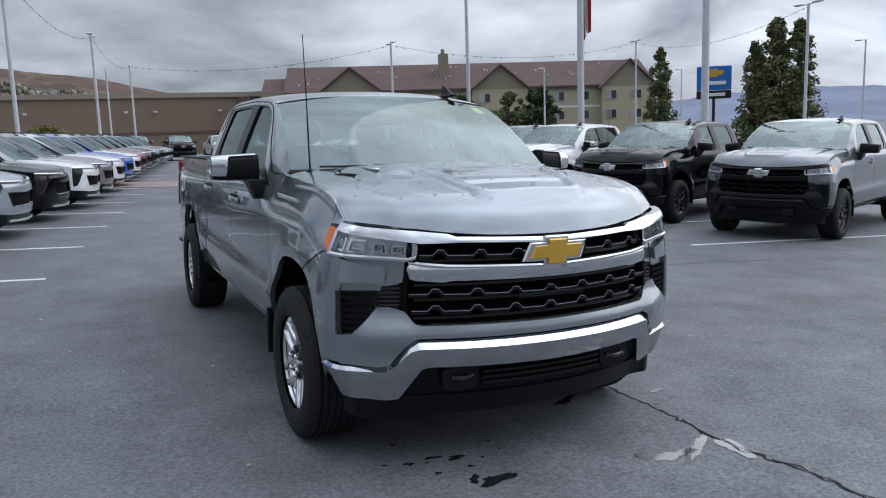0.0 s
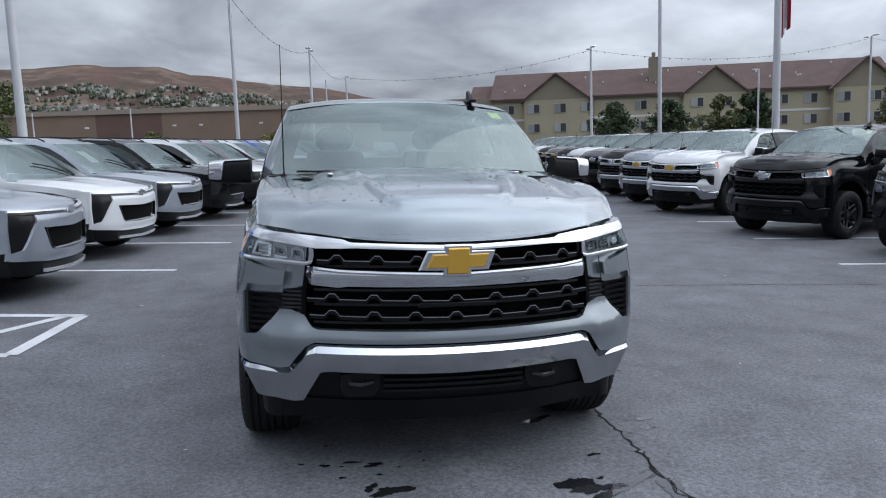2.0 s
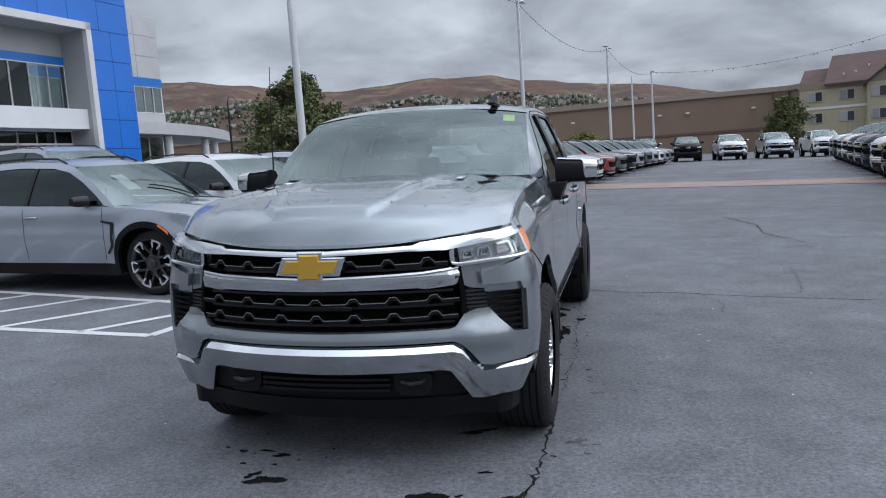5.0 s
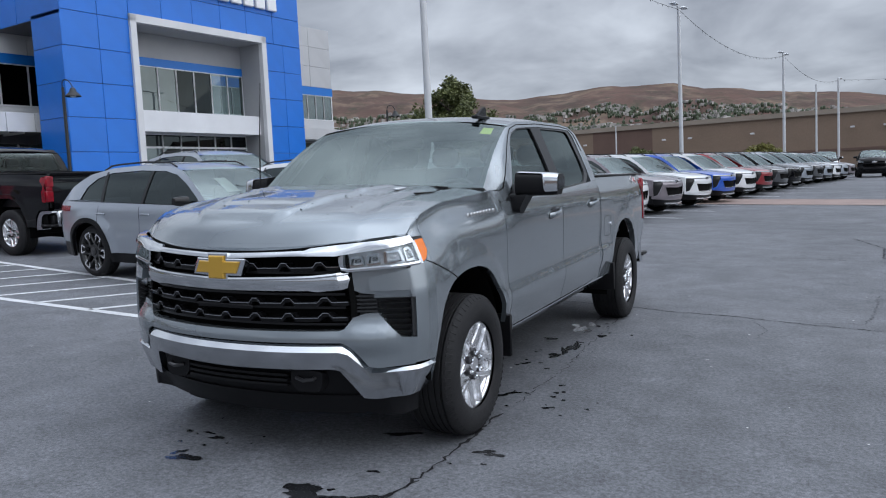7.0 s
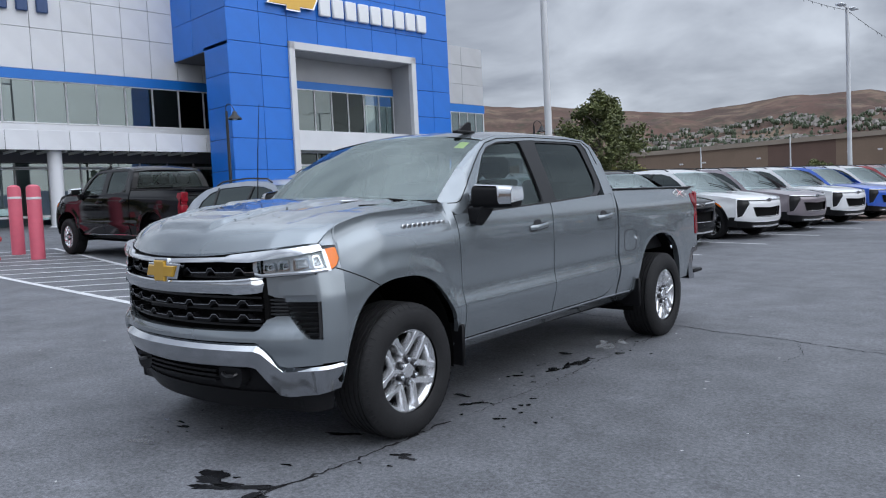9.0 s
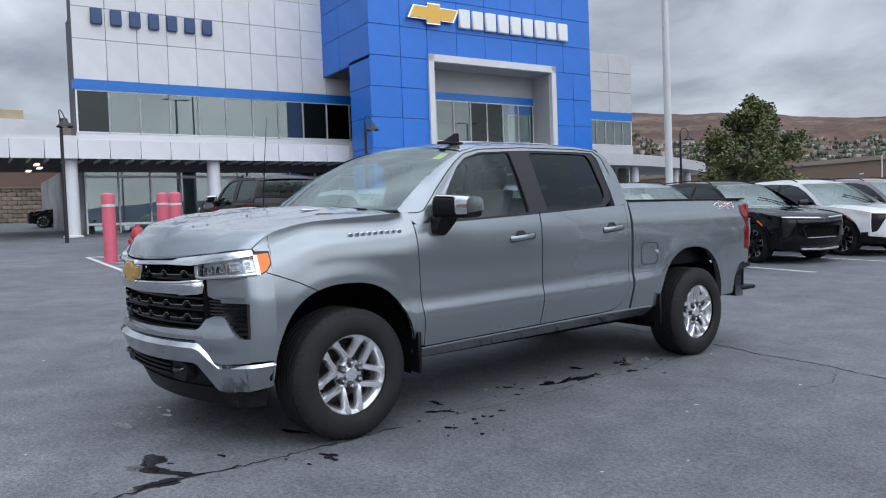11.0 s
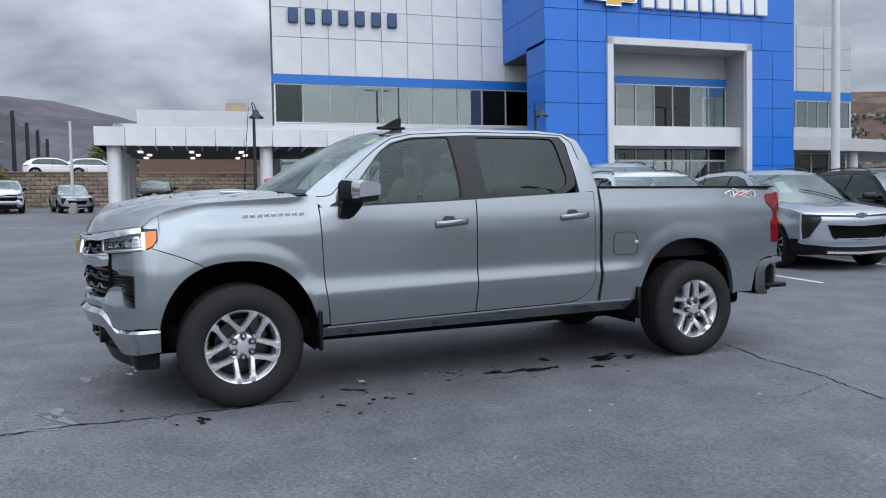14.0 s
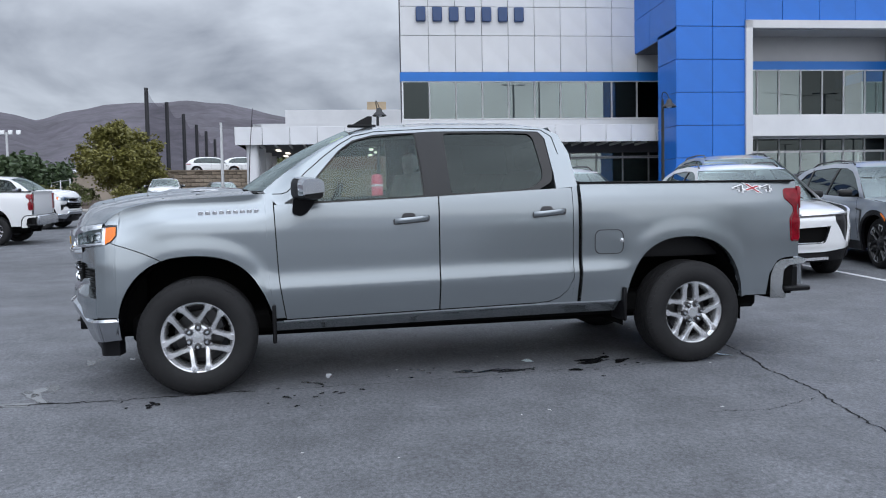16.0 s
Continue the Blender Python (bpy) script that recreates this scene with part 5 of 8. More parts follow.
def build_rim(n=5):
    """Ring, hub and spokes cast in one piece."""
    ring, hub = build_rim_ring(), build_hub()
    mb = ring
    n0 = len(ring.v)
    nh = len(hub.v)
    mb.add(hub.v, hub.f)
    for k in range(n):
        for sd in (-1, 1):
            o = build_spoke(k, sd, n)()
            base = len(mb.v)
            mb.add(o.v, o.f)
            for idx, lo, hi in ((33, 0, n0), (3, n0, n0 + nh)):
                a, b = Vector(o.v[idx]), Vector(o.v[idx + 1])
                c = min(range(lo, hi), key=lambda i: (Vector(mb.v[i]) - (a + b) / 2).length)
                mb.f.append((base + idx, base + idx + 1, c))
                mb.mi.append(0)
    return mb


def build_nut(k):
    a = 2 * math.pi * k / 6
    return lambda: MB().lathe([(0.013, 0.09), (0.013, 0.128), (0.009, 0.135), (0, 0.136)], 8, "x", (0, 0.068 * math.cos(a), 0.068 * math.sin(a)))


def build_socket(k):
    a = 2 * math.pi * k / 6
    return lambda: MB().lathe([(0.023, 0.085), (0.023, 0.114), (0.019, 0.117), (0, 0.117)], 14, "x", (0, 0.068 * math.cos(a), 0.068 * math.sin(a)))


def build_lug_nuts():
    mb = MB()
    for k in range(6):
        a = 2 * math.pi * k / 6
        mb.lathe([(0.016, 0.09), (0.016, 0.122), (0.011, 0.130), (0, 0.131)], 8, "x", (0, 0.068 * math.cos(a), 0.068 * math.sin(a)))
    return mb


def build_disc():
    mb = MB().lathe([(0.0, 0.0), (0.165, 0.0), (0.165, -0.025), (0, -0.025)], 32, "x")
    mb.box((0.0, 0.14, 0.04), (0.07, 0.09, 0.16), 0.012)
    return mb


def build_barrel():
    return MB().lathe([(0.236, 0.05), (0.220, 0.0), (0.215, -0.11), (0.0, -0.11)], 36, "x")


def wheels(parent, axle_y, rim_mat, nuts=GLOSS_BLACK, track=0.862, scale=1.0, split=False):
    res = []
    for x, y in ((track, 0), (-track, 0), (track, axle_y), (-track, axle_y)):
        turn = random.uniform(0, 50)
        if split and x > 0:
            turn = 28 if y == 0 else 66
        m = pose(x, y, HUB_Z * scale, turn, 0, 0 if x > 0 else 180) @ Matrix.Scale(scale, 4)
        w = kit(("rim", split), build_rim_ring if split else build_rim, "wheel", rim_mat, parent, m=m)
        if split:
            kit("hub", build_hub, "hub", rim_mat, w)
            for k in range(6):
                kit(("socket", k), build_socket(k), "nut_socket", LAMP_DARK, w)
                kit(("nut", k), build_nut(k), "lug_nut", CHROME, w)
                for sd in (-1, 1) if k < 5 else ():
                    kit(("spoke", k, sd), build_spoke(k, sd), "spoke", rim_mat, w)
        kit(("tyre",), build_tyre, "tyre", RUBBER, w)
        if not split:
            kit(("nuts",), build_lug_nuts, "lug_nut_ring", nuts, w)
        kit(("disc",), build_disc, "brake_disc", DARK_ALLOY if rim_mat is SATIN else LAMP_DARK, w)
        kit(("barrel",), build_barrel, "wheel_barrel", LAMP_DARK, w)
        res.append(w)
    return res


def build_low_tyre():
    w = 0.125
    prof = [(0.300, -w + 0.02), (0.312, -w), (0.345, -w - 0.006), (0.378, -w + 0.008), (0.397, -w + 0.03), (0.402, -w + 0.05)]
    g = []
    for a, b in ((-0.07, -0.045), (-0.035, -0.004), (0.004, 0.035), (0.045, 0.07)):
        g += [(0.395, a - 0.001), (0.402, a), (0.402, b), (0.395, b + 0.001)]
    return MB().lathe(prof + g + [(r, -h) for r, h in prof[::-1]], 52, "x")


def widen(build, k):
    """The same round part with a larger diameter."""
    def go():
        mb = build()
        mb.v = [(x, y * k, z * k) for x, y, z in mb.v]
        return mb
    return go


def low_wheels(parent, axle_y, rim_mat, accent, track, scale):
    """Large dark wheels with low tyres and bright spoke tips."""
    for x, y in ((track, 0), (-track, 0), (track, axle_y), (-track, axle_y)):
        m = pose(x, y, HUB_Z * scale, random.uniform(0, 50), 0, 0 if x > 0 else 180) @ Matrix.Scale(scale, 4)
        w = kit("low_rim", widen(lambda: build_rim(6), 1.27), "wheel", rim_mat, parent, m=m)
        kit("low_tyre", build_low_tyre, "tyre", RUBBER, w)
        kit("low_disc", widen(build_disc, 1.2), "brake_disc", LAMP_DARK, w)
        kit("low_barrel", widen(build_barrel, 1.27), "wheel_barrel", LAMP_DARK, w)
        for k in range(6):
            kit(("tip", k), build_spoke_tip(k), "spoke_tip", accent, w)


def build_spoke_tip(k):
    """A bright machined U at the outer end of a spoke pair."""
    def go():
        c0 = 2 * math.pi * k / 6 + math.pi / 6
        path = [(0.205, -0.15), (0.262, -0.215), (0.292, -0.20), (0.296, 0.0), (0.292, 0.20), (0.262, 0.215), (0.205, 0.15)]
        wd = [0.006, 0.016, 0.018, 0.010, 0.018, 0.016, 0.006]
        P = []
        pts = [Vector((0.1275, r * math.cos(c0 + a), r * math.sin(c0 + a))) for r, a in path]
        for i, p in enumerate(pts):
            d = (pts[min(i + 1, 6)] - pts[max(i - 1, 0)]).normalized()
            n = d.cross(Vector((1, 0, 0))) * wd[i]
            P += [p + n, p - n]
        return MB().add(P, [(2 * i, 2 * i + 2, 2 * i + 3, 2 * i + 1) for i in range(6)])
    return go


def build_liner(yc, hw, h):
    def go():
        mb = MB()
        angs = spread(4 if yc < 1 else -8, 188, 15)
        mb.grid(lambda a, x: (x, yc - (hw + 0.012) * math.cos(radians(a)), HUB_Z + (h + 0.012) * math.sin(radians(a))), angs, (0.42, 0.70, 0.93))
        mb.add([(0.42, yc - (hw + 0.012) * math.cos(radians(a)), HUB_Z + (h + 0.012) * math.sin(radians(a))) for a in angs], [tuple(range(len(angs)))])
        return mb
    return go


def build_mirror_shell():
    """Mirror housing on its arm, left side."""
    mb = MB()
    us = spread(0, 1, 9)
    sect = lambda u: (lerp(0.985, 1.235, u), lerp(0.155, 0.140, u) * (1 - 0.10 * u ** 8))

    def ring(u, a):
        x, h = sect(u)
        c, s = math.cos(a), math.sin(a)
        p = lambda v: math.copysign(abs(v) ** 0.55, v)
        dy, dz = 0.085 * (1 - 0.22 * u ** 3), h / 2
        return (x, 0.735 + 0.06 * u - 0.0 + p(c) * dy, 1.408 + p(s) * dz - 0.008 * u)

    mb.grid(ring, us, [2 * math.pi * k / 20 for k in range(20)], close=True)
    mb.add([ring(1, 2 * math.pi * k / 20) for k in range(20)], [tuple(range(20))])
    mb.add([ring(0, 2 * math.pi * k / 20) for k in range(20)], [tuple(range(19, -1, -1))])
    mb.prism(rounded([(0.655, 1.235), (0.715, 1.215), (0.755, 1.235), (0.80, 1.295), (0.815, 1.350), (0.665, 1.345)], 0.02, 3), lambda a, b, d: (lerp(0.945, 1.015, d) + 0.45 * max(0, b - 1.25) * d, a, b + 0.0), 0, 1)
    return mb


def build_mirror_cap():
    """Chrome cap over the upper front of the mirror."""
    mb = MB()

    def fn(u, a):
        x = lerp(1.0, 1.242, u)
        dy, dz = 0.090 * (1 - 0.20 * u ** 3), lerp(0.162, 0.147, u) / 2 * (1 - 0.08 * u ** 8)
        c, s = math.cos(a), math.sin(a)
        p = lambda v: math.copysign(abs(v) ** 0.55, v)
        return (x, 0.735 + 0.06 * u + p(c) * dy, 1.410 + p(s) * dz - 0.008 * u)

    top = lambda u: radians(lerp(128, 205, sstep(0.60, 0.70, u)))
    us = [0, 0.2, 0.4, 0.55, 0.60, 0.63, 0.67, 0.70, 0.8, 0.9, 1.0]
    mb.grid(lambda u, q: fn(u, lerp(radians(28), top(u), q)), us, spread(0, 1, 18))
    mb.add([(lambda p: (p[0] + 0.004, p[1], p[2]))(fn(1, radians(lerp(-6, 200, q / 23)))) for q in range(24)], [tuple(range(24))])
    return mb


def build_mirror_glass():
    return MB().box((1.105, 0.828, 1.405), (0.20, 0.012, 0.115), 0.004)


def build_handle(y0, z0):
    def go():
        mb = MB()
        us = spread(0, 1, 11)

        def ring(u, a):
            y = y0 - 0.125 + 0.25 * u
            z = z0 - 0.012 + 0.022 * u
            out = 0.045 * math.sin(math.pi * min(max((u - 0.02) / 0.96, 0), 1)) ** 0.45
            b = t_side(y, z)[0]
            return (b + out * 0.85 - 0.004 + 0.010 * math.cos(a), y, z + 0.019 * math.sin(a))

        mb.grid(ring, us, [2 * math.pi * k / 10 for k in range(10)], close=True)
        return mb
    return go


# flat dark patch on the skin that paints the shade in the grip's hollow
def build_handle_cup(y0, z0):
    def go():
        pts = rounded([(-0.066, -0.030), (0.066, -0.030), (0.040, 0.030), (-0.040, 0.030)], 0.02, 4)
        return fan_sheet(MB(), pts, lambda a, b: (lambda p: (p[0] + 0.003, p[1], p[2]))(t_side(y0 - 0.02 + a, z0 + 0.016 + b)), 3)
    return go


def build_handle_outline(y0, z0):
    """Thin dark outline sheet behind the handle's grip."""
    def go():
        pts = rounded([(-0.133, -0.026), (0.133, -0.026), (0.133, 0.022), (-0.133, 0.022)], 0.018, 4)
        return fan_sheet(MB(), pts, lambda a, b: (lambda p: (p[0] + 0.0045, p[1], p[2]))(t_side(y0 + a, z0 - 0.004 + 0.088 * a + b)), 3)
    return go


def build_fuel_door():
    pts = rounded([(2.912, 0.880), (2.912, 1.068), (3.150, 1.068), (3.150, 0.880)], 0.06, 5)
    mb = MB()
    band(mb, pts, grow(pts, -0.008), lambda a, b, d: (lambda p: (p[0] + 0.002, p[1], p[2]))(t_side(a, b)))
    return mb


def build_fuel_latch():
    return MB().lathe([(0, 0.006), (0.016, 0.004), (0.018, -0.01)], 12, "x", (t_side(3.135, 0.99)[0] + 0.006, 3.135, 0.985))


def build_badge_bar(y, z):
    """A plain raised bar on the fender."""
    return lambda: MB().box((t_side(y, z)[0] + 0.001, y, z), (0.008, 0.033, 0.026), 0.003)


def build_tail_lamp():
    pts = [(4.568, 1.350), (4.590, 1.364), (4.705, 1.368), (4.712, 1.275), (4.690, 1.225), (4.686, 1.165), (4.706, 1.125), (4.702, 0.945), (4.690, 0.930), (4.622, 0.935), (4.612, 1.125), (4.648, 1.170), (4.648, 1.215), (4.565, 1.285)]
    pts = dense(rounded(pts, 0.018, 3), 0.03)
    mb = MB()
    fn = lambda a, b: t_side(a, b)[0]
    n = len(pts)
    inner = [(4.665 + (a - 4.665) * 0.82, b + (0.006 if b < 1.0 else -0.006 if b > 1.3 else 0)) for a, b in pts]
    for (d0, p0), (d1, p1) in zip(((-0.03, pts), (0.004, pts), (0.008, inner)), ((0.004, pts), (0.008, inner))):
        mb.add([(fn(a, b) + d0, a, b) for a, b in p0] + [(fn(a, b) + d1, a, b) for a, b in p1], [(k, (k + 1) % n, n + (k + 1) % n, n + k) for k in range(n)])
    rows = spread(0.945, 1.357, 34)
    west, east = soft([(0.93, 4.632), (1.12, 4.625), (1.165, 4.652), (1.215, 4.652), (1.28, 4.580), (1.39, 4.578)], blur=0.012), soft([(0.93, 4.695), (1.125, 4.698), (1.165, 4.682), (1.225, 4.684), (1.275, 4.702), (1.39, 4.698)], blur=0.012)
    mb.grid(lambda q, z: (fn(lerp(west(z), east(z), q), z) + 0.0085, lerp(west(z), east(z), q), z), spread(0, 1, 5), rows)
    return mb


def build_tail_face():
    """The part of the tail light that looks backwards."""
    mb = MB().box((0.865, 4.715, 1.285), (0.15, 0.035, 0.19), 0.016)
    mb.box((0.875, 4.712, 1.165), (0.12, 0.03, 0.07), 0.012)
    return mb.box((0.870, 4.715, 1.04), (0.14, 0.035, 0.20), 0.016)


def build_rear_window():
    return MB().grid(lambda u, z: cab_back_point(u, z, 0.01, 0.006), spread(-0.86, 0.86, 7), spread(1.46, 1.79, 6))


def build_rear_bumper():
    """Chrome bar across the tail with hooked ends that leave room for the step."""
    hook = rounded([(4.440, 0.475), (4.452, 0.655), (4.495, 0.748), (4.555, 0.786), (4.775, 0.796), (4.80, 0.775), (4.795, 0.752), (4.625, 0.738), (4.575, 0.700), (4.552, 0.545), (4.585, 0.500), (4.585, 0.475)], 0.02, 3)
    mb = MB()
    for s in (1, -1):
        mb.prism(hook, lambda a, b, d: (s * (0.965 - 0.10 * max(0, a - 4.60) - 0.09 * (b - 0.475) - d), a, b), 0.0, 0.16)
    mb.box((0, 4.80, 0.66), (1.66, 0.10, 0.27), 0.03)
    return mb


def build_bumper_step():
    """Black corner step, one side."""
    mb = MB().box((0.80, 4.67, 0.63), (0.15, 0.20, 0.20), 0.02)
    mb.box((0.88, 4.70, 0.545), (0.17, 0.24, 0.04), 0.012)
    return mb


def build_tailgate():
    mb = MB()
    mb.grid(lambda x, z: (x, 4.705 + 0.012 * math.sin(math.pi * (z - 0.85) / 0.58) + (0.03 if z > 1.4 else 0), z), spread(-0.80, 0.80, 9), spread(0.80, 1.43, 12))
    mb.box((0, 4.68, 1.425), (1.62, 0.07, 0.02), 0.006)
    return mb


def build_bed_box():
    mb = MB()
    for s in (1, -1):
        mb.box((s * 0.868, 3.74, 1.427), (0.12, 1.87, 0.014), 0.005)
        mb.box((s * 0.83, 3.74, 1.14), (0.03, 1.86, 0.58), 0)
    mb.box((0, 3.74, 0.85), (1.66, 1.86, 0.03))
    mb.box((0, 2.83, 1.14), (1.66, 0.03, 0.60))
    mb.box((0, 4.66, 1.14), (1.60, 0.03, 0.56))
    return mb


def cab_back_point(u, z, inset=0.01, out=0.0):
    return (u * (t_side(2.7, z)[0] - inset), 2.785 + out - 0.098 * max(0, (z - 1.40) / 0.45) ** 1.6 - 0.06 * sstep(1.72, 1.86, z), z)


def build_cab_back():
    """Rear wall of the cab round its window."""
    mb = MB().grid(cab_back_point, spread(-1, 1, 9), spread(0.9, 1.47, 8))
    mb.grid(cab_back_point, spread(-1, 1, 9), spread(1.78, 1.86, 3))
    for a, b in ((-1, -0.84), (0.84, 1)):
        mb.grid(cab_back_point, (a, b), spread(1.47, 1.78, 6))
    return mb


def build_underbody():
    mb = MB()
    mb.box((0, 2.0, 0.46), (1.55, 4.9, 0.16), 0.03)
    for s in (1, -1):
        mb.box((s * 0.42, 2.0, 0.38), (0.10, 5.0, 0.16), 0.02)
        mb.box((s * 0.60, 0.05, 0.32), (0.5, 0.10, 0.07), 0.02)
    mb.tube([(-0.8, WHEELBASE, HUB_Z), (0.8, WHEELBASE, HUB_Z)], 0.05, 10)
    mb.lathe([(0.0, -0.16), (0.13, -0.08), (0.15, 0), (0.13, 0.08), (0, 0.16)], 14, "x", (0, WHEELBASE, HUB_Z))
    mb.tube([(-0.55, 2.2, 0.36), (-0.55, 3.2, 0.36), (-0.62, 4.3, 0.42)], 0.045, 8)
    mb.box((0, -0.50, 0.62), (1.30, 0.25, 0.5), 0.05)
    mb.box((0, 0.28, 1.30), (1.5, 0.62, 0.16), 0.03)
    return mb


def build_inner_shell():
    """Dark backing behind the panel gaps, one side."""
    def lo(y):
        for sp in (F_ARCH, R_ARCH):
            a = arch(y, sp[0], sp[1] + 0.05, sp[2] + 0.05)
            if a is not None:
                return max(a, 0.5)
        return 0.50

    hi = lambda y: 1.30 if y < 2.79 else 1.38
    return MB().grid(lambda y, q: (lambda z: (t_side(y, z)[0] - 0.035, y, z))(lerp(lo(y), hi(y), q)), cols(-0.44, 4.68, 0.07, arch_cols(R_ARCH) + arch_cols(F_ARCH)), spread(0, 1, 12))


def build_mud_flap(y, z0, z1):
    def go():
        return MB().box((0.885, y, (z0 + z1) / 2), (0.24, 0.028, z1 - z0), 0.008)
    return go


def build_cowl():
    mb = MB()
    mb.grid(lambda u, t: (u * lerp(0.88, 0.84, t), lerp(0.215, 0.33, t) + 0.19 * u * u, lerp(1.395, 1.402, t) - 0.01 * u * u), spread(-1, 1, 17), (0, 0.5, 1))
    return mb


def build_wiper(x0, x1):
    def go():
        mb = MB()
        p = [ws_point(lerp(x0, x1, t) / 0.80, -0.02 + 0.025 * t) for t in spread(0, 1, 7)]
        mb.tube([(a, b - 0.02, c + 0.012) for a, b, c in p], 0.007, 6)
        q = ws_point(x0 / 0.8, 0.0)
        mb.tube([(q[0], q[1] - 0.06, q[2] - 0.0), (q[0] - 0.04, q[1] - 0.05, q[2] + 0.004), (p[3][0], p[3][1] - 0.02, p[3][2] + 0.016)], 0.008, 6)
        return mb
    return go


def build_fin():
    """Shark-fin aerial on its foot, on the left of the roof."""
    zr = 1.872
    mb = MB().prism([(1.12, 0.008), (1.28, 0.008), (1.285, 0.080), (1.255, 0.082), (1.20, 0.055)], lambda a, b, d: (0.52 + d * (1 - 7.0 * b), a, zr + b), -0.016, 0.016)
    mb.box((0.52, 1.205, zr + 0.006), (0.055, 0.22, 0.022), 0.008)
    return mb


def build_mast():
    mb = MB()
    mb.lathe([(0.022, 0), (0.02, 0.02), (0.008, 0.03)], 10, "z", (-0.775, 0.32, 1.372))
    mb.tube([(-0.775, 0.32, 1.38), (-0.777, 0.345, 1.80), (-0.779, 0.375, 2.14)], [0.005, 0.0035, 0.0022], 6)
    return mb


def build_dash():
    mb = MB()
    mb.box((0, 0.62, 1.24), (1.60, 0.55, 0.26), 0.06)
    mb.box((0, 0.72, 1.36), (1.4, 0.30, 0.05), 0.02)
    mb.box((0, 1.15, 0.98), (0.34, 0.8, 0.2), 0.04)
    mb.tube([(0.40 + 0.19 * math.cos(a), 0.98 + 0.07 * math.sin(a), 1.26 + 0.18 * math.sin(a)) for a in (2 * math.pi * k / 20 for k in range(21))], 0.016, 8, caps=False)
    mb.box((0.40, 0.95, 1.25), (0.14, 0.05, 0.10), 0.02)
    mb.tube([(0.40, 0.95, 1.25), (0.40, 0.75, 1.18)], 0.03, 8)
    return mb


def build_seat():
    """A front seat at the origin of its own place."""
    mb = MB()
    mb.box((0, 0, 0.95), (0.52, 0.52, 0.16), 0.05)
    mb.grid(lambda u, v: (0.25 * math.copysign(abs(math.cos(u)) ** 0.6, math.cos(u)) * (1 - 0.16 * v ** 2), 0.26 + 0.20 * v + 0.085 * math.copysign(abs(math.sin(u)) ** 0.6, math.sin(u)), 1.0 + 0.52 * v), [2 * math.pi * k / 18 for k in range(19)], spread(0, 1, 8))
    mb.box((0, 0.46, 1.50), (0.42, 0.14, 0.06), 0.03)
    return mb


def build_headrest():
    mb = MB().box((0, 0.49, 1.625), (0.27, 0.11, 0.17), 0.045)
    for s in (-0.06, 0.06):
        mb.tube([(s, 0.48, 1.50), (s, 0.49, 1.60)], 0.008, 6)
    return mb


def build_sensor():
    mb = MB().box((0.0, 1.035, 1.768), (0.25, 0.12, 0.07), 0.025)
    mb.box((0.0, 1.06, 1.70), (0.26, 0.02, 0.07), 0.01)
    return mb


def build_tow(s):
    def go():
        y = t_front(0.4, 0.5) + 0.052
        return MB().prism(rounded([(0.325, 0.455), (0.355, 0.412), (0.47, 0.412), (0.495, 0.445), (0.495, 0.520), (0.325, 0.520)], 0.02), lambda a, b, d: (s * a, y + d + 0.09 * (a - 0.4), b), -0.012, 0.04)
    return go


def build_tow_hook(s):
    def go():
        y = t_front(0.4, 0.5) + 0.028
        return MB().tube([(s * 0.355, y + 0.06, 0.495), (s * 0.362, y, 0.482), (s * 0.41, y - 0.015, 0.476), (s * 0.455, y, 0.482), (s * 0.462, y + 0.06, 0.495)], 0.010, 8)
    return go


def build_slot(z):
    def go():
        return slab(MB(), lambda x, q, d: (x, t_front(x, q) + 0.042 + d, q), cols(-0.31, 0.31, 0.06), lambda x: z - 0.006, lambda x: z + 0.006, 2, 0.03)
    return go


def build_door_seam():
    """Dark seam of the doors along the pillar and under the roof."""
    rows = pillar_rows()
    pts = [t_side(0.524, 1.372)] + [pillar_point(r, 0.50) for r in rows[4:-8]]
    return MB().tube([(p[0] + 0.0005, p[1], p[2]) for p in pts], 0.0032, 5)


def mirrored(f):
    return lambda: f().mirror()


def both_sides(key, f, name, mat, parent, label="", angle=38):
    a = kit((key, "l"), f, name, mat, parent, label, angle)
    b = kit((key, "r"), mirrored(f), name, mat, parent, label, angle)
    return a, b


NOSE_IN = curve([(0.60, 1.055), (0.90, 1.050), (0.98, 1.028), (1.06, 1.0), (1.2, 1.0)])
NOSE_OUT = curve([(0.60, 1.040), (0.92, 1.038), (1.08, 1.022), (1.18, 1.012), (1.30, 1.0)])


def broaden(mb):
    """Spreads the nose sideways, more at bumper height than at the hood."""
    v = []
    for x, y, z in mb.v:
        w = 1 - sstep(-0.56, -0.20, y)
        if w > 0:
            x *= lerp(1.0, lerp(NOSE_IN(z), NOSE_OUT(z), sstep(0.62, 0.90, abs(x))), w)
        v.append((x, y, z))
    mb.v = v
    return mb


def nose_kit(key, build, *rest, **kw):
    return kit(key, lambda: broaden(build()), *rest, **kw)


def pair_of(key, f, name, mat, parent, label="", angle=38):
    """A part and its mirror image."""
    return nose_kit((key, "l"), f, name, mat, parent, label, angle), nose_kit((key, "r"), mirrored(f), name, mat, parent, label, angle)


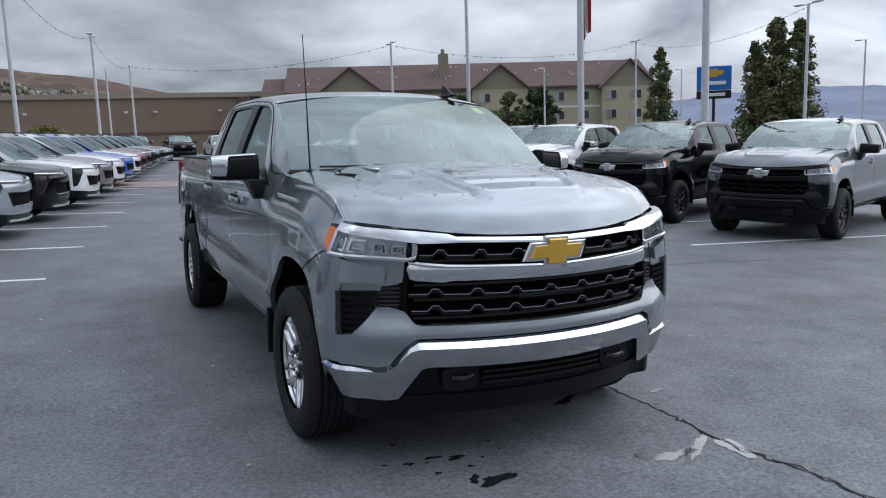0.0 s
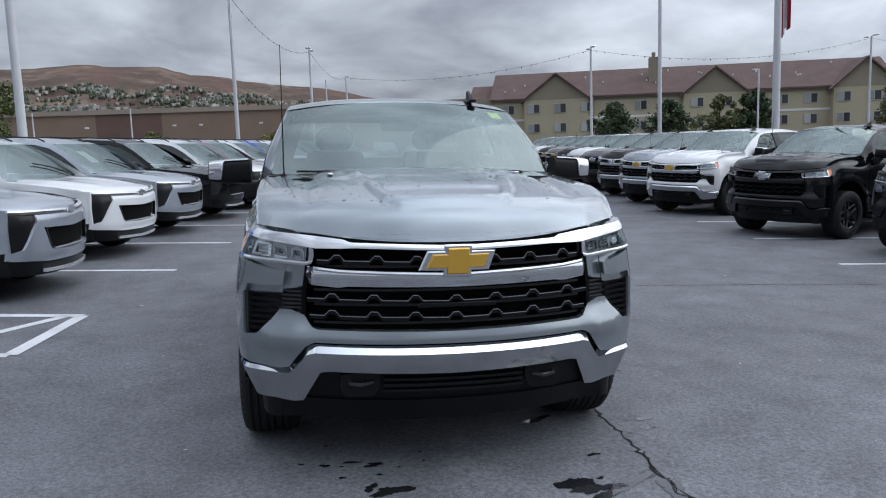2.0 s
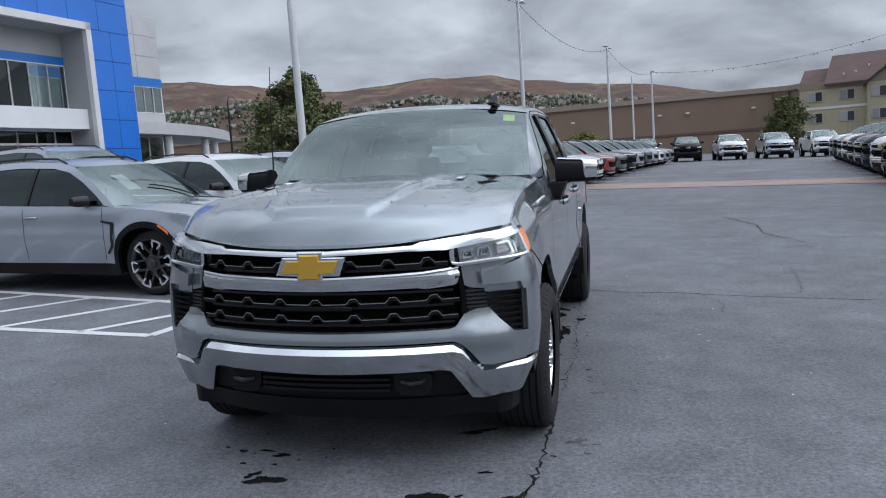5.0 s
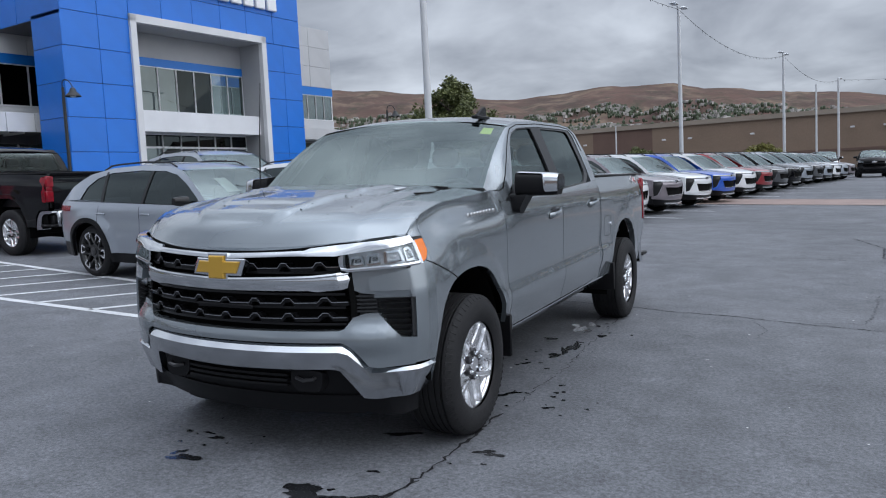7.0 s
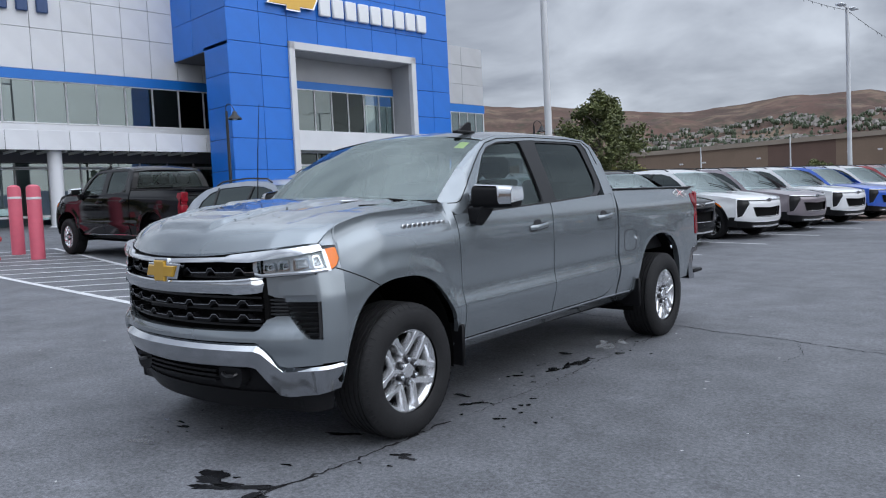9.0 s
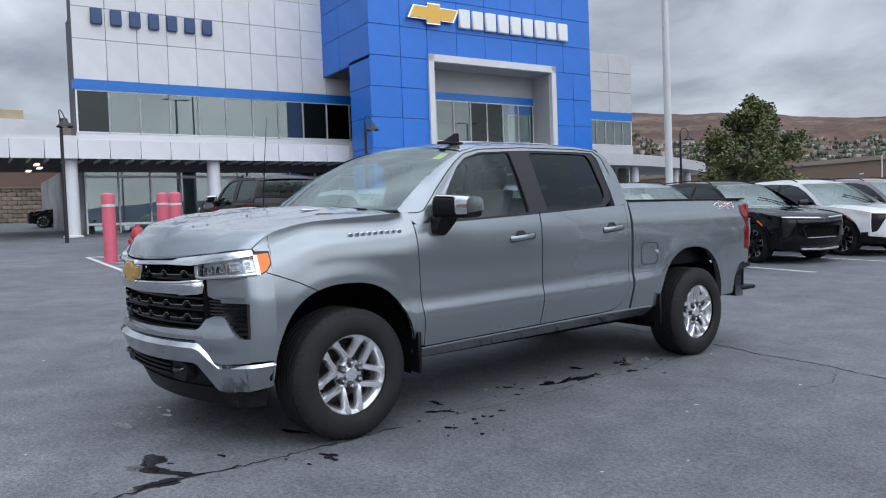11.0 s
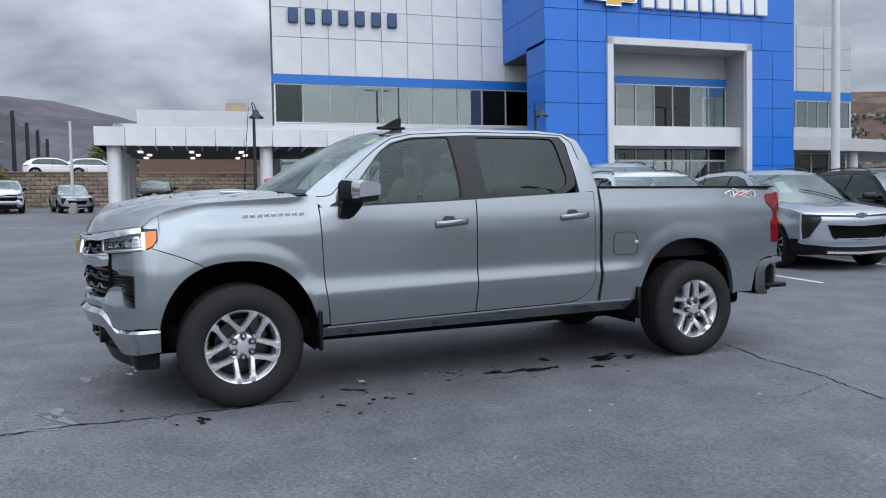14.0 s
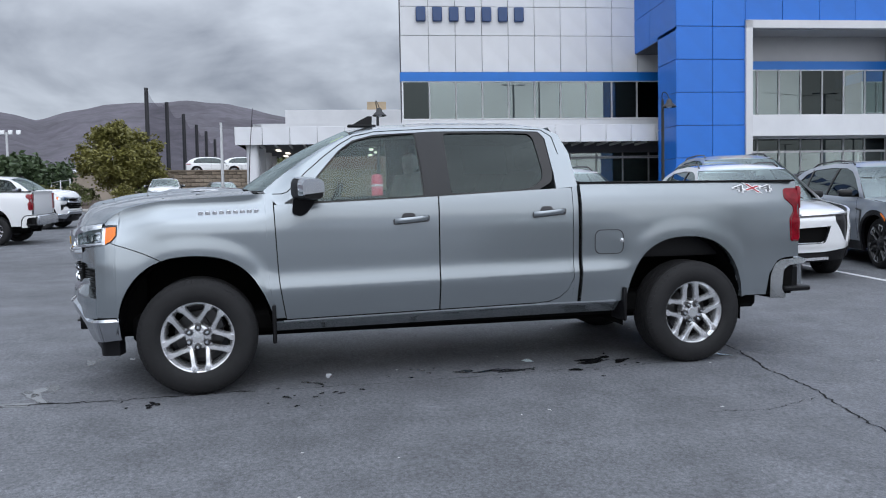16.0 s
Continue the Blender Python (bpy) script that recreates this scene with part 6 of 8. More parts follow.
def pickup(m, label, body_paint, rim=SATIN, chrome=CHROME, bumper=None, emblem=GOLD, full=True, group="", lamps=True, flaps=True):
    t = thing("pickup_truck", m, label, "pickup truck", group)
    pair_of("fender", build_fender, "front_fender", body_paint, t)
    fd = pair_of("fdoor", build_front_door, "front_door", body_paint, t)
    rd = pair_of("rdoor", build_rear_door, "rear_door", body_paint, t)
    pair_of("corner", build_corner, "cab_corner", body_paint, t)
    pair_of("bed", build_bed_side, "bed_side", body_paint, t)
    pair_of("rocker", build_rocker, "rocker_panel", body_paint, t)
    pair_of("rstrip", build_rocker_strip, "rocker_strip", chrome, t)
    pair_of("pillar", build_pillar, "roof_pillar", body_paint, t)
    pair_of("bpillar", build_b_pillar, "centre_pillar", PILLAR_BLACK, t)
    pair_of("glassf", lambda: build_glass(GLASS_F), "side_window", CAB_GLASS, t)
    pair_of("glassr", lambda: build_glass(GLASS_R), "side_window", PRIVACY, t)
    pair_of("trimf", lambda: build_glass_trim(GLASS_F), "window_trim", GLOSS_BLACK, t)
    pair_of("trimr", lambda: build_glass_trim(GLASS_R, GLASS_R_OUT), "window_trim", GLOSS_BLACK, t)
    pair_of("sail", build_sail, "mirror_sail", PILLAR_BLACK, t)
    nose_kit("roof", build_roof, "roof", body_paint, t)
    ws = nose_kit("ws", build_windshield, "windshield", WINDSHIELD, t)
    ws.visible_shadow = False
    nose_kit("wsb", build_ws_border, "windshield_seal", GLOSS_BLACK, t)
    nose_kit("hood", build_hood, "hood", body_paint, t)
    bp = bumper or (BUMPER_CHROME if chrome is CHROME else chrome)
    nose_kit("bumper", build_bumper, "front_bumper", bp, t)
    nose_kit("lip", build_bumper_lip, "bumper_lip", CHROME if bp is BUMPER_CHROME else bp, t)
    nose_kit("lblack", build_lower_black, "lower_grille", PLASTIC, t)
    nose_kit("dam", build_air_dam, "air_dam", PLASTIC, t)
    nose_kit("valance", build_valance, "front_valance", body_paint if bumper is None else bumper, t)
    pair_of("cheek", build_cheek, "lamp_bracket", body_paint, t, angle=18)
    pair_of("curtain", build_curtain, "air_intake", LIT_SLATS, t)
    nose_kit("topbar", build_top_bar, "grille_top_bar", chrome, t)
    nose_kit("midbar", build_mid_bar, "grille_middle_bar", chrome, t)
    nose_kit("midedge", build_mid_edge, "grille_bar_edge", chrome, t)
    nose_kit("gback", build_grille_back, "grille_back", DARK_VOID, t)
    for k in range(3):
        b = nose_kit(("bar", k), build_bar(k), "grille_bar", PLASTIC, t, angle=20)
        nose_kit(("barlip", k), build_bar_lip(k), "bar_lip", BUMPER_CHROME if chrome is CHROME else PLASTIC, b, angle=20)
    for z in (1.012, 0.905, 0.838, 0.755) if full else ():
        nose_kit(("rib", z), build_rib(z), "grille_rib", GLOSS_BLACK, t)
    em = nose_kit("emblem1", build_emblem(EMBLEM, 0.0, 0.034), "emblem_frame", CHROME, t, angle=0)
    nose_kit("emblem2", build_emblem(EMBLEM_FACE, 0.03, 0.046), "emblem_face", emblem, em, angle=0)
    for nm, fl in (("l", lambda f: f), ("r", mirrored)):
        lamp = nose_kit(("hl", nm), fl(build_headlamp_body), "headlight", LAMP_SILVER, t)
        for k, (a, w, h) in enumerate(LAMP_UNITS if full else LAMP_UNITS[1:3]):
            nose_kit(("hlu", nm, a), fl(lamp_unit(a, w, h)), "reflector", CHROME, lamp)
            if full:
                nose_kit(("hle", nm, a), fl(lamp_eye(a, w, h)), "projector", LAMP_MIRROR if k < 2 else LAMP_SILVER, lamp)
        nose_kit(("hlb", nm), fl(build_lamp_bar), "light_strip", CHROME, lamp)
        nose_kit(("hlr", nm), fl(build_amber_rim), "marker_rim", GLOSS_BLACK, lamp)
        nose_kit(("hls", nm), fl(build_marker_strip), "marker_strip", LAMP_SILVER, lamp)
        nose_kit(("cut", nm), fl(build_fascia_cut), "fascia_seam", DARK_VOID, t) if full else None
        nose_kit(("seam", nm), fl(build_door_seam), "door_seam", DARK_VOID, t) if full else None
        ln = nose_kit(("hll", nm), fl(build_headlamp_lens), "lens", CLEAR_LENS, lamp)
        ln.visible_shadow = False
        nose_kit(("hla", nm), fl(build_amber), "side_marker", AMBER, lamp, "amber side marker")
        mir = nose_kit(("mir", nm), fl(build_mirror_shell), "mirror", PLASTIC, t)
        nose_kit(("mirc", nm), fl(build_mirror_cap), "mirror_cap", chrome, mir)
        nose_kit(("mirg", nm), fl(build_mirror_glass), "mirror_glass", CHROME, mir)
        i = 0 if nm == "l" else 1
        nose_kit(("hcf", nm), fl(build_handle_cup(1.50, 1.178)), "handle_recess", LAMP_DARK, fd[i])
        nose_kit(("hcr", nm), fl(build_handle_cup(2.55, 1.208)), "handle_recess", LAMP_DARK, rd[i])
        nose_kit(("hsf", nm), fl(build_handle_outline(1.50, 1.178)), "handle_seal", LAMP_DARK, fd[i])
        nose_kit(("hsr", nm), fl(build_handle_outline(2.55, 1.208)), "handle_seal", LAMP_DARK, rd[i])
        nose_kit(("hf", nm), fl(build_handle(1.50, 1.178)), "door_handle", body_paint, fd[i])
        nose_kit(("hr", nm), fl(build_handle(2.55, 1.208)), "door_handle", body_paint, rd[i])
        tl = nose_kit(("tail", nm), fl(build_tail_lamp), "tail_light", RED_LENS, t)
        nose_kit(("tailf", nm), fl(build_tail_face), "rear_lens", RED_LENS, tl)
        for k in range(9 if full else 0):
            nose_kit(("badge", nm, k), fl(build_badge_bar(0.043 + 0.0461 * k, 1.246 + 0.012 * k / 9)), "badge_bar", BADGE, t)
        if flaps:
            nose_kit(("mf", nm), fl(build_mud_flap(0.515, 0.33, 0.60)), "mud_flap", PLASTIC, t)
            nose_kit(("mr", nm), fl(build_mud_flap(3.155, 0.36, 0.62)), "mud_flap", PLASTIC, t)
        if full:
            nose_kit(("fuel", nm), fl(build_fuel_door), "fuel_door", LAMP_DARK, t) if nm == "l" else None
            nose_kit(("fuell", nm), fl(build_fuel_latch), "fuel_door_latch", SATIN, t) if nm == "l" else None
            nose_kit(("hoodb", nm), fl(lambda: MB().box((0.52, 0.04, 1.405), (0.03, 0.20, 0.012), 0.004)), "hood_badge", BADGE, t)
        nose_kit(("tow", nm), fl(build_tow(1)), "tow_hook_pocket", PLASTIC, t)
        nose_kit(("towh", nm), fl(build_tow_hook(1)), "tow_hook", DARK_ALLOY, t)
    for z in (0.440, 0.466, 0.492):
        nose_kit(("slot", z), build_slot(z), "lower_slot", PLASTIC, t)
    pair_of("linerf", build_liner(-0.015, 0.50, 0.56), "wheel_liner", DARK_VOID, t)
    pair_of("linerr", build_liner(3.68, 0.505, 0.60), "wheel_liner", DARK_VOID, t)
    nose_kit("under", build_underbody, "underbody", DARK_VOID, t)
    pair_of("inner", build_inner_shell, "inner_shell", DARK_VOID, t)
    nose_kit("cabback", build_cab_back, "cab_back", body_paint, t)
    nose_kit("rearglass", build_rear_window, "rear_window", REAR_GLASS, t)
    nose_kit("gate", build_tailgate, "tailgate", body_paint, t)
    nose_kit("bedbox", build_bed_box, "bed_liner", PLASTIC, t)
    nose_kit("rbump", build_rear_bumper, "rear_bumper", bp, t)
    pair_of("rstep", build_bumper_step, "bumper_step", PLASTIC, t)
    nose_kit("cowl", build_cowl, "cowl", PLASTIC, t)
    nose_kit("wiperl", build_wiper(0.62, 0.02), "wiper", PLASTIC, t)
    nose_kit("wiperr", build_wiper(-0.10, -0.66), "wiper", PLASTIC, t)
    nose_kit("fin", build_fin, "roof_aerial", PLASTIC, t, angle=20)
    nose_kit("mast", build_mast, "mast_aerial", PLASTIC, t)
    nose_kit("dash", build_dash, "dashboard", DASH, t)
    nose_kit("sensor", build_sensor, "mirror_sensor", DASH, t)
    for x, y in ((0.42, 1.25), (-0.42, 1.25), (0.42, 2.05), (-0.42, 2.05)):
        s = nose_kit("seat", build_seat, "seat", SEAT, t, m=pose(x, y, 0))
        nose_kit("headrest", build_headrest, "headrest", SEAT, s)
    if full:
        nose_kit("sheet", lambda: MB().grid(lambda y, z: t_side(y, z, 0.045), spread(1.92, 2.26, 4), spread(1.50, 1.72, 4)), "window_sheet", PAPER, t, "price sheet behind the rear side window")
    st = nose_kit("stick", lambda: MB().grid(lambda u, v: (lambda p: (p[0], p[1] + 0.008, p[2] - 0.006))(ws_point(u, v)), (0.80, 0.90), (0.78, 0.91)), "window_sticker", STICKER, t, "yellow-green square sticker")
    wheels(t, WHEELBASE, rim, split=full)
    return t


hero = pickup(pose(-0.050, 0, 0.035, 0, 1.6, 0), "metallic grey crew-cab pickup with chrome bumper and gold emblem", GREY_PAINT)


def glyph(ch, size, swell=0.0):
    """A character as a mesh, in the built-in font."""
    c = bpy.data.curves.new("glyph", "FONT")
    c.body, c.size, c.extrude, c.align_x, c.offset = ch, size, 0.001, "CENTER", swell
    o = bpy.data.objects.new("glyph", c)
    me = bpy.data.meshes.new_from_object(o)
    bpy.data.objects.remove(o)
    return me


for y, ch, mat in ((4.175, "4", DARK_PAINT), (4.300, "X", FLAG_RED), (4.425, "4", DARK_PAINT)):
    x, lean, bow = t_side(y, 1.345)[0], (t_side(y, 1.395)[0] - t_side(y, 1.345)[0]) / 0.05, (t_side(y + 0.05, 1.37)[0] - t_side(y - 0.05, 1.37)[0]) / 0.1
    for swell, colour, out, label in ((0.0045, SIGN_WHITE, 0.005, "white outline of the 4X4 decal"), (0.0, mat, 0.0075, "")):
        me = glyph(ch, 0.068, swell)
        me.materials.append(colour)
        o = part("decal_character" if out > 0.006 else "decal_outline", me, None, hero, label)
        o.matrix_basis = Matrix(((3.0 * bow, lean, 1, x + out), (3.0, 0.6, 0, y - 0.02), (-0.06, 1, 0, 1.343), (0, 0, 0, 1)))
part("front_plate_bar", MB().box((0, t_front(0, 0.85) + 0.01, 0.842), (0.36, 0.012, 0.022), 0.004), PLASTIC, hero)

# rain left on the hood and roof
rnd = random.Random(5)
mb = MB()
for k in range(420):
    u, v = rnd.uniform(-0.93, 0.93), rnd.uniform(0.12, 0.98)
    p = hood_point(u, v)
    r = rnd.uniform(0.0025, 0.0075)
    e = rnd.uniform(0.8, 1.7)
    mb.add([(p[0] + r * math.cos(a), p[1] + r * e * math.sin(a), p[2] - 0.001) for a in (2 * math.pi * q / 7 for q in range(7))] + [(p[0], p[1], p[2] + r * 0.45)], [(q, (q + 1) % 7, 7) for q in range(7)])
tagged(part("rain_beading", mb, WATER, hero, "rain drops beaded on the hood"), kind="stuff")
# ---------------------------------------------------------------- crossover
S_WB, S_SCALE = 3.05, 0.95
S_SIDE = soft([(0.15, 0.86), (0.30, 0.905), (0.42, 0.925), (0.60, 0.955), (0.72, 0.968), (0.84, 0.955), (0.94, 0.962), (1.02, 0.955), (1.09, 0.925), (1.30, 0.825), (1.50, 0.715), (1.66, 0.60)], blur=0.018)
SF_ARCH, SR_ARCH = (0.0, 0.43, 0.455), (S_WB, 0.43, 0.455)


def s_side(y, z, d=0.0):
    x = S_SIDE(z)
    for yc, hw, h in (SF_ARCH, SR_ARCH):
        q = ((abs(y - yc) / hw) ** 2.2 + (max(z - 0.36, 0) / h) ** 2.2) ** (1 / 2.2)
        x += 0.035 * (1 - sstep(1.05, 1.5, q))
    if y < -0.25:
        x -= 0.11 * ((-0.25 - y) / 0.4) ** 2
    if y > 3.3:
        x -= 0.10 * ((y - 3.3) / 0.55) ** 2
    return (x - d, y, z)


def s_arch(y, spec, grow_by=0.0):
    yc, hw, h = spec
    q = abs(y - yc) / (hw + grow_by)
    return None if q >= 1 else 0.36 + (h + grow_by) * (1 - q ** 2.2) ** (1 / 2.2)


def s_front(x, z):
    a = abs(x)
    return -0.90 + 0.15 * (a / 0.72) ** 2.2 + 0.14 * (max(0, a - 0.68) / 0.2) ** 2.2 + 0.10 * sstep(0.80, 1.05, z)


S_BELT = curve([(-0.62, 0.925), (-0.3, 0.985), (0.35, 1.045), (0.62, 1.065), (2.6, 1.105), (3.9, 1.13)])


def s_lo(y, g=0.06):
    for spec in (SF_ARCH, SR_ARCH):
        a = s_arch(y, spec, g)
        if a is not None:
            return max(a, 0.36)
    return 0.37 if -0.3 < y < S_WB + 0.3 else 0.50


def s_arch_cols(g=0.0):
    return [yc + (hw + g) * math.sin(radians(k)) for yc, hw, h in (SF_ARCH, SR_ARCH) for k in (-90, -88, -83, -75, 75, 83, 88, 90)]


def suv_side():
    return slab(MB(), s_side, cols(-0.64, 3.86, 0.07, s_arch_cols(0.06)), s_lo, S_BELT, 18, 0.03)


def suv_cladding():
    mb = MB()
    lo = lambda y: max(a for a in [s_arch(y, SF_ARCH) or 0, s_arch(y, SR_ARCH) or 0, 0.24 if -0.3 < y < 3.3 else 0.30])
    return slab(mb, lambda y, z, d: (lambda p: (p[0] + 0.006 - d, p[1], p[2]))(s_side(y, z)), cols(-0.62, 3.84, 0.07, s_arch_cols() + s_arch_cols(0.06)), lo, lambda y: max(s_lo(y), lo(y) + 0.01) + 0.012, 4, 0.05)


S_OUT = [(0.42, 1.05), (0.62, 1.19), (0.92, 1.385), (1.22, 1.545), (1.50, 1.605), (2.10, 1.630), (2.80, 1.600), (3.25, 1.515), (3.62, 1.34), (3.85, 1.12)]
S_IN = [(0.60, 1.075), (0.74, 1.185), (1.00, 1.350), (1.27, 1.480), (1.54, 1.535), (2.10, 1.556), (2.75, 1.530), (3.05, 1.455), (3.22, 1.33), (3.30, 1.15)]


def two_line_band(o, i, fn, n=5, rows=5):
    O, I = [], []
    for k in range(len(o) - 1):
        for t in spread(0, 1, n + 1)[:-1]:
            O.append((lerp(o[k][0], o[k + 1][0], t), lerp(o[k][1], o[k + 1][1], t)))
            I.append((lerp(i[k][0], i[k + 1][0], t), lerp(i[k][1], i[k + 1][1], t)))
    O.append(o[-1]), I.append(i[-1])
    return MB().grid(lambda k, t: fn(lerp(O[k][0], I[k][0], t), lerp(O[k][1], I[k][1], t)), range(len(O)), spread(0, 1, rows))


def suv_pillar():
    return two_line_band(S_OUT, S_IN, s_side)


def suv_glass():
    poly = dense(S_IN + [(2.6, 1.112)], 0.1)
    return fan_sheet(MB(), poly[::-1], lambda a, b: s_side(a, b, 0.012))


def suv_divider(y, lean, w=0.05):
    return lambda: slab(MB(), lambda a, z, d: s_side(a + lean * (z - 1.1), z, d - 0.002), cols(y, y + w, w / 2), lambda a: S_BELT(a) + 0.005, lambda a: 1.545, 8, 0.02)


def suv_roof():
    f = curve(S_OUT)
    return MB().grid(lambda y, u: (u * s_side(y, f(y))[0], y, f(y) + 0.035 * (1 - abs(u) ** 2.5) * sstep(1.2, 1.7, y)), cols(1.22, 3.25, 0.1), [math.sin(radians(a)) for a in range(-90, 91, 15)])


def suv_ws_pt(u, v):
    return (u * lerp(0.86, 0.70, v), lerp(0.40 + 0.16 * u * u, 1.22 + 0.02 * u * u, v), lerp(1.055, 1.572 - 0.03 * u * u, v) + 0.035 * math.sin(math.pi * v))


def suv_ws():
    return MB().grid(suv_ws_pt, spread(-1, 1, 13), spread(0, 1, 7))


def suv_rear():
    f = curve(S_OUT)
    return MB().grid(lambda y, u: (u * (s_side(min(y, 3.84), f(min(y, 3.85)))[0] - 0.01), y, f(y) + 0.01 * (1 - u * u)), cols(3.25, 3.85, 0.1), spread(-1, 1, 9))


def suv_tail():
    return MB().grid(lambda u, z: (u * (s_side(3.84, z)[0]), 3.86 + 0.08 * (1 - u * u) - 0.10 * sstep(0.5, 0.3, z), z), spread(-1, 1, 9), spread(0.30, 1.13, 10))


def suv_hood():
    def fn(u, v):
        y0 = s_front(u * 0.80, 0.95) + 0.02
        y1 = 0.42 + 0.16 * u * u
        w = (y1 - y0) * v
        y = y0 + w
        xe = float(np.interp(y, [-0.8, -0.6, -0.2, 0.5], [0.80, 0.815, 0.855, 0.90]))
        c = float(np.interp(w, [0, 0.03, 0.10, 0.3, 0.8, 1.35], [0.885, 0.925, 0.955, 0.995, 1.045, 1.068]))
        e = float(np.interp(w, [0, 0.03, 0.12, 0.3, 0.8, 1.2], [0.905, 0.930, 0.95, 0.975, 1.030, 1.055]))
        a = abs(u)
        return (u * xe, y, lerp(c, e, a ** 2.5) + 0.018 * math.exp(-((a - 0.55) / 0.16) ** 2) * sstep(0.05, 0.4, v))

    mb = MB().grid(fn, [math.sin(radians(a)) for a in range(-90, 91, 6)], [0, 0.015, 0.03, 0.05, 0.08] + spread(0.12, 1, 14))
    mb.grid(lambda u, d: (lambda p: (p[0], p[1] + d * 0.3, p[2] - d))(fn(u, 0)), [math.sin(radians(a)) for a in range(-90, 91, 6)], (0, 0.03))
    return mb


def s_nose(mb, x0, x1, lo, hi, off, depth=0.05, nv=5, step=0.05, extra=()):
    fn = lambda x, z, d: (x, s_front(x, z) - off(abs(x), z) + d, z)
    return slab(mb, fn, cols(x0, x1, step, list(extra) + [-e for e in extra]), lambda x: lo(abs(x)), lambda x: hi(abs(x)), nv, depth)


def suv_bumper():
    """Painted nose with the two fangs round the grille."""
    lo = curve([(0, 0.375), (0.45, 0.385), (0.58, 0.40), (0.80, 0.425), (0.86, 0.44)])
    hi = curve([(0, 0.485), (0.36, 0.495), (0.45, 0.54), (0.525, 0.73), (0.56, 0.80), (0.60, 0.79), (0.66, 0.70), (0.75, 0.53), (0.86, 0.49)])
    mb = s_nose(MB(), -0.86, 0.86, lo, hi, lambda a, z: 0.02 * sstep(0.40, 0.48, z), 0.05, 8, 0.04, (0.36, 0.45, 0.525, 0.56, 0.60, 0.66, 0.75))
    s_nose(mb, -0.60, 0.60, lambda a: 0.705 + 0.05 * a, lambda a: 0.862 + 0.02 * a, lambda a, z: 0.015 * (1 - sstep(0.83, 0.87, z)), 0.05, 5, 0.06)
    return mb


def suv_corner():
    mb = MB()
    for z0, z1 in ((0.44, 0.93),):
        mb.grid(lambda t, q: (lambda a, b: (lerp(a[0], b[0], t) + 0.015 * math.sin(math.pi * t), lerp(a[1], b[1], t), q))((0.86, s_front(0.86, q), q), s_side(-0.64, q)), spread(0, 1, 5), spread(z0, z1, 9))
    return mb


def suv_grille():
    lo = curve([(0, 0.48), (0.38, 0.49), (0.47, 0.54), (0.56, 0.72)])
    return s_nose(MB(), -0.54, 0.54, lo, lambda a: 0.720 + 0.05 * a, lambda a, z: -0.03, 0.03, 5, 0.05, (0.42, 0.54))


def suv_grille_ring():
    mb = MB()
    o = rounded([(-0.50, 0.722), (0.50, 0.722), (0.42, 0.505), (-0.42, 0.505)], 0.05)
    band(mb, grow(o, 0.022), o, lambda a, b, d: (a, s_front(a, b) - 0.025 + d, b), 0.04)
    return mb


def suv_grille_lip():
    return s_nose(MB(), -0.43, 0.43, lambda a: 0.497, lambda a: 0.515, const(0.012), 0.03, 2, 0.08)


def suv_strip():
    """Dark slot under the hood's edge that joins the headlights."""
    return s_nose(MB(), -0.86, 0.86, lambda a: 0.852 + 0.03 * a, lambda a: 0.873 + 0.035 * a, const(0.017), 0.03, 2, 0.06)


def suv_lower():
    return s_nose(MB(), -0.84, 0.84, lambda a: 0.235 + 0.04 * (a / 0.8) ** 2, lambda a: 0.385 + 0.04 * (a / 0.8) ** 2, lambda a, z: lerp(-0.08, -0.01, (z - 0.235) / 0.15), 0.08, 4, 0.07)


def suv_skid():
    return s_nose(MB(), -0.50, 0.50, lambda a: 0.262 + 0.03 * a, lambda a: 0.30 + 0.03 * a, const(0.0), 0.04, 3, 0.1)


def suv_lamp():
    lo = curve([(0.54, 0.85), (0.60, 0.785), (0.66, 0.69), (0.75, 0.52), (0.86, 0.485)])
    return s_nose(MB(), 0.54, 0.86, lo, lambda a: 0.885 + 0.05 * (a - 0.6), lambda a, z: -0.006, 0.04, 6, 0.03, (0.60, 0.66, 0.75))


def suv_light_bar():
    return s_nose(MB(), -0.84, 0.84, lambda a: 0.872 + 0.035 * a, lambda a: 0.890 + 0.035 * a, const(0.02), 0.03, 2, 0.06)


def suv_badge():
    return MB().prism([(a * 0.62, b * 0.55) for a, b in EMBLEM], lambda a, b, d: (a, s_front(0, 0.88) - d, 0.875 + b), 0.02, 0.04)


def suv_mirror():
    mb = MB()
    p = lambda v: math.copysign(abs(v) ** 0.6, v)
    mb.grid(lambda u, a: (lerp(0.95, 1.13, u), 0.86 + 0.03 * u + 0.07 * (1 - 0.5 * u * u) * p(math.cos(a)), 1.135 + 0.065 * (1 - 0.3 * u ** 4) * p(math.sin(a))), spread(0, 1, 6), [2 * math.pi * k / 14 for k in range(14)], close=True)
    mb.add([(1.13, 0.89 + 0.035 * p(math.cos(a)), 1.135 + 0.045 * p(math.sin(a))) for a in (2 * math.pi * k / 14 for k in range(14))], [tuple(range(14))])
    mb.box((0.93, 0.86, 1.09), (0.10, 0.06, 0.03), 0.01)
    return mb


def suv_handle(y):
    return lambda: MB().box((s_side(y, 0.945)[0] + 0.012, y, 0.945), (0.018, 0.20, 0.028), 0.007)


def suv_seam(y):
    def go():
        return MB().grid(lambda z, t: (lambda p: (p[0] + 0.0015, p[1] + t, p[2]))(s_side(y + 0.10 * max(0, 0.62 - z) * (y < 1), z)), spread(0.42, 1.05, 14), (-0.004, 0.004))
    return go


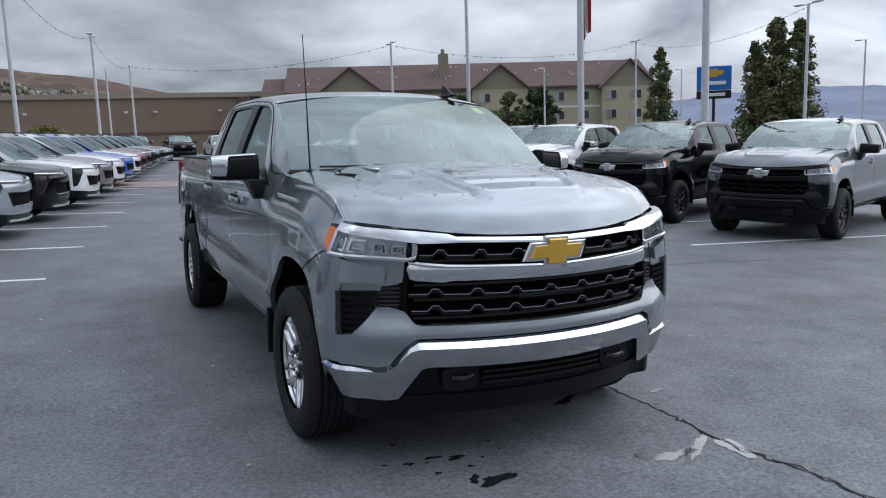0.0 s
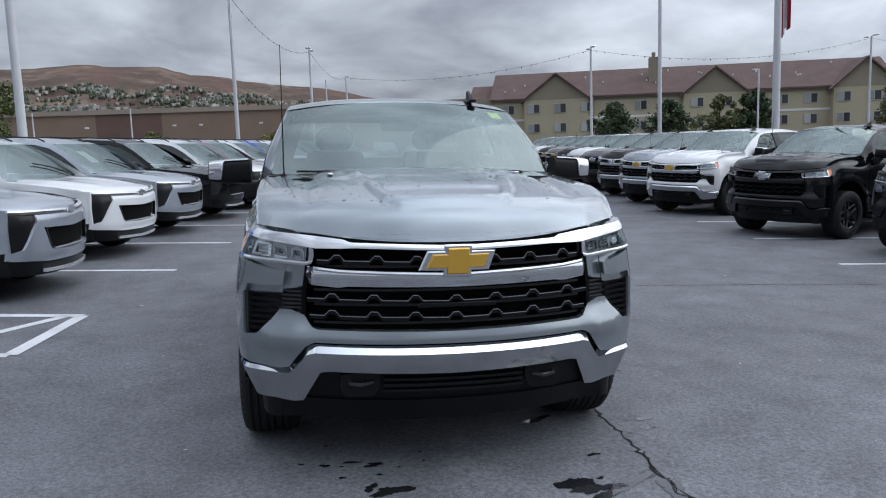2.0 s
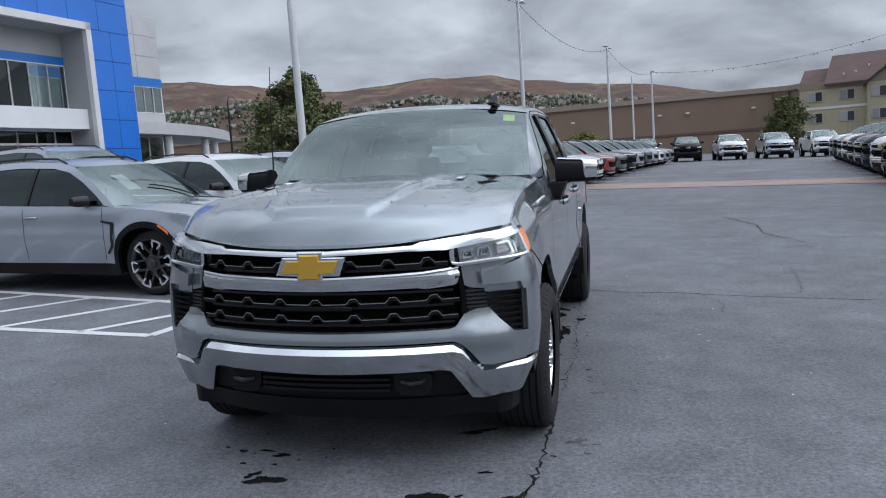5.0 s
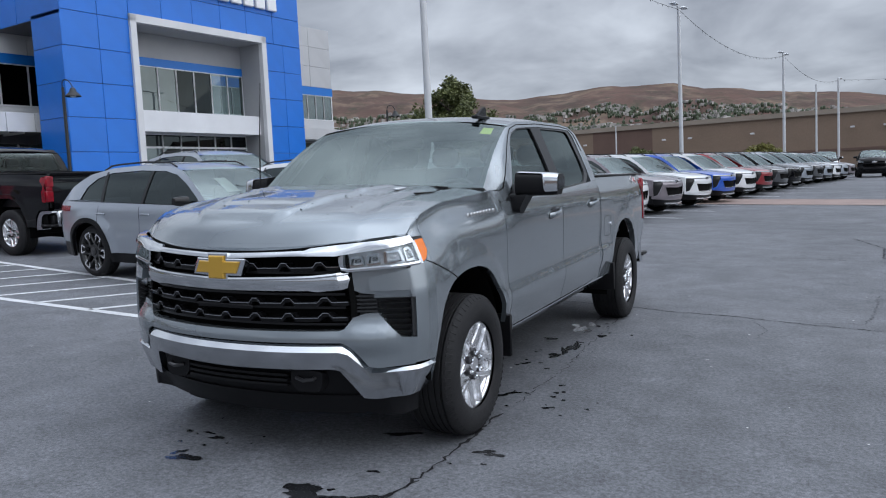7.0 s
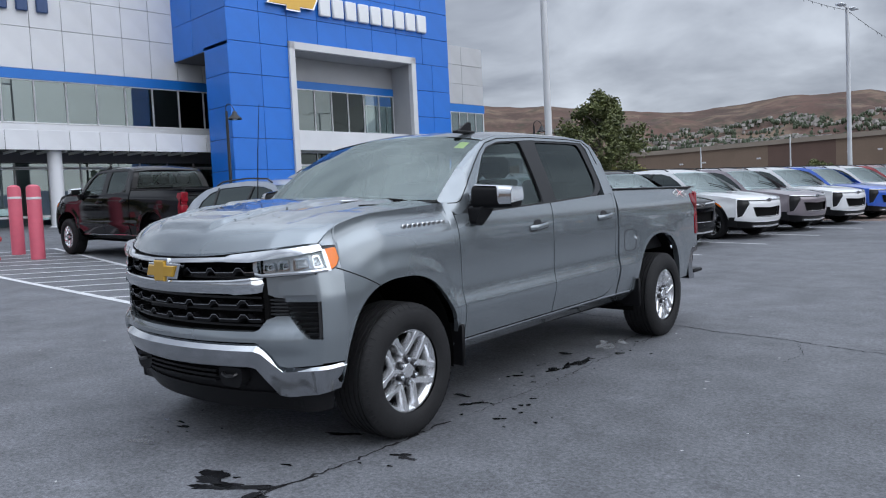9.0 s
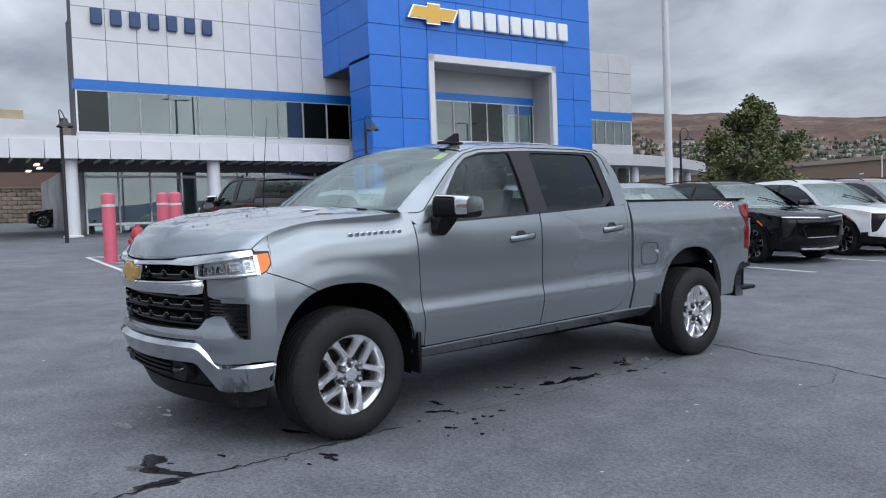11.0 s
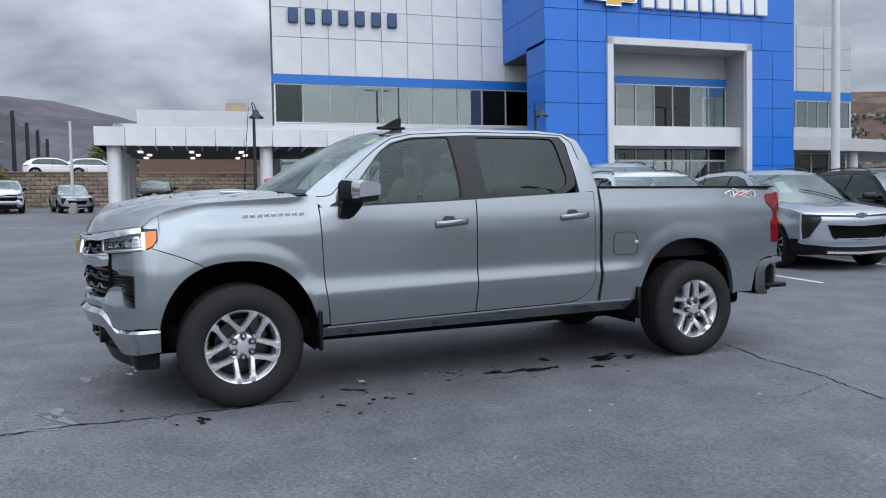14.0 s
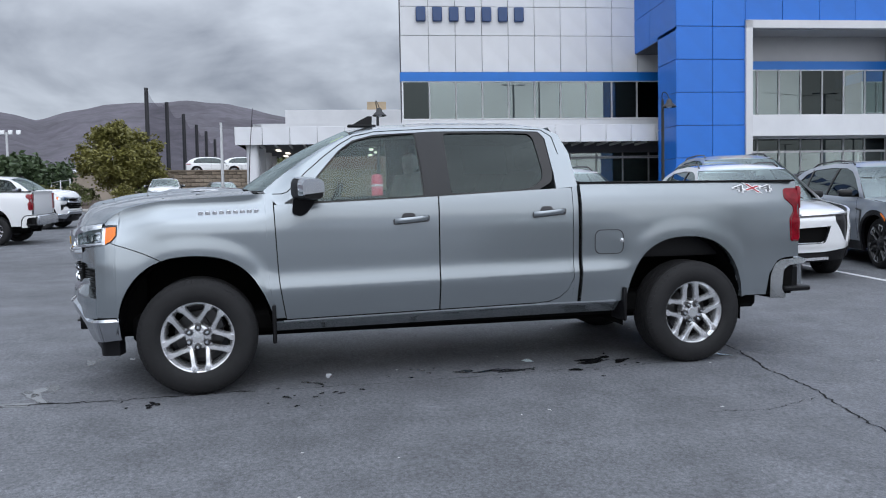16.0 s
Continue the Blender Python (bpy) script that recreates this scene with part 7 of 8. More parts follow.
def suv_rails():
    mb = MB()
    f = curve(S_OUT)
    mb.tube([(s_side(y, f(y))[0] - 0.03, y, f(y) + 0.045 * min(1, min(y - 1.40, 3.0 - y) * 8 + 0.2)) for y in spread(1.40, 3.0, 12)], 0.014, 6)
    return mb


def suv_marker():
    return slab(MB(), lambda y, z, d: (lambda p: (p[0] + 0.010 - d, p[1], p[2]))(s_side(y, z)), cols(-0.34, -0.20, 0.035), lambda y: s_arch(y, SF_ARCH, 0.045) - 0.0, lambda y: s_arch(y, SF_ARCH, 0.045) + 0.026, 2, 0.02)


def suv_core():
    mb = MB()
    mb.box((0, 1.55, 0.55), (1.62, 4.3, 0.62), 0.1)
    mb.box((0, 0.62, 0.98), (1.55, 0.4, 0.16), 0.04)
    return mb


def suv_seat():
    """One seat, its back and headrest, at its own place."""
    mb = MB().box((0, 0, 0.86), (0.48, 0.46, 0.14), 0.05)
    mb.box((0, 0.2, 1.05), (0.48, 0.16, 0.50), 0.06)
    return mb.box((0, 0.24, 1.37), (0.26, 0.10, 0.16), 0.04)


def suv_tail_lamp():
    return slab(MB(), lambda y, z, d: (lambda p: (p[0] + 0.006 - d, p[1], p[2]))(s_side(y, z)), cols(3.50, 3.86, 0.06), lambda y: 0.98, lambda y: 1.06, 3, 0.03)


def suv_wiper():
    """Arm and blade lying across the windshield."""
    path = [(lerp(0.80, -0.05, q), lerp(0.02, 0.34, q) + 0.05 * math.sin(math.pi * q)) for q in spread(0, 1, 9)]
    return MB().tube([(lambda p: (p[0], p[1] - 0.016, p[2] + 0.016))(suv_ws_pt(u, v)) for u, v in path], 0.009, 6)


def suv_sheet():
    """Paper sheet hanging just behind the glass."""
    mb = MB()
    for d in (0.030, 0.033):
        mb.grid(lambda u, v: (lambda p: (p[0], p[1] + d, p[2] - d))(suv_ws_pt(u, v)), spread(-0.42, -0.16, 4), spread(0.34, 0.72, 4))
    return mb


def suv_vent():
    """Black hook-shaped trim behind the front wheel."""
    pts = [(0.455, 0.875), (0.64, 0.905), (0.655, 0.885), (0.51, 0.850), (0.515, 0.60), (0.60, 0.505), (0.565, 0.495), (0.47, 0.585)]
    mb = MB()
    p = dense(rounded(pts, 0.012, 2), 0.04)
    mb.add([(lambda q: (q[0] + 0.006, q[1], q[2]))(s_side(a, b)) for a, b in p], [tuple(range(len(p)))])
    return mb


def crossover(m, label, body_paint, rim=DARK_ALLOY, group="parked crossovers", seats=False, sheet=False):
    t = thing("crossover_car", m, label, "car", group)
    both_sides("s_side", suv_side, "body_side", body_paint, t)
    both_sides("s_clad", suv_cladding, "wheel_arch_trim", PLASTIC, t)
    both_sides("s_pil", suv_pillar, "roof_pillar", body_paint, t)
    both_sides("s_gl", suv_glass, "side_window", SHADOW_GLASS, t)
    for k, (y, lean) in enumerate(((1.80, 0.0), (2.72, 0.25))):
        both_sides(("s_div", k), suv_divider(y, lean), "window_post", GLOSS_BLACK, t)
    kit("s_roof", suv_roof, "roof", body_paint, t)
    kit("s_ws", suv_ws, "windshield", SUV_SHIELD, t).visible_shadow = False
    kit("s_rear", suv_rear, "rear_window", SHADOW_GLASS, t)
    kit("s_tail", suv_tail, "tailgate", body_paint, t)
    kit("s_hood", suv_hood, "hood", body_paint, t)
    kit("s_bump", suv_bumper, "front_bumper", body_paint, t)
    both_sides("s_corner", suv_corner, "nose_corner", body_paint, t)
    kit("s_gr", suv_grille, "grille", DARK_VOID, t)
    kit("s_grr", suv_grille_ring, "grille_surround", GLOSS_BLACK, t)
    kit("s_low", suv_lower, "lower_trim", PLASTIC, t)
    kit("s_skid", suv_skid, "skid_plate", SATIN, t)
    kit("s_lip", suv_grille_lip, "grille_lip", SATIN, t)
    kit("s_strip", suv_strip, "hood_gap_strip", GLOSS_BLACK, t)
    both_sides("s_lamp", suv_lamp, "headlight", GLOSS_BLACK, t)
    kit("s_bar", suv_light_bar, "light_strip", LAMP_SILVER, t)
    kit("s_badge", suv_badge, "emblem", BADGE, t, angle=0)
    both_sides("s_mir", suv_mirror, "mirror", GLOSS_BLACK, t)
    for y in (1.72, 2.72):
        both_sides(("s_han", y), suv_handle(y), "door_handle", body_paint, t)
    for y in (0.62, 1.86, 2.80):
        both_sides(("s_seam", y), suv_seam(y), "door_seam", DARK_VOID, t)
    both_sides("s_rail", suv_rails, "roof_rail", GLOSS_BLACK, t)
    both_sides("s_mark", suv_marker, "side_marker", AMBER, t)
    both_sides("s_tl", suv_tail_lamp, "tail_light", RED_LENS, t)
    kit("s_core", suv_core, "underbody", DARK_VOID, t)
    for x, y in ((0.38, 1.35), (-0.38, 1.35), (0.38, 2.25), (-0.38, 2.25)) if seats else ():
        kit("s_seat", suv_seat, "seat", SEAT, t, m=pose(x, y, 0))
    both_sides('s_vent', suv_vent, 'fender_vent', GLOSS_BLACK, t)
    kit("s_wiper", suv_wiper, "wiper", PLASTIC, t) if seats else None
    kit("s_sheet", suv_sheet, "window_sheet", PAPER, t, "price sheet behind the windshield") if sheet else None
    low_wheels(t, S_WB, rim, SATIN, 0.80, S_SCALE)
    return t


L_HEAD = -16.0
L_FRONT = Vector((-4.4, 4.35, 0))  # right front wheel of the first car
L_NUDGE = {0: (0.12, -0.27), 1: (-0.25, 0.03), 2: (-0.34, 0.12), 3: (-0.20, 0.08)}
row_l = [("silver-blue", SILVER_PAINT), ("white", WHITE_PAINT), ("silver-blue", SILVER_PAINT), ("black", BLACK_PAINT), ("white", WHITE_PAINT), ("mauve-grey", MAUVE_PAINT), ("white", WHITE_PAINT), ("bright blue", BLUE_PAINT), ("white", WHITE_PAINT), ("dark red", RED_PAINT),
         ("dark grey", DARK_PAINT), ("black", BLACK_PAINT), ("silver-blue", SILVER_PAINT), ("dark grey", DARK_PAINT), ("silver-blue", SILVER_PAINT), ("white", WHITE_PAINT), ("silver-blue", SILVER_PAINT), ("mauve-grey", MAUVE_PAINT)]
for k, (cname, pmat) in enumerate(row_l):
    p = L_FRONT + ROW * 2.74 * k
    p = p + Vector((*L_NUDGE.get(k, (0, 0)), 0))
    a = radians((-6.0 if k == 0 else L_HEAD) + random.uniform(-1, 1))
    p = p + Vector((-math.sin(a), math.cos(a), 0)) * 0.85
    crossover(place(p.x, p.y, math.degrees(a)) @ Matrix.Scale(1.04, 4), cname + " crossover parked nose-out beside a painted line", pmat, seats=k < 7, sheet=k in (0, 2))
for x, y, h, k, cname, pmat in ((-10.7, 12.4, -16, 1.30, "silver-blue", SILVER_PAINT), (-10.2, 15.2, -16, 1.0, "black", BLACK_PAINT), (-9.8, 18.2, -16, 1.0, "dark grey", DARK_PAINT)):
    crossover(place(x, y, h) @ Matrix.Scale(k, 4), cname + " crossover parked behind the front row", pmat, group="cars behind the front row")

# ---------------------------------------------------------------- parked pickups
R_HEAD = 201.5
row_r = [("blue-grey pickup with black steel bumper", SLATE_PAINT, DARK_ALLOY, PLASTIC, PLASTIC, BADGE), ("black pickup with black bumper and dark wheels", BLACK_PAINT, DARK_ALLOY, GLOSS_BLACK, BLACK_PAINT, BADGE),
         ("white pickup with chrome bumper and gold emblem", WHITE_PAINT, SATIN, CHROME, None, GOLD), ("grey pickup with bright chrome grille", GREY_PAINT, SATIN, CHROME, None, GOLD),
         ("black pickup with chrome bumper", BLACK_PAINT, SATIN, CHROME, None, BADGE), ("dark grey pickup with black bumper", DARK_PAINT, DARK_ALLOY, GLOSS_BLACK, BLACK_PAINT, BADGE),
         ("white pickup with chrome grille", WHITE_PAINT, SATIN, CHROME, None, GOLD), ("black pickup with black bumper", BLACK_PAINT, DARK_ALLOY, GLOSS_BLACK, BLACK_PAINT, BADGE),
         ("dark grey pickup with chrome bumper", DARK_PAINT, SATIN, CHROME, None, GOLD), ("black pickup with chrome grille", BLACK_PAINT, SATIN, CHROME, None, GOLD),
         ("white pickup with chrome bumper", WHITE_PAINT, SATIN, CHROME, None, GOLD), ("grey pickup with chrome bumper", GREY_PAINT, SATIN, CHROME, None, GOLD),
         ("white pickup with black bumper", WHITE_PAINT, DARK_ALLOY, GLOSS_BLACK, BLACK_PAINT, BADGE), ("silver pickup with chrome bumper", SILVER_PAINT, SATIN, CHROME, None, GOLD)]
for k, (text, pmat, rim, chrome, bump, em) in enumerate(row_r):
    p = Vector((8.45, 5.12, 0)) + ROW * (2.76 * k + 1.42 * (k > 1)) + ACROSS * (-1.10 * (k > 0) - 0.30 * (k > 1))
    pickup(place(p.x, p.y, R_HEAD + (random.uniform(-1, 1) if k > 1 else 0)), text + " parked in a row", pmat, rim, chrome, bump, em, full=False, group="parked pickups")
for k in range(5):
    text, pmat, rim, chrome, bump, em = row_r[(3 * k + 4) % 14]
    x = 2.6 + 3.1 * k
    pickup(place(x, 58 - 0.16 * x, 270), text.replace(" and gold emblem", "") + " at the lot's far end", pmat, rim, chrome, bump, em, full=False, group="pickups at the end of the lot")
pickup(place(-16.16, 7.31, 178.0) @ Matrix.Scale(1.15, 4), "black heavy pickup parked beside the hatched corner", BLACK_PAINT, SATIN, CHROME, None, BADGE, full=False)
pickup(place(-17.2, -10.4, 268), "white pickup seen from its side", WHITE_PAINT, SATIN, CHROME, None, BADGE, full=False, group="white pickups")
pickup(place(-24.6, -7.4, 84), "white pickup with chrome grille", WHITE_PAINT, SATIN, CHROME, None, BADGE, full=False, group="white pickups")
pickup(place(-42.5, 2.0, -5), "black pickup parked under the canopy", BLACK_PAINT, DARK_ALLOY, GLOSS_BLACK, BLACK_PAINT, BADGE, full=False, group="vehicles by the block wall")
pickup(place(-44.5, -6.0, 4), "small white pickup parked by the block wall", WHITE_PAINT, SATIN, CHROME, None, BADGE, full=False, group="vehicles by the block wall")
crossover(place(-44.2, -2.3, 10), "silver-blue crossover parked by the block wall", SILVER_PAINT, group="vehicles by the block wall")
crossover(place(-44.5, 8.2, 250), "black crossover parked under the canopy", BLACK_PAINT, group="vehicles by the block wall")
# ---------------------------------------------------------------- poles, lamps, bollards
def light_pole(x, y, top, r=0.09, heads=2, tall=False):
    g = gz(x, y)
    t = thing("light_pole", pose(x, y, g), "white painted steel car-park light pole on a concrete foot", "light pole", "car-park light poles")
    h = top - g
    part("pole", MB().tube([(0, 0, 0.3), (0, 0, h * 0.5), (0, 0, h)], [r, r * 0.9, r * 0.75], 10), POLE_WHITE, t)
    part("foot", MB().lathe([(0.0, -0.1), (0.28, -0.1), (0.28, 0.55), (0.24, 0.6), (0, 0.6)], 16), CONCRETE, t)
    for k in range(heads):
        s = -1 if k else 1
        part("arm", MB().tube([(0, 0, h - 0.05), (s * 0.09, s * 0.52, h + 0.02)], 0.035, 6), POLE_WHITE, t)
        part("lamp_head", MB().box((s * 0.12, s * 0.72, h + 0.02), (0.34, 0.60, 0.09), 0.03, -9.4), LAMP_SILVER, t)
    return t


TOPS = {}
for nm, x, y, top, r, heads in (("a", -4.04, 38.3, 9.9, 0.11, 2), ("b", 0.17, 55.5, 9.15, 0.11, 2), ("c", 3.8, 73.1, 8.8, 0.11, 1), ("near", -7.03, 15.15, 11.8, 0.105, 2), ("e", 14.0, 12.46, 11.5, 0.11, 2), ("f", 15.85, 29.97, 10.2, 0.10, 2),
                                ("g", 21.7, 54.0, 8.85, 0.11, 2), ("h", 49.9, 58.6, 10.2, 0.11, 2), ("i", 36.4, 54.6, 7.1, 0.09, 1), ("j", 36.7, 27.8, 8.3, 0.10, 2), ("k", 58.7, 40.1, 8.3, 0.09, 1), ("l", 59.1, 62.1, 7.8, 0.08, 1),
                                ("m", 2.0, 78.0, 8.9, 0.10, 0), ("n", -19.5, 88.0, 7.0, 0.09, 0), ("o", -43.5, -2.4, 7.0, 0.10, 0), ("p", -31.0, 92.0, 7.0, 0.09, 0)):
    light_pole(x, y, top, r, heads)
    TOPS[nm] = Vector((x, y, top - 0.15))


def pennants(a, b, sag, n=26):
    """A slack cable with small faded pennants."""
    t = thing("pennant_cable", Matrix(), "slack cable with small faded pennants between poles", "cable", "pennant cables")
    f = lambda q: a.lerp(b, q) - Vector((0, 0, sag * 4 * q * (1 - q)))
    part("cable", MB().tube([f(q) for q in spread(0, 1, 15)], 0.010, 5), POLE_BLACK, t)
    mb = MB()
    d = (b - a).normalized()
    for k in range(n):
        p = f((k + random.uniform(0.1, 0.9)) / n)
        mb.add([p - d * 0.05, p + d * 0.05, p + Vector((0.03, 0.03, -0.10 - 0.08 * random.random()))], [(0, 1, 2)])
    tagged(part("pennants", mb, PLASTIC, t), kind="stuff")


pennants(TOPS["a"], TOPS["b"], 1.0)
pennants(TOPS["b"], TOPS["c"], 0.8)
pennants(TOPS["c"], TOPS["g"], 1.0)
pennants(TOPS["a"], Vector((-8.5, 21.0, 12.5)), 0.8)
pennants(TOPS["g"], TOPS["h"], 1.2)
pennants(TOPS["h"], TOPS["j"], 1.2)

flag_t = thing("flagpole", pose(15.25, 19.95, gz(15.25, 19.95)), "tall white flagpole with a limp striped flag", "flagpole")
part("pole", MB().tube([(0, 0, 0), (0, 0, 8), (0, 0, 16.5)], [0.13, 0.115, 0.08], 12), POLE_WHITE, flag_t)
for k in range(7):
    mb = MB()
    mb.grid(lambda u, v: (0.12 + 0.055 * (k + u) * (1 - 0.25 * v) + 0.0, 0.10 * math.sin(2.2 * (k + u) + 1.5 * v), 9.1 - 3.9 * v + 0.05 * (k + u) * v - 0.06 * abs(k - 3) * v), (0, 0.5, 1), spread(0, 1, 10))
    part("flag_stripe", mb, FLAG_RED if k % 2 == 0 else FLAG_WHITE, flag_t)


def lantern(x, y, top):
    g = gz(x, y)
    t = thing("street_lamp", pose(x, y, g), "black post lamp with a bell-shaped shade", "street lamp", "black post lamps")
    h = top - g
    part("post", MB().tube([(0, 0, 0), (0, 0, h * 0.9), (0, 0, h)], [0.075, 0.06, 0.05], 10), POLE_BLACK, t)
    part("bracket", MB().tube([(0, 0, h - 0.1)] + [(0.28 - 0.28 * math.cos(a), -0.10 * math.sin(a), h - 0.05 + 0.32 * math.sin(a)) for a in (radians(k) for k in range(15, 181, 15))], 0.02, 6), POLE_BLACK, t)
    sh = part("shade", MB().lathe([(0.05, 0.22), (0.10, 0.18), (0.13, 0.06), (0.30, -0.10), (0.30, -0.13), (0.27, -0.12)], 18, at=(0.56, 0, h - 0.28)), POLE_BLACK, t)
    part("bulb", MB().lathe([(0.0, -0.16), (0.10, -0.13), (0.12, -0.08), (0, -0.05)], 12, at=(0.56, 0, h - 0.28)), SIGN_WHITE, sh)


lantern(-26.9, 5.1, 5.75)
lantern(-24.0, 17.0, 5.85)
lantern(-21.2, 37.3, 5.95)
lantern(-29.5, 56.0, 5.9)


def bollard(x, y, h=1.15):
    t = thing("bollard", pose(x, y, gz(x, y)), "faded red sleeved bollard on the asphalt", "bollard", "red bollards")
    sl = part("sleeve", MB().lathe([(0.0, -0.05), (0.165, -0.05), (0.165, h - 0.10), (0.150, h - 0.02), (0.08, h + 0.02), (0, h + 0.03)], 20), RED_POST, t)
    part("reflective_ring", MB().lathe([(0.166, h - 0.34), (0.168, h - 0.335), (0.168, h - 0.285), (0.166, h - 0.28)], 20), FLAG_WHITE, sl)


for x, y in ((-16.14, 3.56), (-17.56, 5.48), (-15.67, 5.15)):
    bollard(x, y, 1.80)
hy = thing("fire_hydrant", pose(-16.4, 4.36, gz(-16.4, 4.36)) @ Matrix.Scale(1.28, 4), "small red fire hydrant between the bollards", "fire hydrant")
part("barrel", MB().lathe([(0, 0), (0.16, 0), (0.16, 0.05), (0.11, 0.07), (0.11, 0.46), (0.15, 0.48), (0.15, 0.53), (0.135, 0.60), (0.09, 0.67), (0.05, 0.70), (0.04, 0.76), (0, 0.77)], 18), HYDRANT, hy)
for a, r in ((100, 0.045), (-80, 0.045), (10, 0.06)):
    ca, sa = math.cos(radians(a)), math.sin(radians(a))
    noz = part("nozzle", MB().tube([(0.08 * ca, 0.08 * sa, 0.40), (0.17 * ca, 0.17 * sa, 0.40)], r, 12), HYDRANT, hy)
    part("cap", MB().tube([(0.17 * ca, 0.17 * sa, 0.40), (0.20 * ca, 0.20 * sa, 0.40)], r * 1.2, 8), HYDRANT, noz)

# roadside sign
sg = thing("roadside_sign", pose(41.8, 40.0, gz(41.8, 40.0), 0, 0, -45), "blue and black roadside sign on a post", "sign")
part("post", MB().box((0, 0, 2.2), (0.22, 0.22, 4.4), 0.02), POLE_BLACK, sg)
part("panel", MB().box((0, 0, 5.75), (2.45, 0.30, 1.75), 0.03), BLUE_BAND, sg)
part("lower_panel", MB().box((0, 0, 4.55), (2.45, 0.30, 0.60), 0.03), GLOSS_BLACK, sg)
part("emblem", MB().prism([(a * 4.2, b * 4.2) for a, b in EMBLEM], lambda a, b, d: (a, d, 6.12 + b), -0.19, -0.15), GOLD, sg, angle=0)
part("text_bar", MB().box((0, -0.165, 5.40), (1.7, 0.03, 0.26), 0.01), SIGN_WHITE, sg)
part("text_bar", MB().box((0, -0.165, 4.55), (1.6, 0.03, 0.24), 0.01), SIGN_WHITE, sg)
s2 = thing("roadside_sign", pose(62.5, 36.5, gz(40, 36), 0, 0, -52), "small blue roadside sign on a post", "sign")
part("panel", MB().box((0, 0, 4.2), (2.2, 0.25, 1.0), 0.03), BLUE_BAND, s2)
part("post", MB().box((0, 0, 1.8), (0.2, 0.2, 3.8), 0.02), POLE_WHITE, s2)


# ---------------------------------------------------------------- big box store
store = thing("brown_store", Matrix(), "long low brown stucco store with a pale parapet", "building")


def wall_run(mb, p, q, z0, z1, th=0.6, out=0.0):
    p, q = Vector((*p, 0)), Vector((*q, 0))
    n = (q - p).normalized().cross(Vector((0, 0, 1)))
    P = [(a + n * d).xy for a in (p, q) for d in (out, out - th)]
    mb.add([(*P[i], z) for i in range(4) for z in (z0, z1)], [(0, 4, 5, 1), (2, 3, 7, 6), (1, 5, 7, 3), (0, 2, 6, 4), (0, 1, 3, 2), (4, 6, 7, 5)])


SP = [(-95.0, 130.0), (-32.0, 123.7), (-22.0, 122.4), (24.0, 116.6), (26.5, 112.0), (44.0, 110.0)]
for i in range(len(SP) - 1):
    mb = MB()
    wall_run(mb, SP[i], SP[i + 1], -1.5, 8.35, 8.0)
    part("wall", mb, STORE_TAN if i != 1 else STORE_DARK, store, angle=0)
    mb = MB()
    wall_run(mb, SP[i], SP[i + 1], 8.3, 9.0, 8.3, 0.3)
    part("parapet", mb, STORE_CAP, store, angle=0)
    mb = MB()
    wall_run(mb, SP[i], SP[i + 1], 3.05, 3.4, 0.5, 0.12)
    part("wall_band", mb, STORE_DARK, store, angle=0)
mb = MB()
wall_run(mb, (22.0, 116.5), (23.8, 116.3), -1, 8.2, 0.6, 0.25)
part("pilaster", mb, STORE_DARK, store, angle=0)
for k in range(9):
    a = Vector((*SP[0], 0)).lerp(Vector((*SP[3], 0)), 0.08 + 0.11 * k)
    part("wall_light", MB().box((a.x, a.y - 0.25, 6.3), (0.55, 0.4, 0.25), 0.04), FLAG_WHITE, store)
    part("wall_light", MB().box((a.x + 4, a.y - 0.6, 6.3), (0.55, 0.4, 0.25), 0.04), FLAG_WHITE, store) if k % 2 else None

# ---------------------------------------------------------------- hotel
hotel = thing("hotel", pose(23.6, 107.5, -0.6, 0, 0, -20.6), "long cream three-storey hotel with brown shingle roofs", "building")
HL, HD, EAVE, RIDGE = 57.0, 15.0, 9.0, 12.9


def hotel_box(name, x0, x1, y0, y1, z0, z1, mat):
    return part(name, MB().box(((x0 + x1) / 2, (y0 + y1) / 2, (z0 + z1) / 2), (x1 - x0, y1 - y0, z1 - z0)), mat, hotel, angle=0)


def roof_along(name, x0, x1, y0, y1, ze, zr):
    """A saddle roof with its ridge along x."""
    ym = (y0 + y1) / 2
    o, th = 0.5, 0.25
    mb = MB()
    for ya, s in ((y0 - o, 1), (y1 + o, -1)):
        P = [(x0 - o, ya, ze - 0.25), (x1 + o, ya, ze - 0.25), (x1 + o, ym, zr), (x0 - o, ym, zr)]
        mb.add(P + [(a, b, c - th) for a, b, c in P], [(0, 1, 2, 3), (4, 7, 6, 5), (0, 4, 5, 1), (1, 5, 6, 2), (2, 6, 7, 3), (3, 7, 4, 0)])
    part(name, mb, SHINGLE, hotel, angle=0)
    for x in (x0, x1):
        part("gable_wall", MB().prism([(y0, ze - 0.3), (y1, ze - 0.3), (ym, zr - 0.25)], lambda a, b, d: (x + d, a, b), -0.1, 0.1), HOTEL_TAUPE, hotel, angle=0)


def gable_front(xc, w, depth, zr):
    """A gabled bay that stands out of the front."""
    hotel_box("bay_wall", xc - w / 2, xc + w / 2, -depth, 0.5, 0, EAVE - 0.2, HOTEL_CREAM)
    part("gable_wall", MB().prism([(xc - w / 2, EAVE - 0.6), (xc + w / 2, EAVE - 0.6), (xc, zr - 0.3)], lambda a, b, d: (a, d, b), -depth - 0.02, -depth + 0.3), HOTEL_TAUPE, hotel, angle=0)
    mb = MB()
    for s in (-1, 1):
        P = [(xc + s * (w / 2 + 0.5), -depth - 0.5, EAVE - 0.75), (xc, -depth - 0.5, zr), (xc, HD / 2, zr), (xc + s * (w / 2 + 0.5), HD / 2, EAVE - 0.75)]
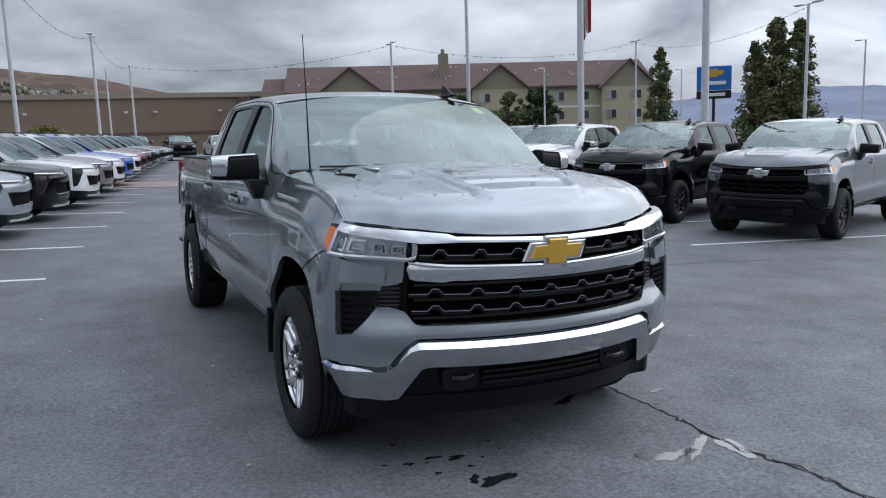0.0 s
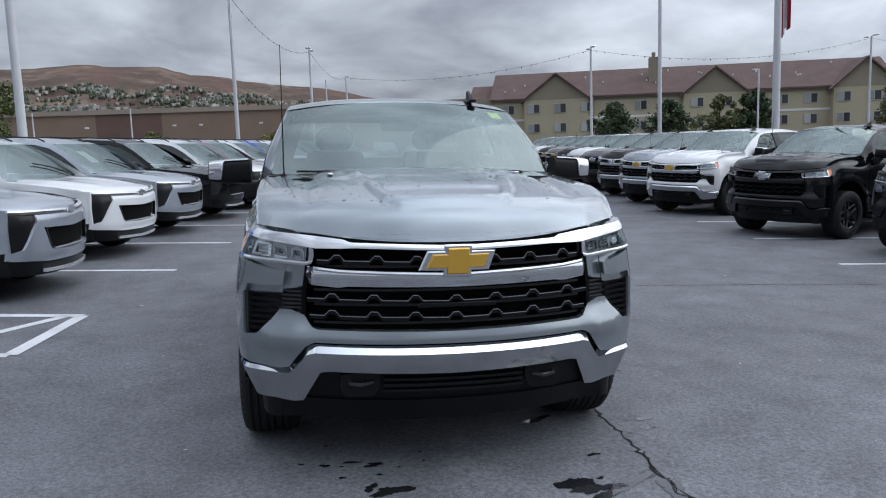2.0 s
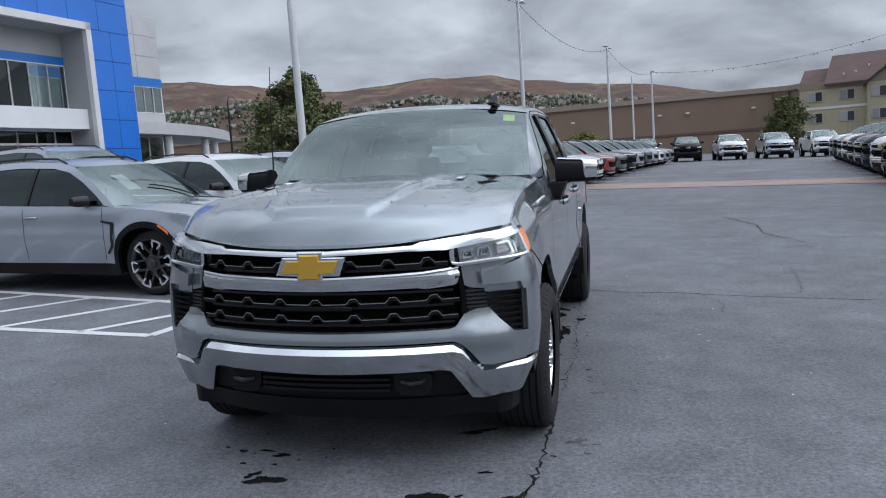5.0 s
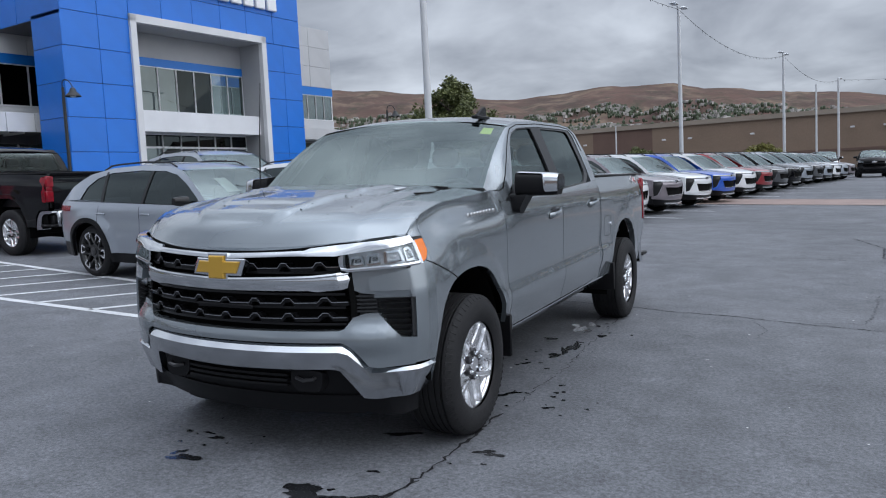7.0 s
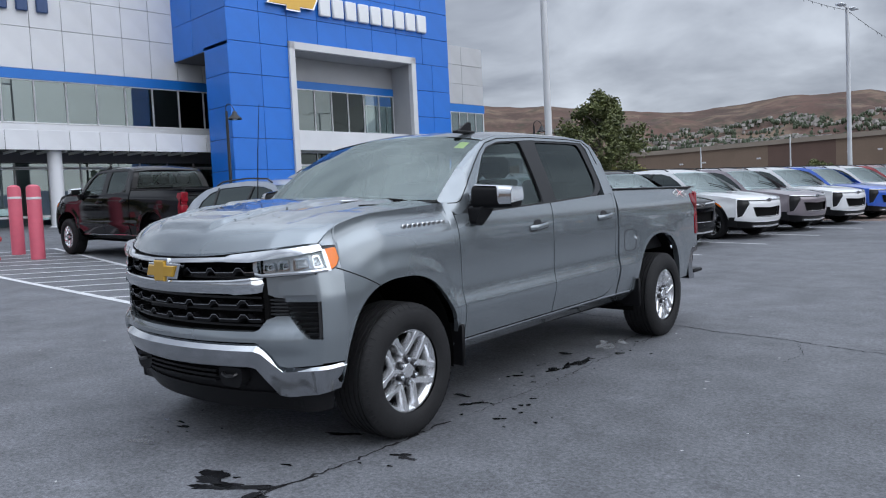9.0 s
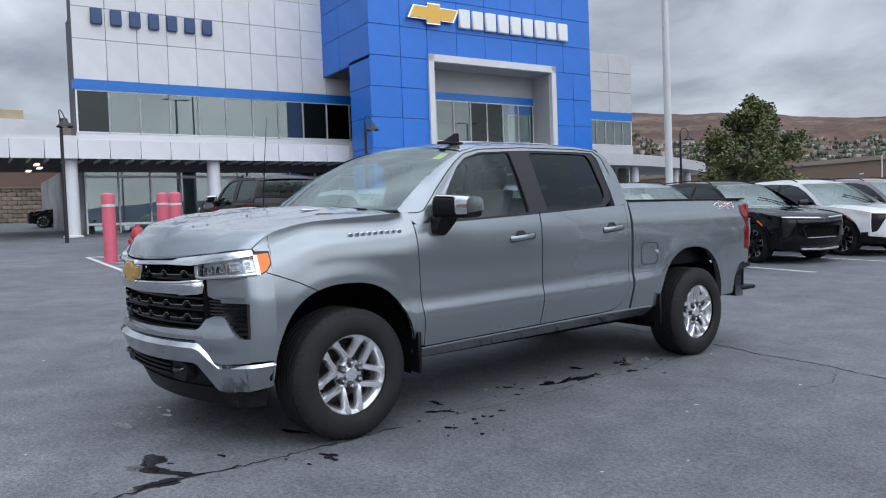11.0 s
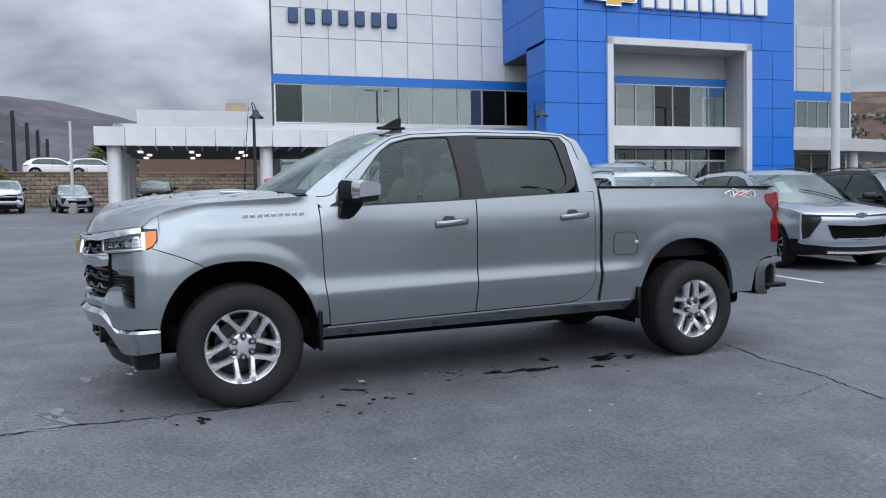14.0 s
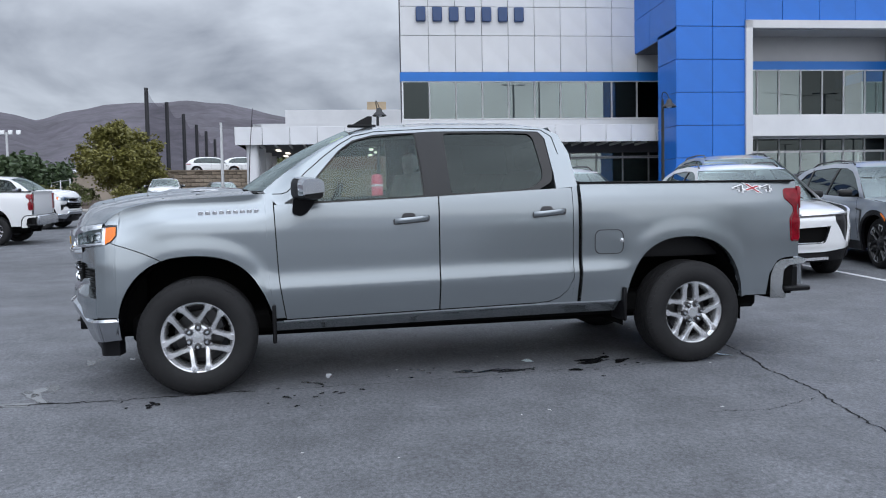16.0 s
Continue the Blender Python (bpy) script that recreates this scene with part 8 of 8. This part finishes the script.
        mb.add(P + [(a, b, c - 0.25) for a, b, c in P], [(0, 1, 2, 3), (4, 7, 6, 5), (0, 4, 5, 1), (1, 5, 6, 2), (2, 6, 7, 3), (3, 7, 4, 0)])
    part("roof", mb, SHINGLE, hotel, angle=0)


hotel_box("wall", 0, HL, 0, HD, 0, EAVE, HOTEL_CREAM)
hotel_box("wall_band", -0.06, HL + 0.06, -0.06, HD, 5.55, 5.85, WHITE_TRIM)
hotel_box("upper_wall", -0.03, HL + 0.03, -0.03, HD, 8.1, EAVE, HOTEL_TAUPE)
roof_along("roof", 3.5, HL, 0, HD, EAVE, RIDGE)
roof_along("roof", 0, 4.0, 2.0, HD - 2, EAVE - 0.3, RIDGE - 1.6)
bays = ((12.5, 9.0, 1.2, 12.1), (34.0, 8.2, 1.2, 12.0), (53.0, 8.0, 1.4, 12.3))
for b in bays:
    gable_front(*b)
hotel_box("chimney", 25.6, 27.0, 3.0, 4.6, 10.0, 14.0, HOTEL_TAUPE)
hotel_box("chimney_pot", 26.0, 26.5, 3.5, 4.0, 14.0, 14.7, HOTEL_TAUPE)


def hotel_window(x, z):
    d = 0.0
    for xc, w, depth, zr in bays:
        if abs(x - xc) < w / 2:
            d = -depth
    fr_ob = part("window", MB().box((x, d - 0.02, z), (1.75, 0.14, 1.35), 0.02), HOTEL_TRIM, hotel)
    for s in (-1, 1):
        g = MB().box((x + s * 0.42, d - 0.10, z), (0.74, 0.03, 1.15))
        part("pane", g, HOTEL_PANE if s > 0 else HOTEL_CURTAIN, fr_ob, angle=0)


for z in (7.2, 4.45, 1.7):
    for k in range(15):
        x = 1.9 + 3.72 * k
        if abs(x - 3.75) > 0.8:
            hotel_window(x, z)
mb = MB()
for k in range(26):
    x, q = random.uniform(4, HL - 1), random.uniform(0.15, 0.85)
    mb.box((x, lerp(0, HD / 2, q), lerp(EAVE, RIDGE, q) + 0.1), (0.22, 0.2, 0.3), 0.03)
tagged(part("roof_vents", mb, FLAG_WHITE, hotel), kind="stuff")


# ---------------------------------------------------------------- block wall, terrace, net
terr = MB()
terr.box((-76.0, 10.0, 2.9), (41.0, 35.0, 3.5))
tagged(part("terrace", terr, CONCRETE, angle=0), "raised terrace behind the block wall", "terrace", kind="structure")
wall_w2 = tagged(part("block_wall", MB().box((-55.6, 10.0, 3.0), (0.4, 35.4, 3.2)), JOINT, angle=0), "tan split-face block retaining wall", "wall", kind="structure")
BH, BW = 0.30, 0.62


def block_shape():
    return MB().box((0, 0, 0), (0.12, BW - 0.015, BH - 0.012), 0.035)


rest = MB()
for j in range(1, 11):
    for k in range(57):
        m = pose(-55.36 + random.uniform(-0.02, 0.02), -7.3 + BW * k + (BW / 2 if j % 2 else 0), 1.55 + BH * j, 0, 0, random.uniform(-2, 2))
        if k < 30:
            kit("split_block", block_shape, "block", BLOCKS, wall_w2, m=m)
        else:
            o = block_shape()
            rest.add([m @ Vector(v) for v in o.v], o.f)
tagged(part("blocks_beyond", rest, BLOCKS, wall_w2), kind="stuff")
cap = MB().box((-55.5, 10.0, 4.70), (0.55, 35.6, 0.14), 0.02)
tagged(part("wall_cap", cap, BLOCKS), "flat cap stones on the block wall", "wall", kind="structure")
for y, h in ((-4.6, 95), (-1.6, 84)):
    m = place(-63.0, y + 2, h)
    m.translation.z = 4.66
    crossover(m, "white crossover parked on the terrace above the wall", WHITE_PAINT, SATIN, group="cars on the terrace")

net = thing("golf_net", Matrix(), "tall dark net strung between steel posts", "net")
NP = [Vector((-87.6, -13.1, 16.0)), Vector((-94.8, -11.8, 15.4)), Vector((-103.0, -10.7, 15.0)), Vector((-111.1, -9.8, 14.5)), Vector((-119.2, -9.1, 14.4)), Vector((-128.0, -8.4, 14.0))]
for p in NP:
    part("post", MB().tube([(p.x, p.y, 2.5), (p.x, p.y, p.z)], [0.28, 0.22], 10), NETTING, net)
net_mat = glass("dark_netting", (0.72, 0.72, 0.74), 1.02)
for a, b in zip(NP[:-1], NP[1:]):
    part("net_panel", MB().grid(lambda t, v: (lerp(a.x, b.x, t), lerp(a.y, b.y, t), lerp(3.0, lerp(a.z, b.z, t) - 1.2 * math.sin(math.pi * t), v)), spread(0, 1, 9), spread(0, 1, 3)), net_mat, net)
fence = thing("chain_fence", Matrix(), "grey chain-link fence with steel posts", "fence")
for k in range(12):
    part("post", MB().tube([(-64 - 2.6 * k, -16 - 1.4 * k, 1.5), (-64 - 2.6 * k, -16 - 1.4 * k, 4.6)], 0.06, 6), LAMP_SILVER, fence)
for z in (4.5, 3.4):
    part("rail", MB().tube([(-64, -16, z), (-64 - 2.6 * 11, -16 - 1.4 * 11, z)], 0.04, 6), LAMP_SILVER, fence)
far_hall = thing("low_hall", pose(-118, -30, 0), "low pale building beyond the fence", "building")
part("wall", MB().box((0, 0, 4.5), (14, 26, 6.5)), STORE_CAP, far_hall, angle=0)
part("roof", MB().box((0, 0, 7.85), (15, 27, 0.4), 0.05), FASCIA_WHITE, far_hall, angle=0)
fl = thing("flood_light", pose(-108, -34, 0), "distant sports floodlight mast", "floodlight")
part("mast", MB().tube([(0, 0, 0), (0, 0, 13)], [0.2, 0.14], 8), POLE_WHITE, fl)
for k in range(4):
    part("lamp_head", MB().box((0, -1.5 + k, 13.0), (0.3, 0.6, 0.6), 0.05), LAMP_SILVER, fl)
bed = MB()
bed.grid(lambda a, r: (-49.0 + 7.5 * r * math.cos(a), -11.0 + 4.6 * r * math.sin(a), gz(-49.0 + 7.5 * r * math.cos(a), -11.0) + 0.15 + 0.35 * (1 - r * r)), [2 * math.pi * k / 32 for k in range(33)], spread(0.02, 1, 6))
tagged(part("planting_bed", bed, SOIL), "bark-covered planting bed with a kerb", "planting bed", kind="structure")
kerb = MB()
kerb.tube([(-49.0 + 7.6 * math.cos(a), -11.0 + 4.7 * math.sin(a), gz(-49.0 + 7.6 * math.cos(a), -11) + 0.06) for a in (2 * math.pi * k / 32 for k in range(33))], 0.13, 6)
tagged(part("kerb", kerb, CONCRETE), "pale concrete kerb round the planting bed", "kerb", kind="structure")


# ---------------------------------------------------------------- trees
def tree(x, y, height, width, leaf, label, trunk_h=1.6, n=2600, size=0.17, shape=1.0, z=None, group=""):
    """A trunk with limbs and a crown of many small leaves."""
    rnd = random.Random(int(abs(x * 31 + y * 17)) + 5)
    g = gz(x, y) if z is None else z
    t = thing("tree", pose(x, y, g), label, "tree", group)
    h = height - g
    tr = MB()
    tr.tube([(0, 0, -0.1), (0.03, 0.02, trunk_h), (0.0, 0.08, h * 0.55), (0, 0, h * 0.9)], [h * 0.028, h * 0.022, h * 0.014, 0.01], 8)
    part("trunk", tr, BARK, t)
    lumps = []
    spire = shape < 0.6
    for k in range(150 if spire else 96):
        q = rnd.random() ** (1.25 if spire else 1)
        zc = lerp(trunk_h, h * 0.93, q)
        prof = math.sin(math.pi * min(1, (q * 0.86 + 0.16))) ** (0.7 * shape)
        if spire:
            prof = min(1, q * 5 + 0.35) * (1 - q) ** 0.55
        r = width / 2 * prof * rnd.uniform(0.15, 0.92 if spire else 1.02)
        a = rnd.uniform(0, 2 * math.pi)
        c = Vector((r * math.cos(a), r * math.sin(a), zc))
        lumps.append((c, width * (rnd.uniform(0.09, 0.17) * (0.4 + 0.6 * prof) if spire else rnd.uniform(0.05, 0.14) * (0.55 + 0.45 * prof))))
        if k < 12:
            part("limb", MB().tube([(0, 0, max(trunk_h * 0.8, zc - 0.9)), tuple(c * 0.6 + Vector((0, 0, zc * 0.35))), tuple(c)], [h * 0.010, h * 0.006, 0.008], 5), BARK, t)
    mb = MB()
    size *= 0.62
    for k in range(int(n * 3.4)):
        c, r = lumps[rnd.randrange(len(lumps))]
        d = Vector((rnd.gauss(0, 1), rnd.gauss(0, 1), rnd.gauss(0, 0.8)))
        d = d.normalized() * r * rnd.random() ** 0.4 * rnd.uniform(0.8, 1.35)
        p = c + d
        u = Vector((rnd.gauss(0, 1), rnd.gauss(0, 1), rnd.gauss(0, 0.6))).normalized()
        v = u.cross(Vector((rnd.gauss(0, 1), rnd.gauss(0, 1), rnd.gauss(0, 1)))).normalized()
        s = size * rnd.uniform(0.6, 1.3)
        mb.add([p - u * s, p + v * s * 0.55, p + u * s, p - v * s * 0.55], [(0, 1, 2, 3)])
    tagged(part("crown", mb, leaf, t, angle=0), kind="stuff")


tree(-17.4, 38.4, 7.9, 5.4, LEAF_GREEN, "leafy dark green tree in the car park", 1.4, 5200, 0.19)
tree(-52.6, -10.0, 8.3, 6.2, LEAF_OLIVE, "green tree turning olive yellow in a bark bed", 1.5, 5200, 0.20)
tree(-51.5, -8.6, 6.6, 4.0, LEAF_OLIVE, "smaller tree turning olive yellow in a bark bed", 1.5, 2400, 0.20)
tree(47.6, 52.4, 9.4, 3.5, LEAF_POPLAR, "slender upright green poplar tree", 0.6, 4200, 0.20, 0.55, group="poplars")
tree(43.2, 35.7, 9.5, 4.6, LEAF_POPLAR, "tall upright poplar clump", 0.6, 4600, 0.20, 0.5, group="poplars")
tree(42.3, 36.6, 7.9, 3.8, LEAF_POPLAR, "lower poplar of a clump", 0.6, 3000, 0.20, 0.5, group="poplars")
tree(44.3, 34.6, 9.2, 4.2, LEAF_POPLAR, "tall upright poplar clump", 0.6, 3600, 0.20, 0.5, group="poplars")
for x, y, h, w, lf in ((31.8, 74.2, 6.0, 5.6, LEAF_DARK), (39.2, 76.3, 6.3, 5.6, LEAF_DARK), (39.0, 65.1, 6.0, 4.8, LEAF_GREEN), (41.8, 63.4, 6.5, 4.2, LEAF_DARK), (18.7, 88.9, 6.6, 5.2, LEAF_GREEN)):
    tree(x, y, h, w, lf, "round leafy tree before the hotel", 0.9, 2600, 0.26, 0.7, group="trees before the hotel")
for x, y, h, w, lf in ((-19.0, 97.0, 4.6, 5.0, LEAF_GREEN), (-4.0, 98.0, 4.2, 5.0, LEAF_OLIVE), (-38.0, 95.0, 4.4, 6.0, LEAF_OLIVE), (-20, 48, 3.5, 4.5, LEAF_OLIVE), (-26, 52, 5.0, 5.5, LEAF_GREEN)):
    tree(x, y, h, w, lf, "small leafy tree before the store", 0.6, 1800, 0.26, 0.7, group="trees before the store")
for x, y, h, w, lf in ((-104, 2, 13.0, 13, LEAF_GREEN), (-72, -22, 7.0, 9, LEAF_DARK), (-110, -50, 10.0, 14, LEAF_OLIVE)):
    tree(x, y, h, w, lf, "leafy tree beyond the lot", 1.5, 2600, 0.45, 0.8, group="trees beyond the lot")
for k in range(7):
    a = 2 * math.pi * k / 7
    tree(-49 + 5.2 * math.cos(a), -11 + 3.0 * math.sin(a), gz(-49, -11) + 1.5, 1.7, (LEAF_GREEN, LEAF_OLIVE)[k % 2], "low shrub in the planting bed", 0.15, 500, 0.13, 0.6, group="shrubs in the bed")


# ---------------------------------------------------------------- hills and mountains
def land(name, azs, el_fn, r0, r1, mat, label, rough, nr=26):
    """A ridge seen from the lot: elevation (degrees) by azimuth (degrees from +y to +x)."""
    mb = MB()

    def fn(az, q):
        r = lerp(r0, r1, q)
        a = radians(az)
        top = r1 * math.tan(radians(el_fn(az)))
        prof = q ** 1.25
        p = Vector((r * math.sin(a), r * math.cos(a), 0))
        gully = noise.fractal(Vector((p.x, p.y, 0)) / rough, 1.0, 2.1, 5)
        hh = top * prof * (1 + 0.10 * gully * math.sin(math.pi * min(q, 0.98))) + 24 * gully * math.sin(math.pi * q)
        return (p.x, p.y, max(hh, -4) if q < 0.999 else hh)

    mb.grid(fn, azs, spread(0, 1, nr))
    return tagged(part(name, mb, mat, angle=80), label, "hillside", kind="structure")


def bumps(az, base, *gs):
    return base + sum(h * math.exp(-((az - c) / w) ** 2) for c, w, h in gs) + 0.25 * noise.noise(Vector((az / 3.1, base, 0))) + 0.12 * noise.noise(Vector((az / 0.9, base, 4)))


HILL_LINE = curve([(-80, 7.4), (-60, 7.8), (-45, 7.7), (-37.5, 7.45), (-34, 6.98), (-30.5, 6.80), (-27, 6.42), (-25, 6.08), (-21, 5.75), (-18.5, 5.90), (-14.3, 6.25), (-12, 6.12), (-9.5, 6.16), (-7.5, 5.62), (-4.5, 5.28), (-2, 4.92), (0.6, 4.65), (3.1, 4.26), (5.05, 3.76), (9, 3.1), (30, 2.2)])
MOUNT_LINE = curve([(-150, 6.0), (-128, 6.4), (-115, 7.6), (-109, 7.3), (-105.2, 6.5), (-103.5, 7.0), (-101, 7.6), (-99.3, 7.88), (-97, 7.9), (-95.6, 8.08), (-93, 7.95), (-90.2, 7.3), (-87, 6.62), (-80, 6.2), (-62, 5.0)])
hill_el = lambda az: HILL_LINE(az) + 0.12 * noise.noise(Vector((az / 1.7, 2.5, 0))) + 0.05 * noise.noise(Vector((az / 0.5, 2.5, 4)))
mount_el = lambda az: MOUNT_LINE(az) + 0.12 * noise.noise(Vector((az / 1.7, 4.2, 0)))
far_el = lambda az: bumps(az, 1.5, (46, 8, 0.6), (58, 9, 0.5), (75, 12, 0.8))
land("hills", spread(-80, 30, 221), hill_el, 650, 1900, HILL, "dry reddish-brown foothills", 160)
land("mountains", spread(-150, -62, 150), mount_el, 700, 2600, MOUNT, "bare purple-brown mountain under low cloud", 260)
# distance haze is painted into the far range's base colour
FAR_HAZE = material("hazy_far_range", (0.16, 0.19, 0.27), 0.95, vary=(0.003, 0.2))
# invented hills behind the camera, added to darken reflections in paint and chrome
land("back_hills", spread(118, 212, 120), lambda az: bumps(az, 4.0, (140, 12, 1.2), (175, 15, 1.0)), 500, 1900, HILL, "unseen brown hills added behind the camera for reflections", 180)
land("far_range", spread(24, 120, 120), far_el, 3000, 4300, FAR_HAZE, "far mountain range with blue haze painted into its colour", 400, 10)


def hill_height(az, r, r0=650, r1=1900):
    q = (r - r0) / (r1 - r0)
    a = radians(az)
    p = Vector((r * math.sin(a), r * math.cos(a), 0))
    gully = noise.fractal(p / 160, 1.0, 2.1, 5)
    return p, r1 * math.tan(radians(hill_el(az))) * q ** 1.25 * (1 + 0.10 * gully * math.sin(math.pi * q)) + 24 * gully * math.sin(math.pi * q)


rnd = random.Random(11)
hb, tb = MB(), MB()
for k in range(5200):
    az, r = rnd.uniform(-58, 14), 700 + 760 * rnd.random() ** 0.85
    p, z = hill_height(az, r)
    s = rnd.uniform(4, 8)
    hb.box((p.x, p.y, z + 2.5), (s, s * 0.8, 4.6), 0, rnd.uniform(0, 90)) if rnd.random() < 0.75 else None
    for i in range(4):
        q = p + Vector((rnd.uniform(-14, 14), rnd.uniform(-14, 14), 0))
        d = rnd.uniform(2, 4.6)
        tb.lathe([(0, d * 1.5), (d * 0.55, d * 0.9), (d * 0.6, d * 0.3), (0, -2)], 6, "z", (q.x, q.y, z - 1), rnd.random())
tagged(part("hillside_houses", hb, HOUSES, angle=0), "pale houses scattered over the foothills", "houses", kind="stuff")
tagged(part("hillside_trees", tb, SHRUBS, angle=0), "dark green trees among the hillside houses", "trees", kind="stuff")


# ---------------------------------------------------------------- marks on the asphalt
def blot(x, y, w, l, turn, seed, mat, name="wet_stain", label="small dark wet patch on the asphalt", d=0.002):
    """An irregular flat patch on the ground with ragged lobes."""
    rnd = random.Random(seed)
    ph = [rnd.uniform(0, 6.28) for _ in range(6)]
    ca, sa = math.cos(radians(turn)), math.sin(radians(turn))
    pts = []
    for k in range(84):
        a = 2 * math.pi * k / 84
        r = 1 + 0.28 * math.sin(2 * a + ph[0]) + 0.20 * math.sin(3 * a + ph[1]) + 0.11 * math.sin(5 * a + ph[2]) + 0.06 * math.sin(7 * a + ph[3]) + 0.05 * math.sin(13 * a + ph[4]) + 0.04 * math.sin(22 * a + ph[5]) + rnd.gauss(0, 0.045)
        u, v = w / 2 * r * math.cos(a), l / 2 * r * math.sin(a)
        pts.append((u * ca - v * sa, u * sa + v * ca))
    mb = fan_sheet(MB(), pts, lambda a, b: on_ground(x + a, y + b, d), 2)
    return tagged(part(name, mb, mat, angle=0), label, "stain", "stains on the asphalt", "structure")


SPOTS = [
    (0.50, -1.06, 0.16, 0.15, 20), (0.60, -1.18, 0.17, 0.07, 35), (0.84, -1.02, 0.12, 0.06, 40), (1.10, -0.275, 0.11, 0.05, 20),
    (-0.36, -0.97, 0.17, 0.09, 25), (-0.45, -0.92, 0.08, 0.05, 60), (-0.41, -0.66, 0.10, 0.04, 5), (-0.52, -0.61, 0.07, 0.03, 0), (-0.65, -0.63, 0.05, 0.03, 10),
    (0.69, -0.74, 0.06, 0.03, 0), (0.80, 0.75, 0.16, 0.05, 70), (0.86, 0.82, 0.07, 0.04, 40), (1.16, 0.58, 0.08, 0.04, 20), (1.12, 0.82, 0.05, 0.03, 0), (1.09, 1.10, 0.05, 0.03, 15),
    (0.64, 1.60, 0.07, 0.05, 30), (0.77, 1.92, 0.14, 0.10, 70), (0.83, 2.26, 0.10, 0.28, 10), (0.80, 2.08, 0.06, 0.20, 15), (0.94, 2.75, 0.06, 0.14, 0), (0.70, 2.98, 0.13, 0.30, 10), (0.74, 3.22, 0.08, 0.18, 25), (0.60, 3.12, 0.07, 0.16, 40)]
for k, (x, y, w, l, a) in enumerate(SPOTS):
    blot(x, y, w, l, a, 40 + k, STAIN)
rnd = random.Random(77)
for k in range(46):
    x0, y0, _, _, _ = SPOTS[rnd.randrange(len(SPOTS))]
    w = rnd.uniform(0.012, 0.035)
    blot(x0 + rnd.gauss(0, 0.14), y0 + rnd.gauss(0, 0.14), w, w * rnd.uniform(0.6, 1.3), rnd.uniform(0, 180), 200 + k, STAIN)
for k, (x, y, w, l, a) in enumerate(((0.56, -1.12, 0.22, 0.09, 5), (0.72, -1.10, 0.30, 0.08, 40), (0.90, -1.18, 0.13, 0.20, 0), (1.16, -0.30, 0.09, 0.05, 10), (0.70, 4.05, 0.26, 0.07, 40), (0.55, -0.20, 0.18, 0.06, 20), (0.62, 0.9, 0.12, 0.05, 0), (0.55, 2.5, 0.14, 0.06, 15))):
    blot(x, y, w, l, a, 400 + k, WET_FILM, "wet_film", "thin film of water shining on the asphalt", 0.003)
for k in range(60):
    x, y = rnd.uniform(-4, 5), rnd.uniform(-3.5, 6)
    w = rnd.uniform(0.010, 0.030)
    blot(x, y, w, w * rnd.uniform(0.4, 0.9), rnd.uniform(0, 180), 500 + k, FLECK, "paper_fleck", "tiny pale fleck lying on the asphalt", 0.005)


def crack(pts, w, seed, mat=None):
    """A ragged crack along points."""
    rnd = random.Random(seed)
    path = []
    for (x0, y0), (x1, y1) in zip(pts, pts[1:]):
        n = max(2, int(math.hypot(x1 - x0, y1 - y0) / 0.04))
        path += [(lerp(x0, x1, k / n) + rnd.gauss(0, 0.012), lerp(y0, y1, k / n) + rnd.gauss(0, 0.012)) for k in range(n)]
    path.append(pts[-1])
    V, F = [], []
    for k, (x, y) in enumerate(path):
        a, b = path[max(k - 1, 0)], path[min(k + 1, len(path) - 1)]
        dx, dy = b[0] - a[0], b[1] - a[1]
        ln = math.hypot(dx, dy) or 1
        h = w / 2 * rnd.uniform(0.12, 1.1)
        V += [on_ground(x - dy / ln * h, y + dx / ln * h, 0.003), on_ground(x + dy / ln * h, y - dx / ln * h, 0.003)]
    F = [(2 * k, 2 * k + 1, 2 * k + 3, 2 * k + 2) for k in range(len(path) - 1)]
    return tagged(part("asphalt_crack", MB().add(V, F), mat or CRACK, angle=0), "thin dark crack wandering through the asphalt", "crack", "asphalt cracks", "structure")


crack([(0.93, 0.35), (0.94, -0.18), (0.93, -0.75), (0.90, -1.15), (0.96, -1.40), (1.0, -2.1), (1.05, -3.2)], 0.022, 1)
crack([(0.93, -0.75), (0.915, -1.15), (0.98, -1.40), (1.02, -2.1)], 0.012, 2)
crack([(-1.2, 4.55), (0.0, 4.42), (0.78, 4.29), (1.36, 4.13), (1.92, 4.08), (2.4, 3.93), (3.17, 3.77), (4.6, 3.55), (6.5, 3.1)], 0.020, 3)
crack([(2.66, 3.96), (3.06, 4.07), (3.16, 4.6), (3.26, 5.7)], 0.018, 4, OLD_CRACK)
crack([(0.76, 4.29), (0.72, 3.6), (0.70, 3.0)], 0.010, 5)
crack([(2.1, 3.95), (2.25, 3.5), (2.2, 3.1)], 0.008, 6)
crack([(3.2, 12.0), (3.6, 10.5), (3.5, 9.2), (3.9, 8.0)], 0.03, 7)
crack([(2.0, 8.9), (4.2, 8.6), (7.0, 8.3)], 0.016, 8)
crack([(0.95, 0.6), (0.98, 1.6), (0.92, 2.4), (0.9, 3.4), (0.8, 4.2)], 0.008, 9)
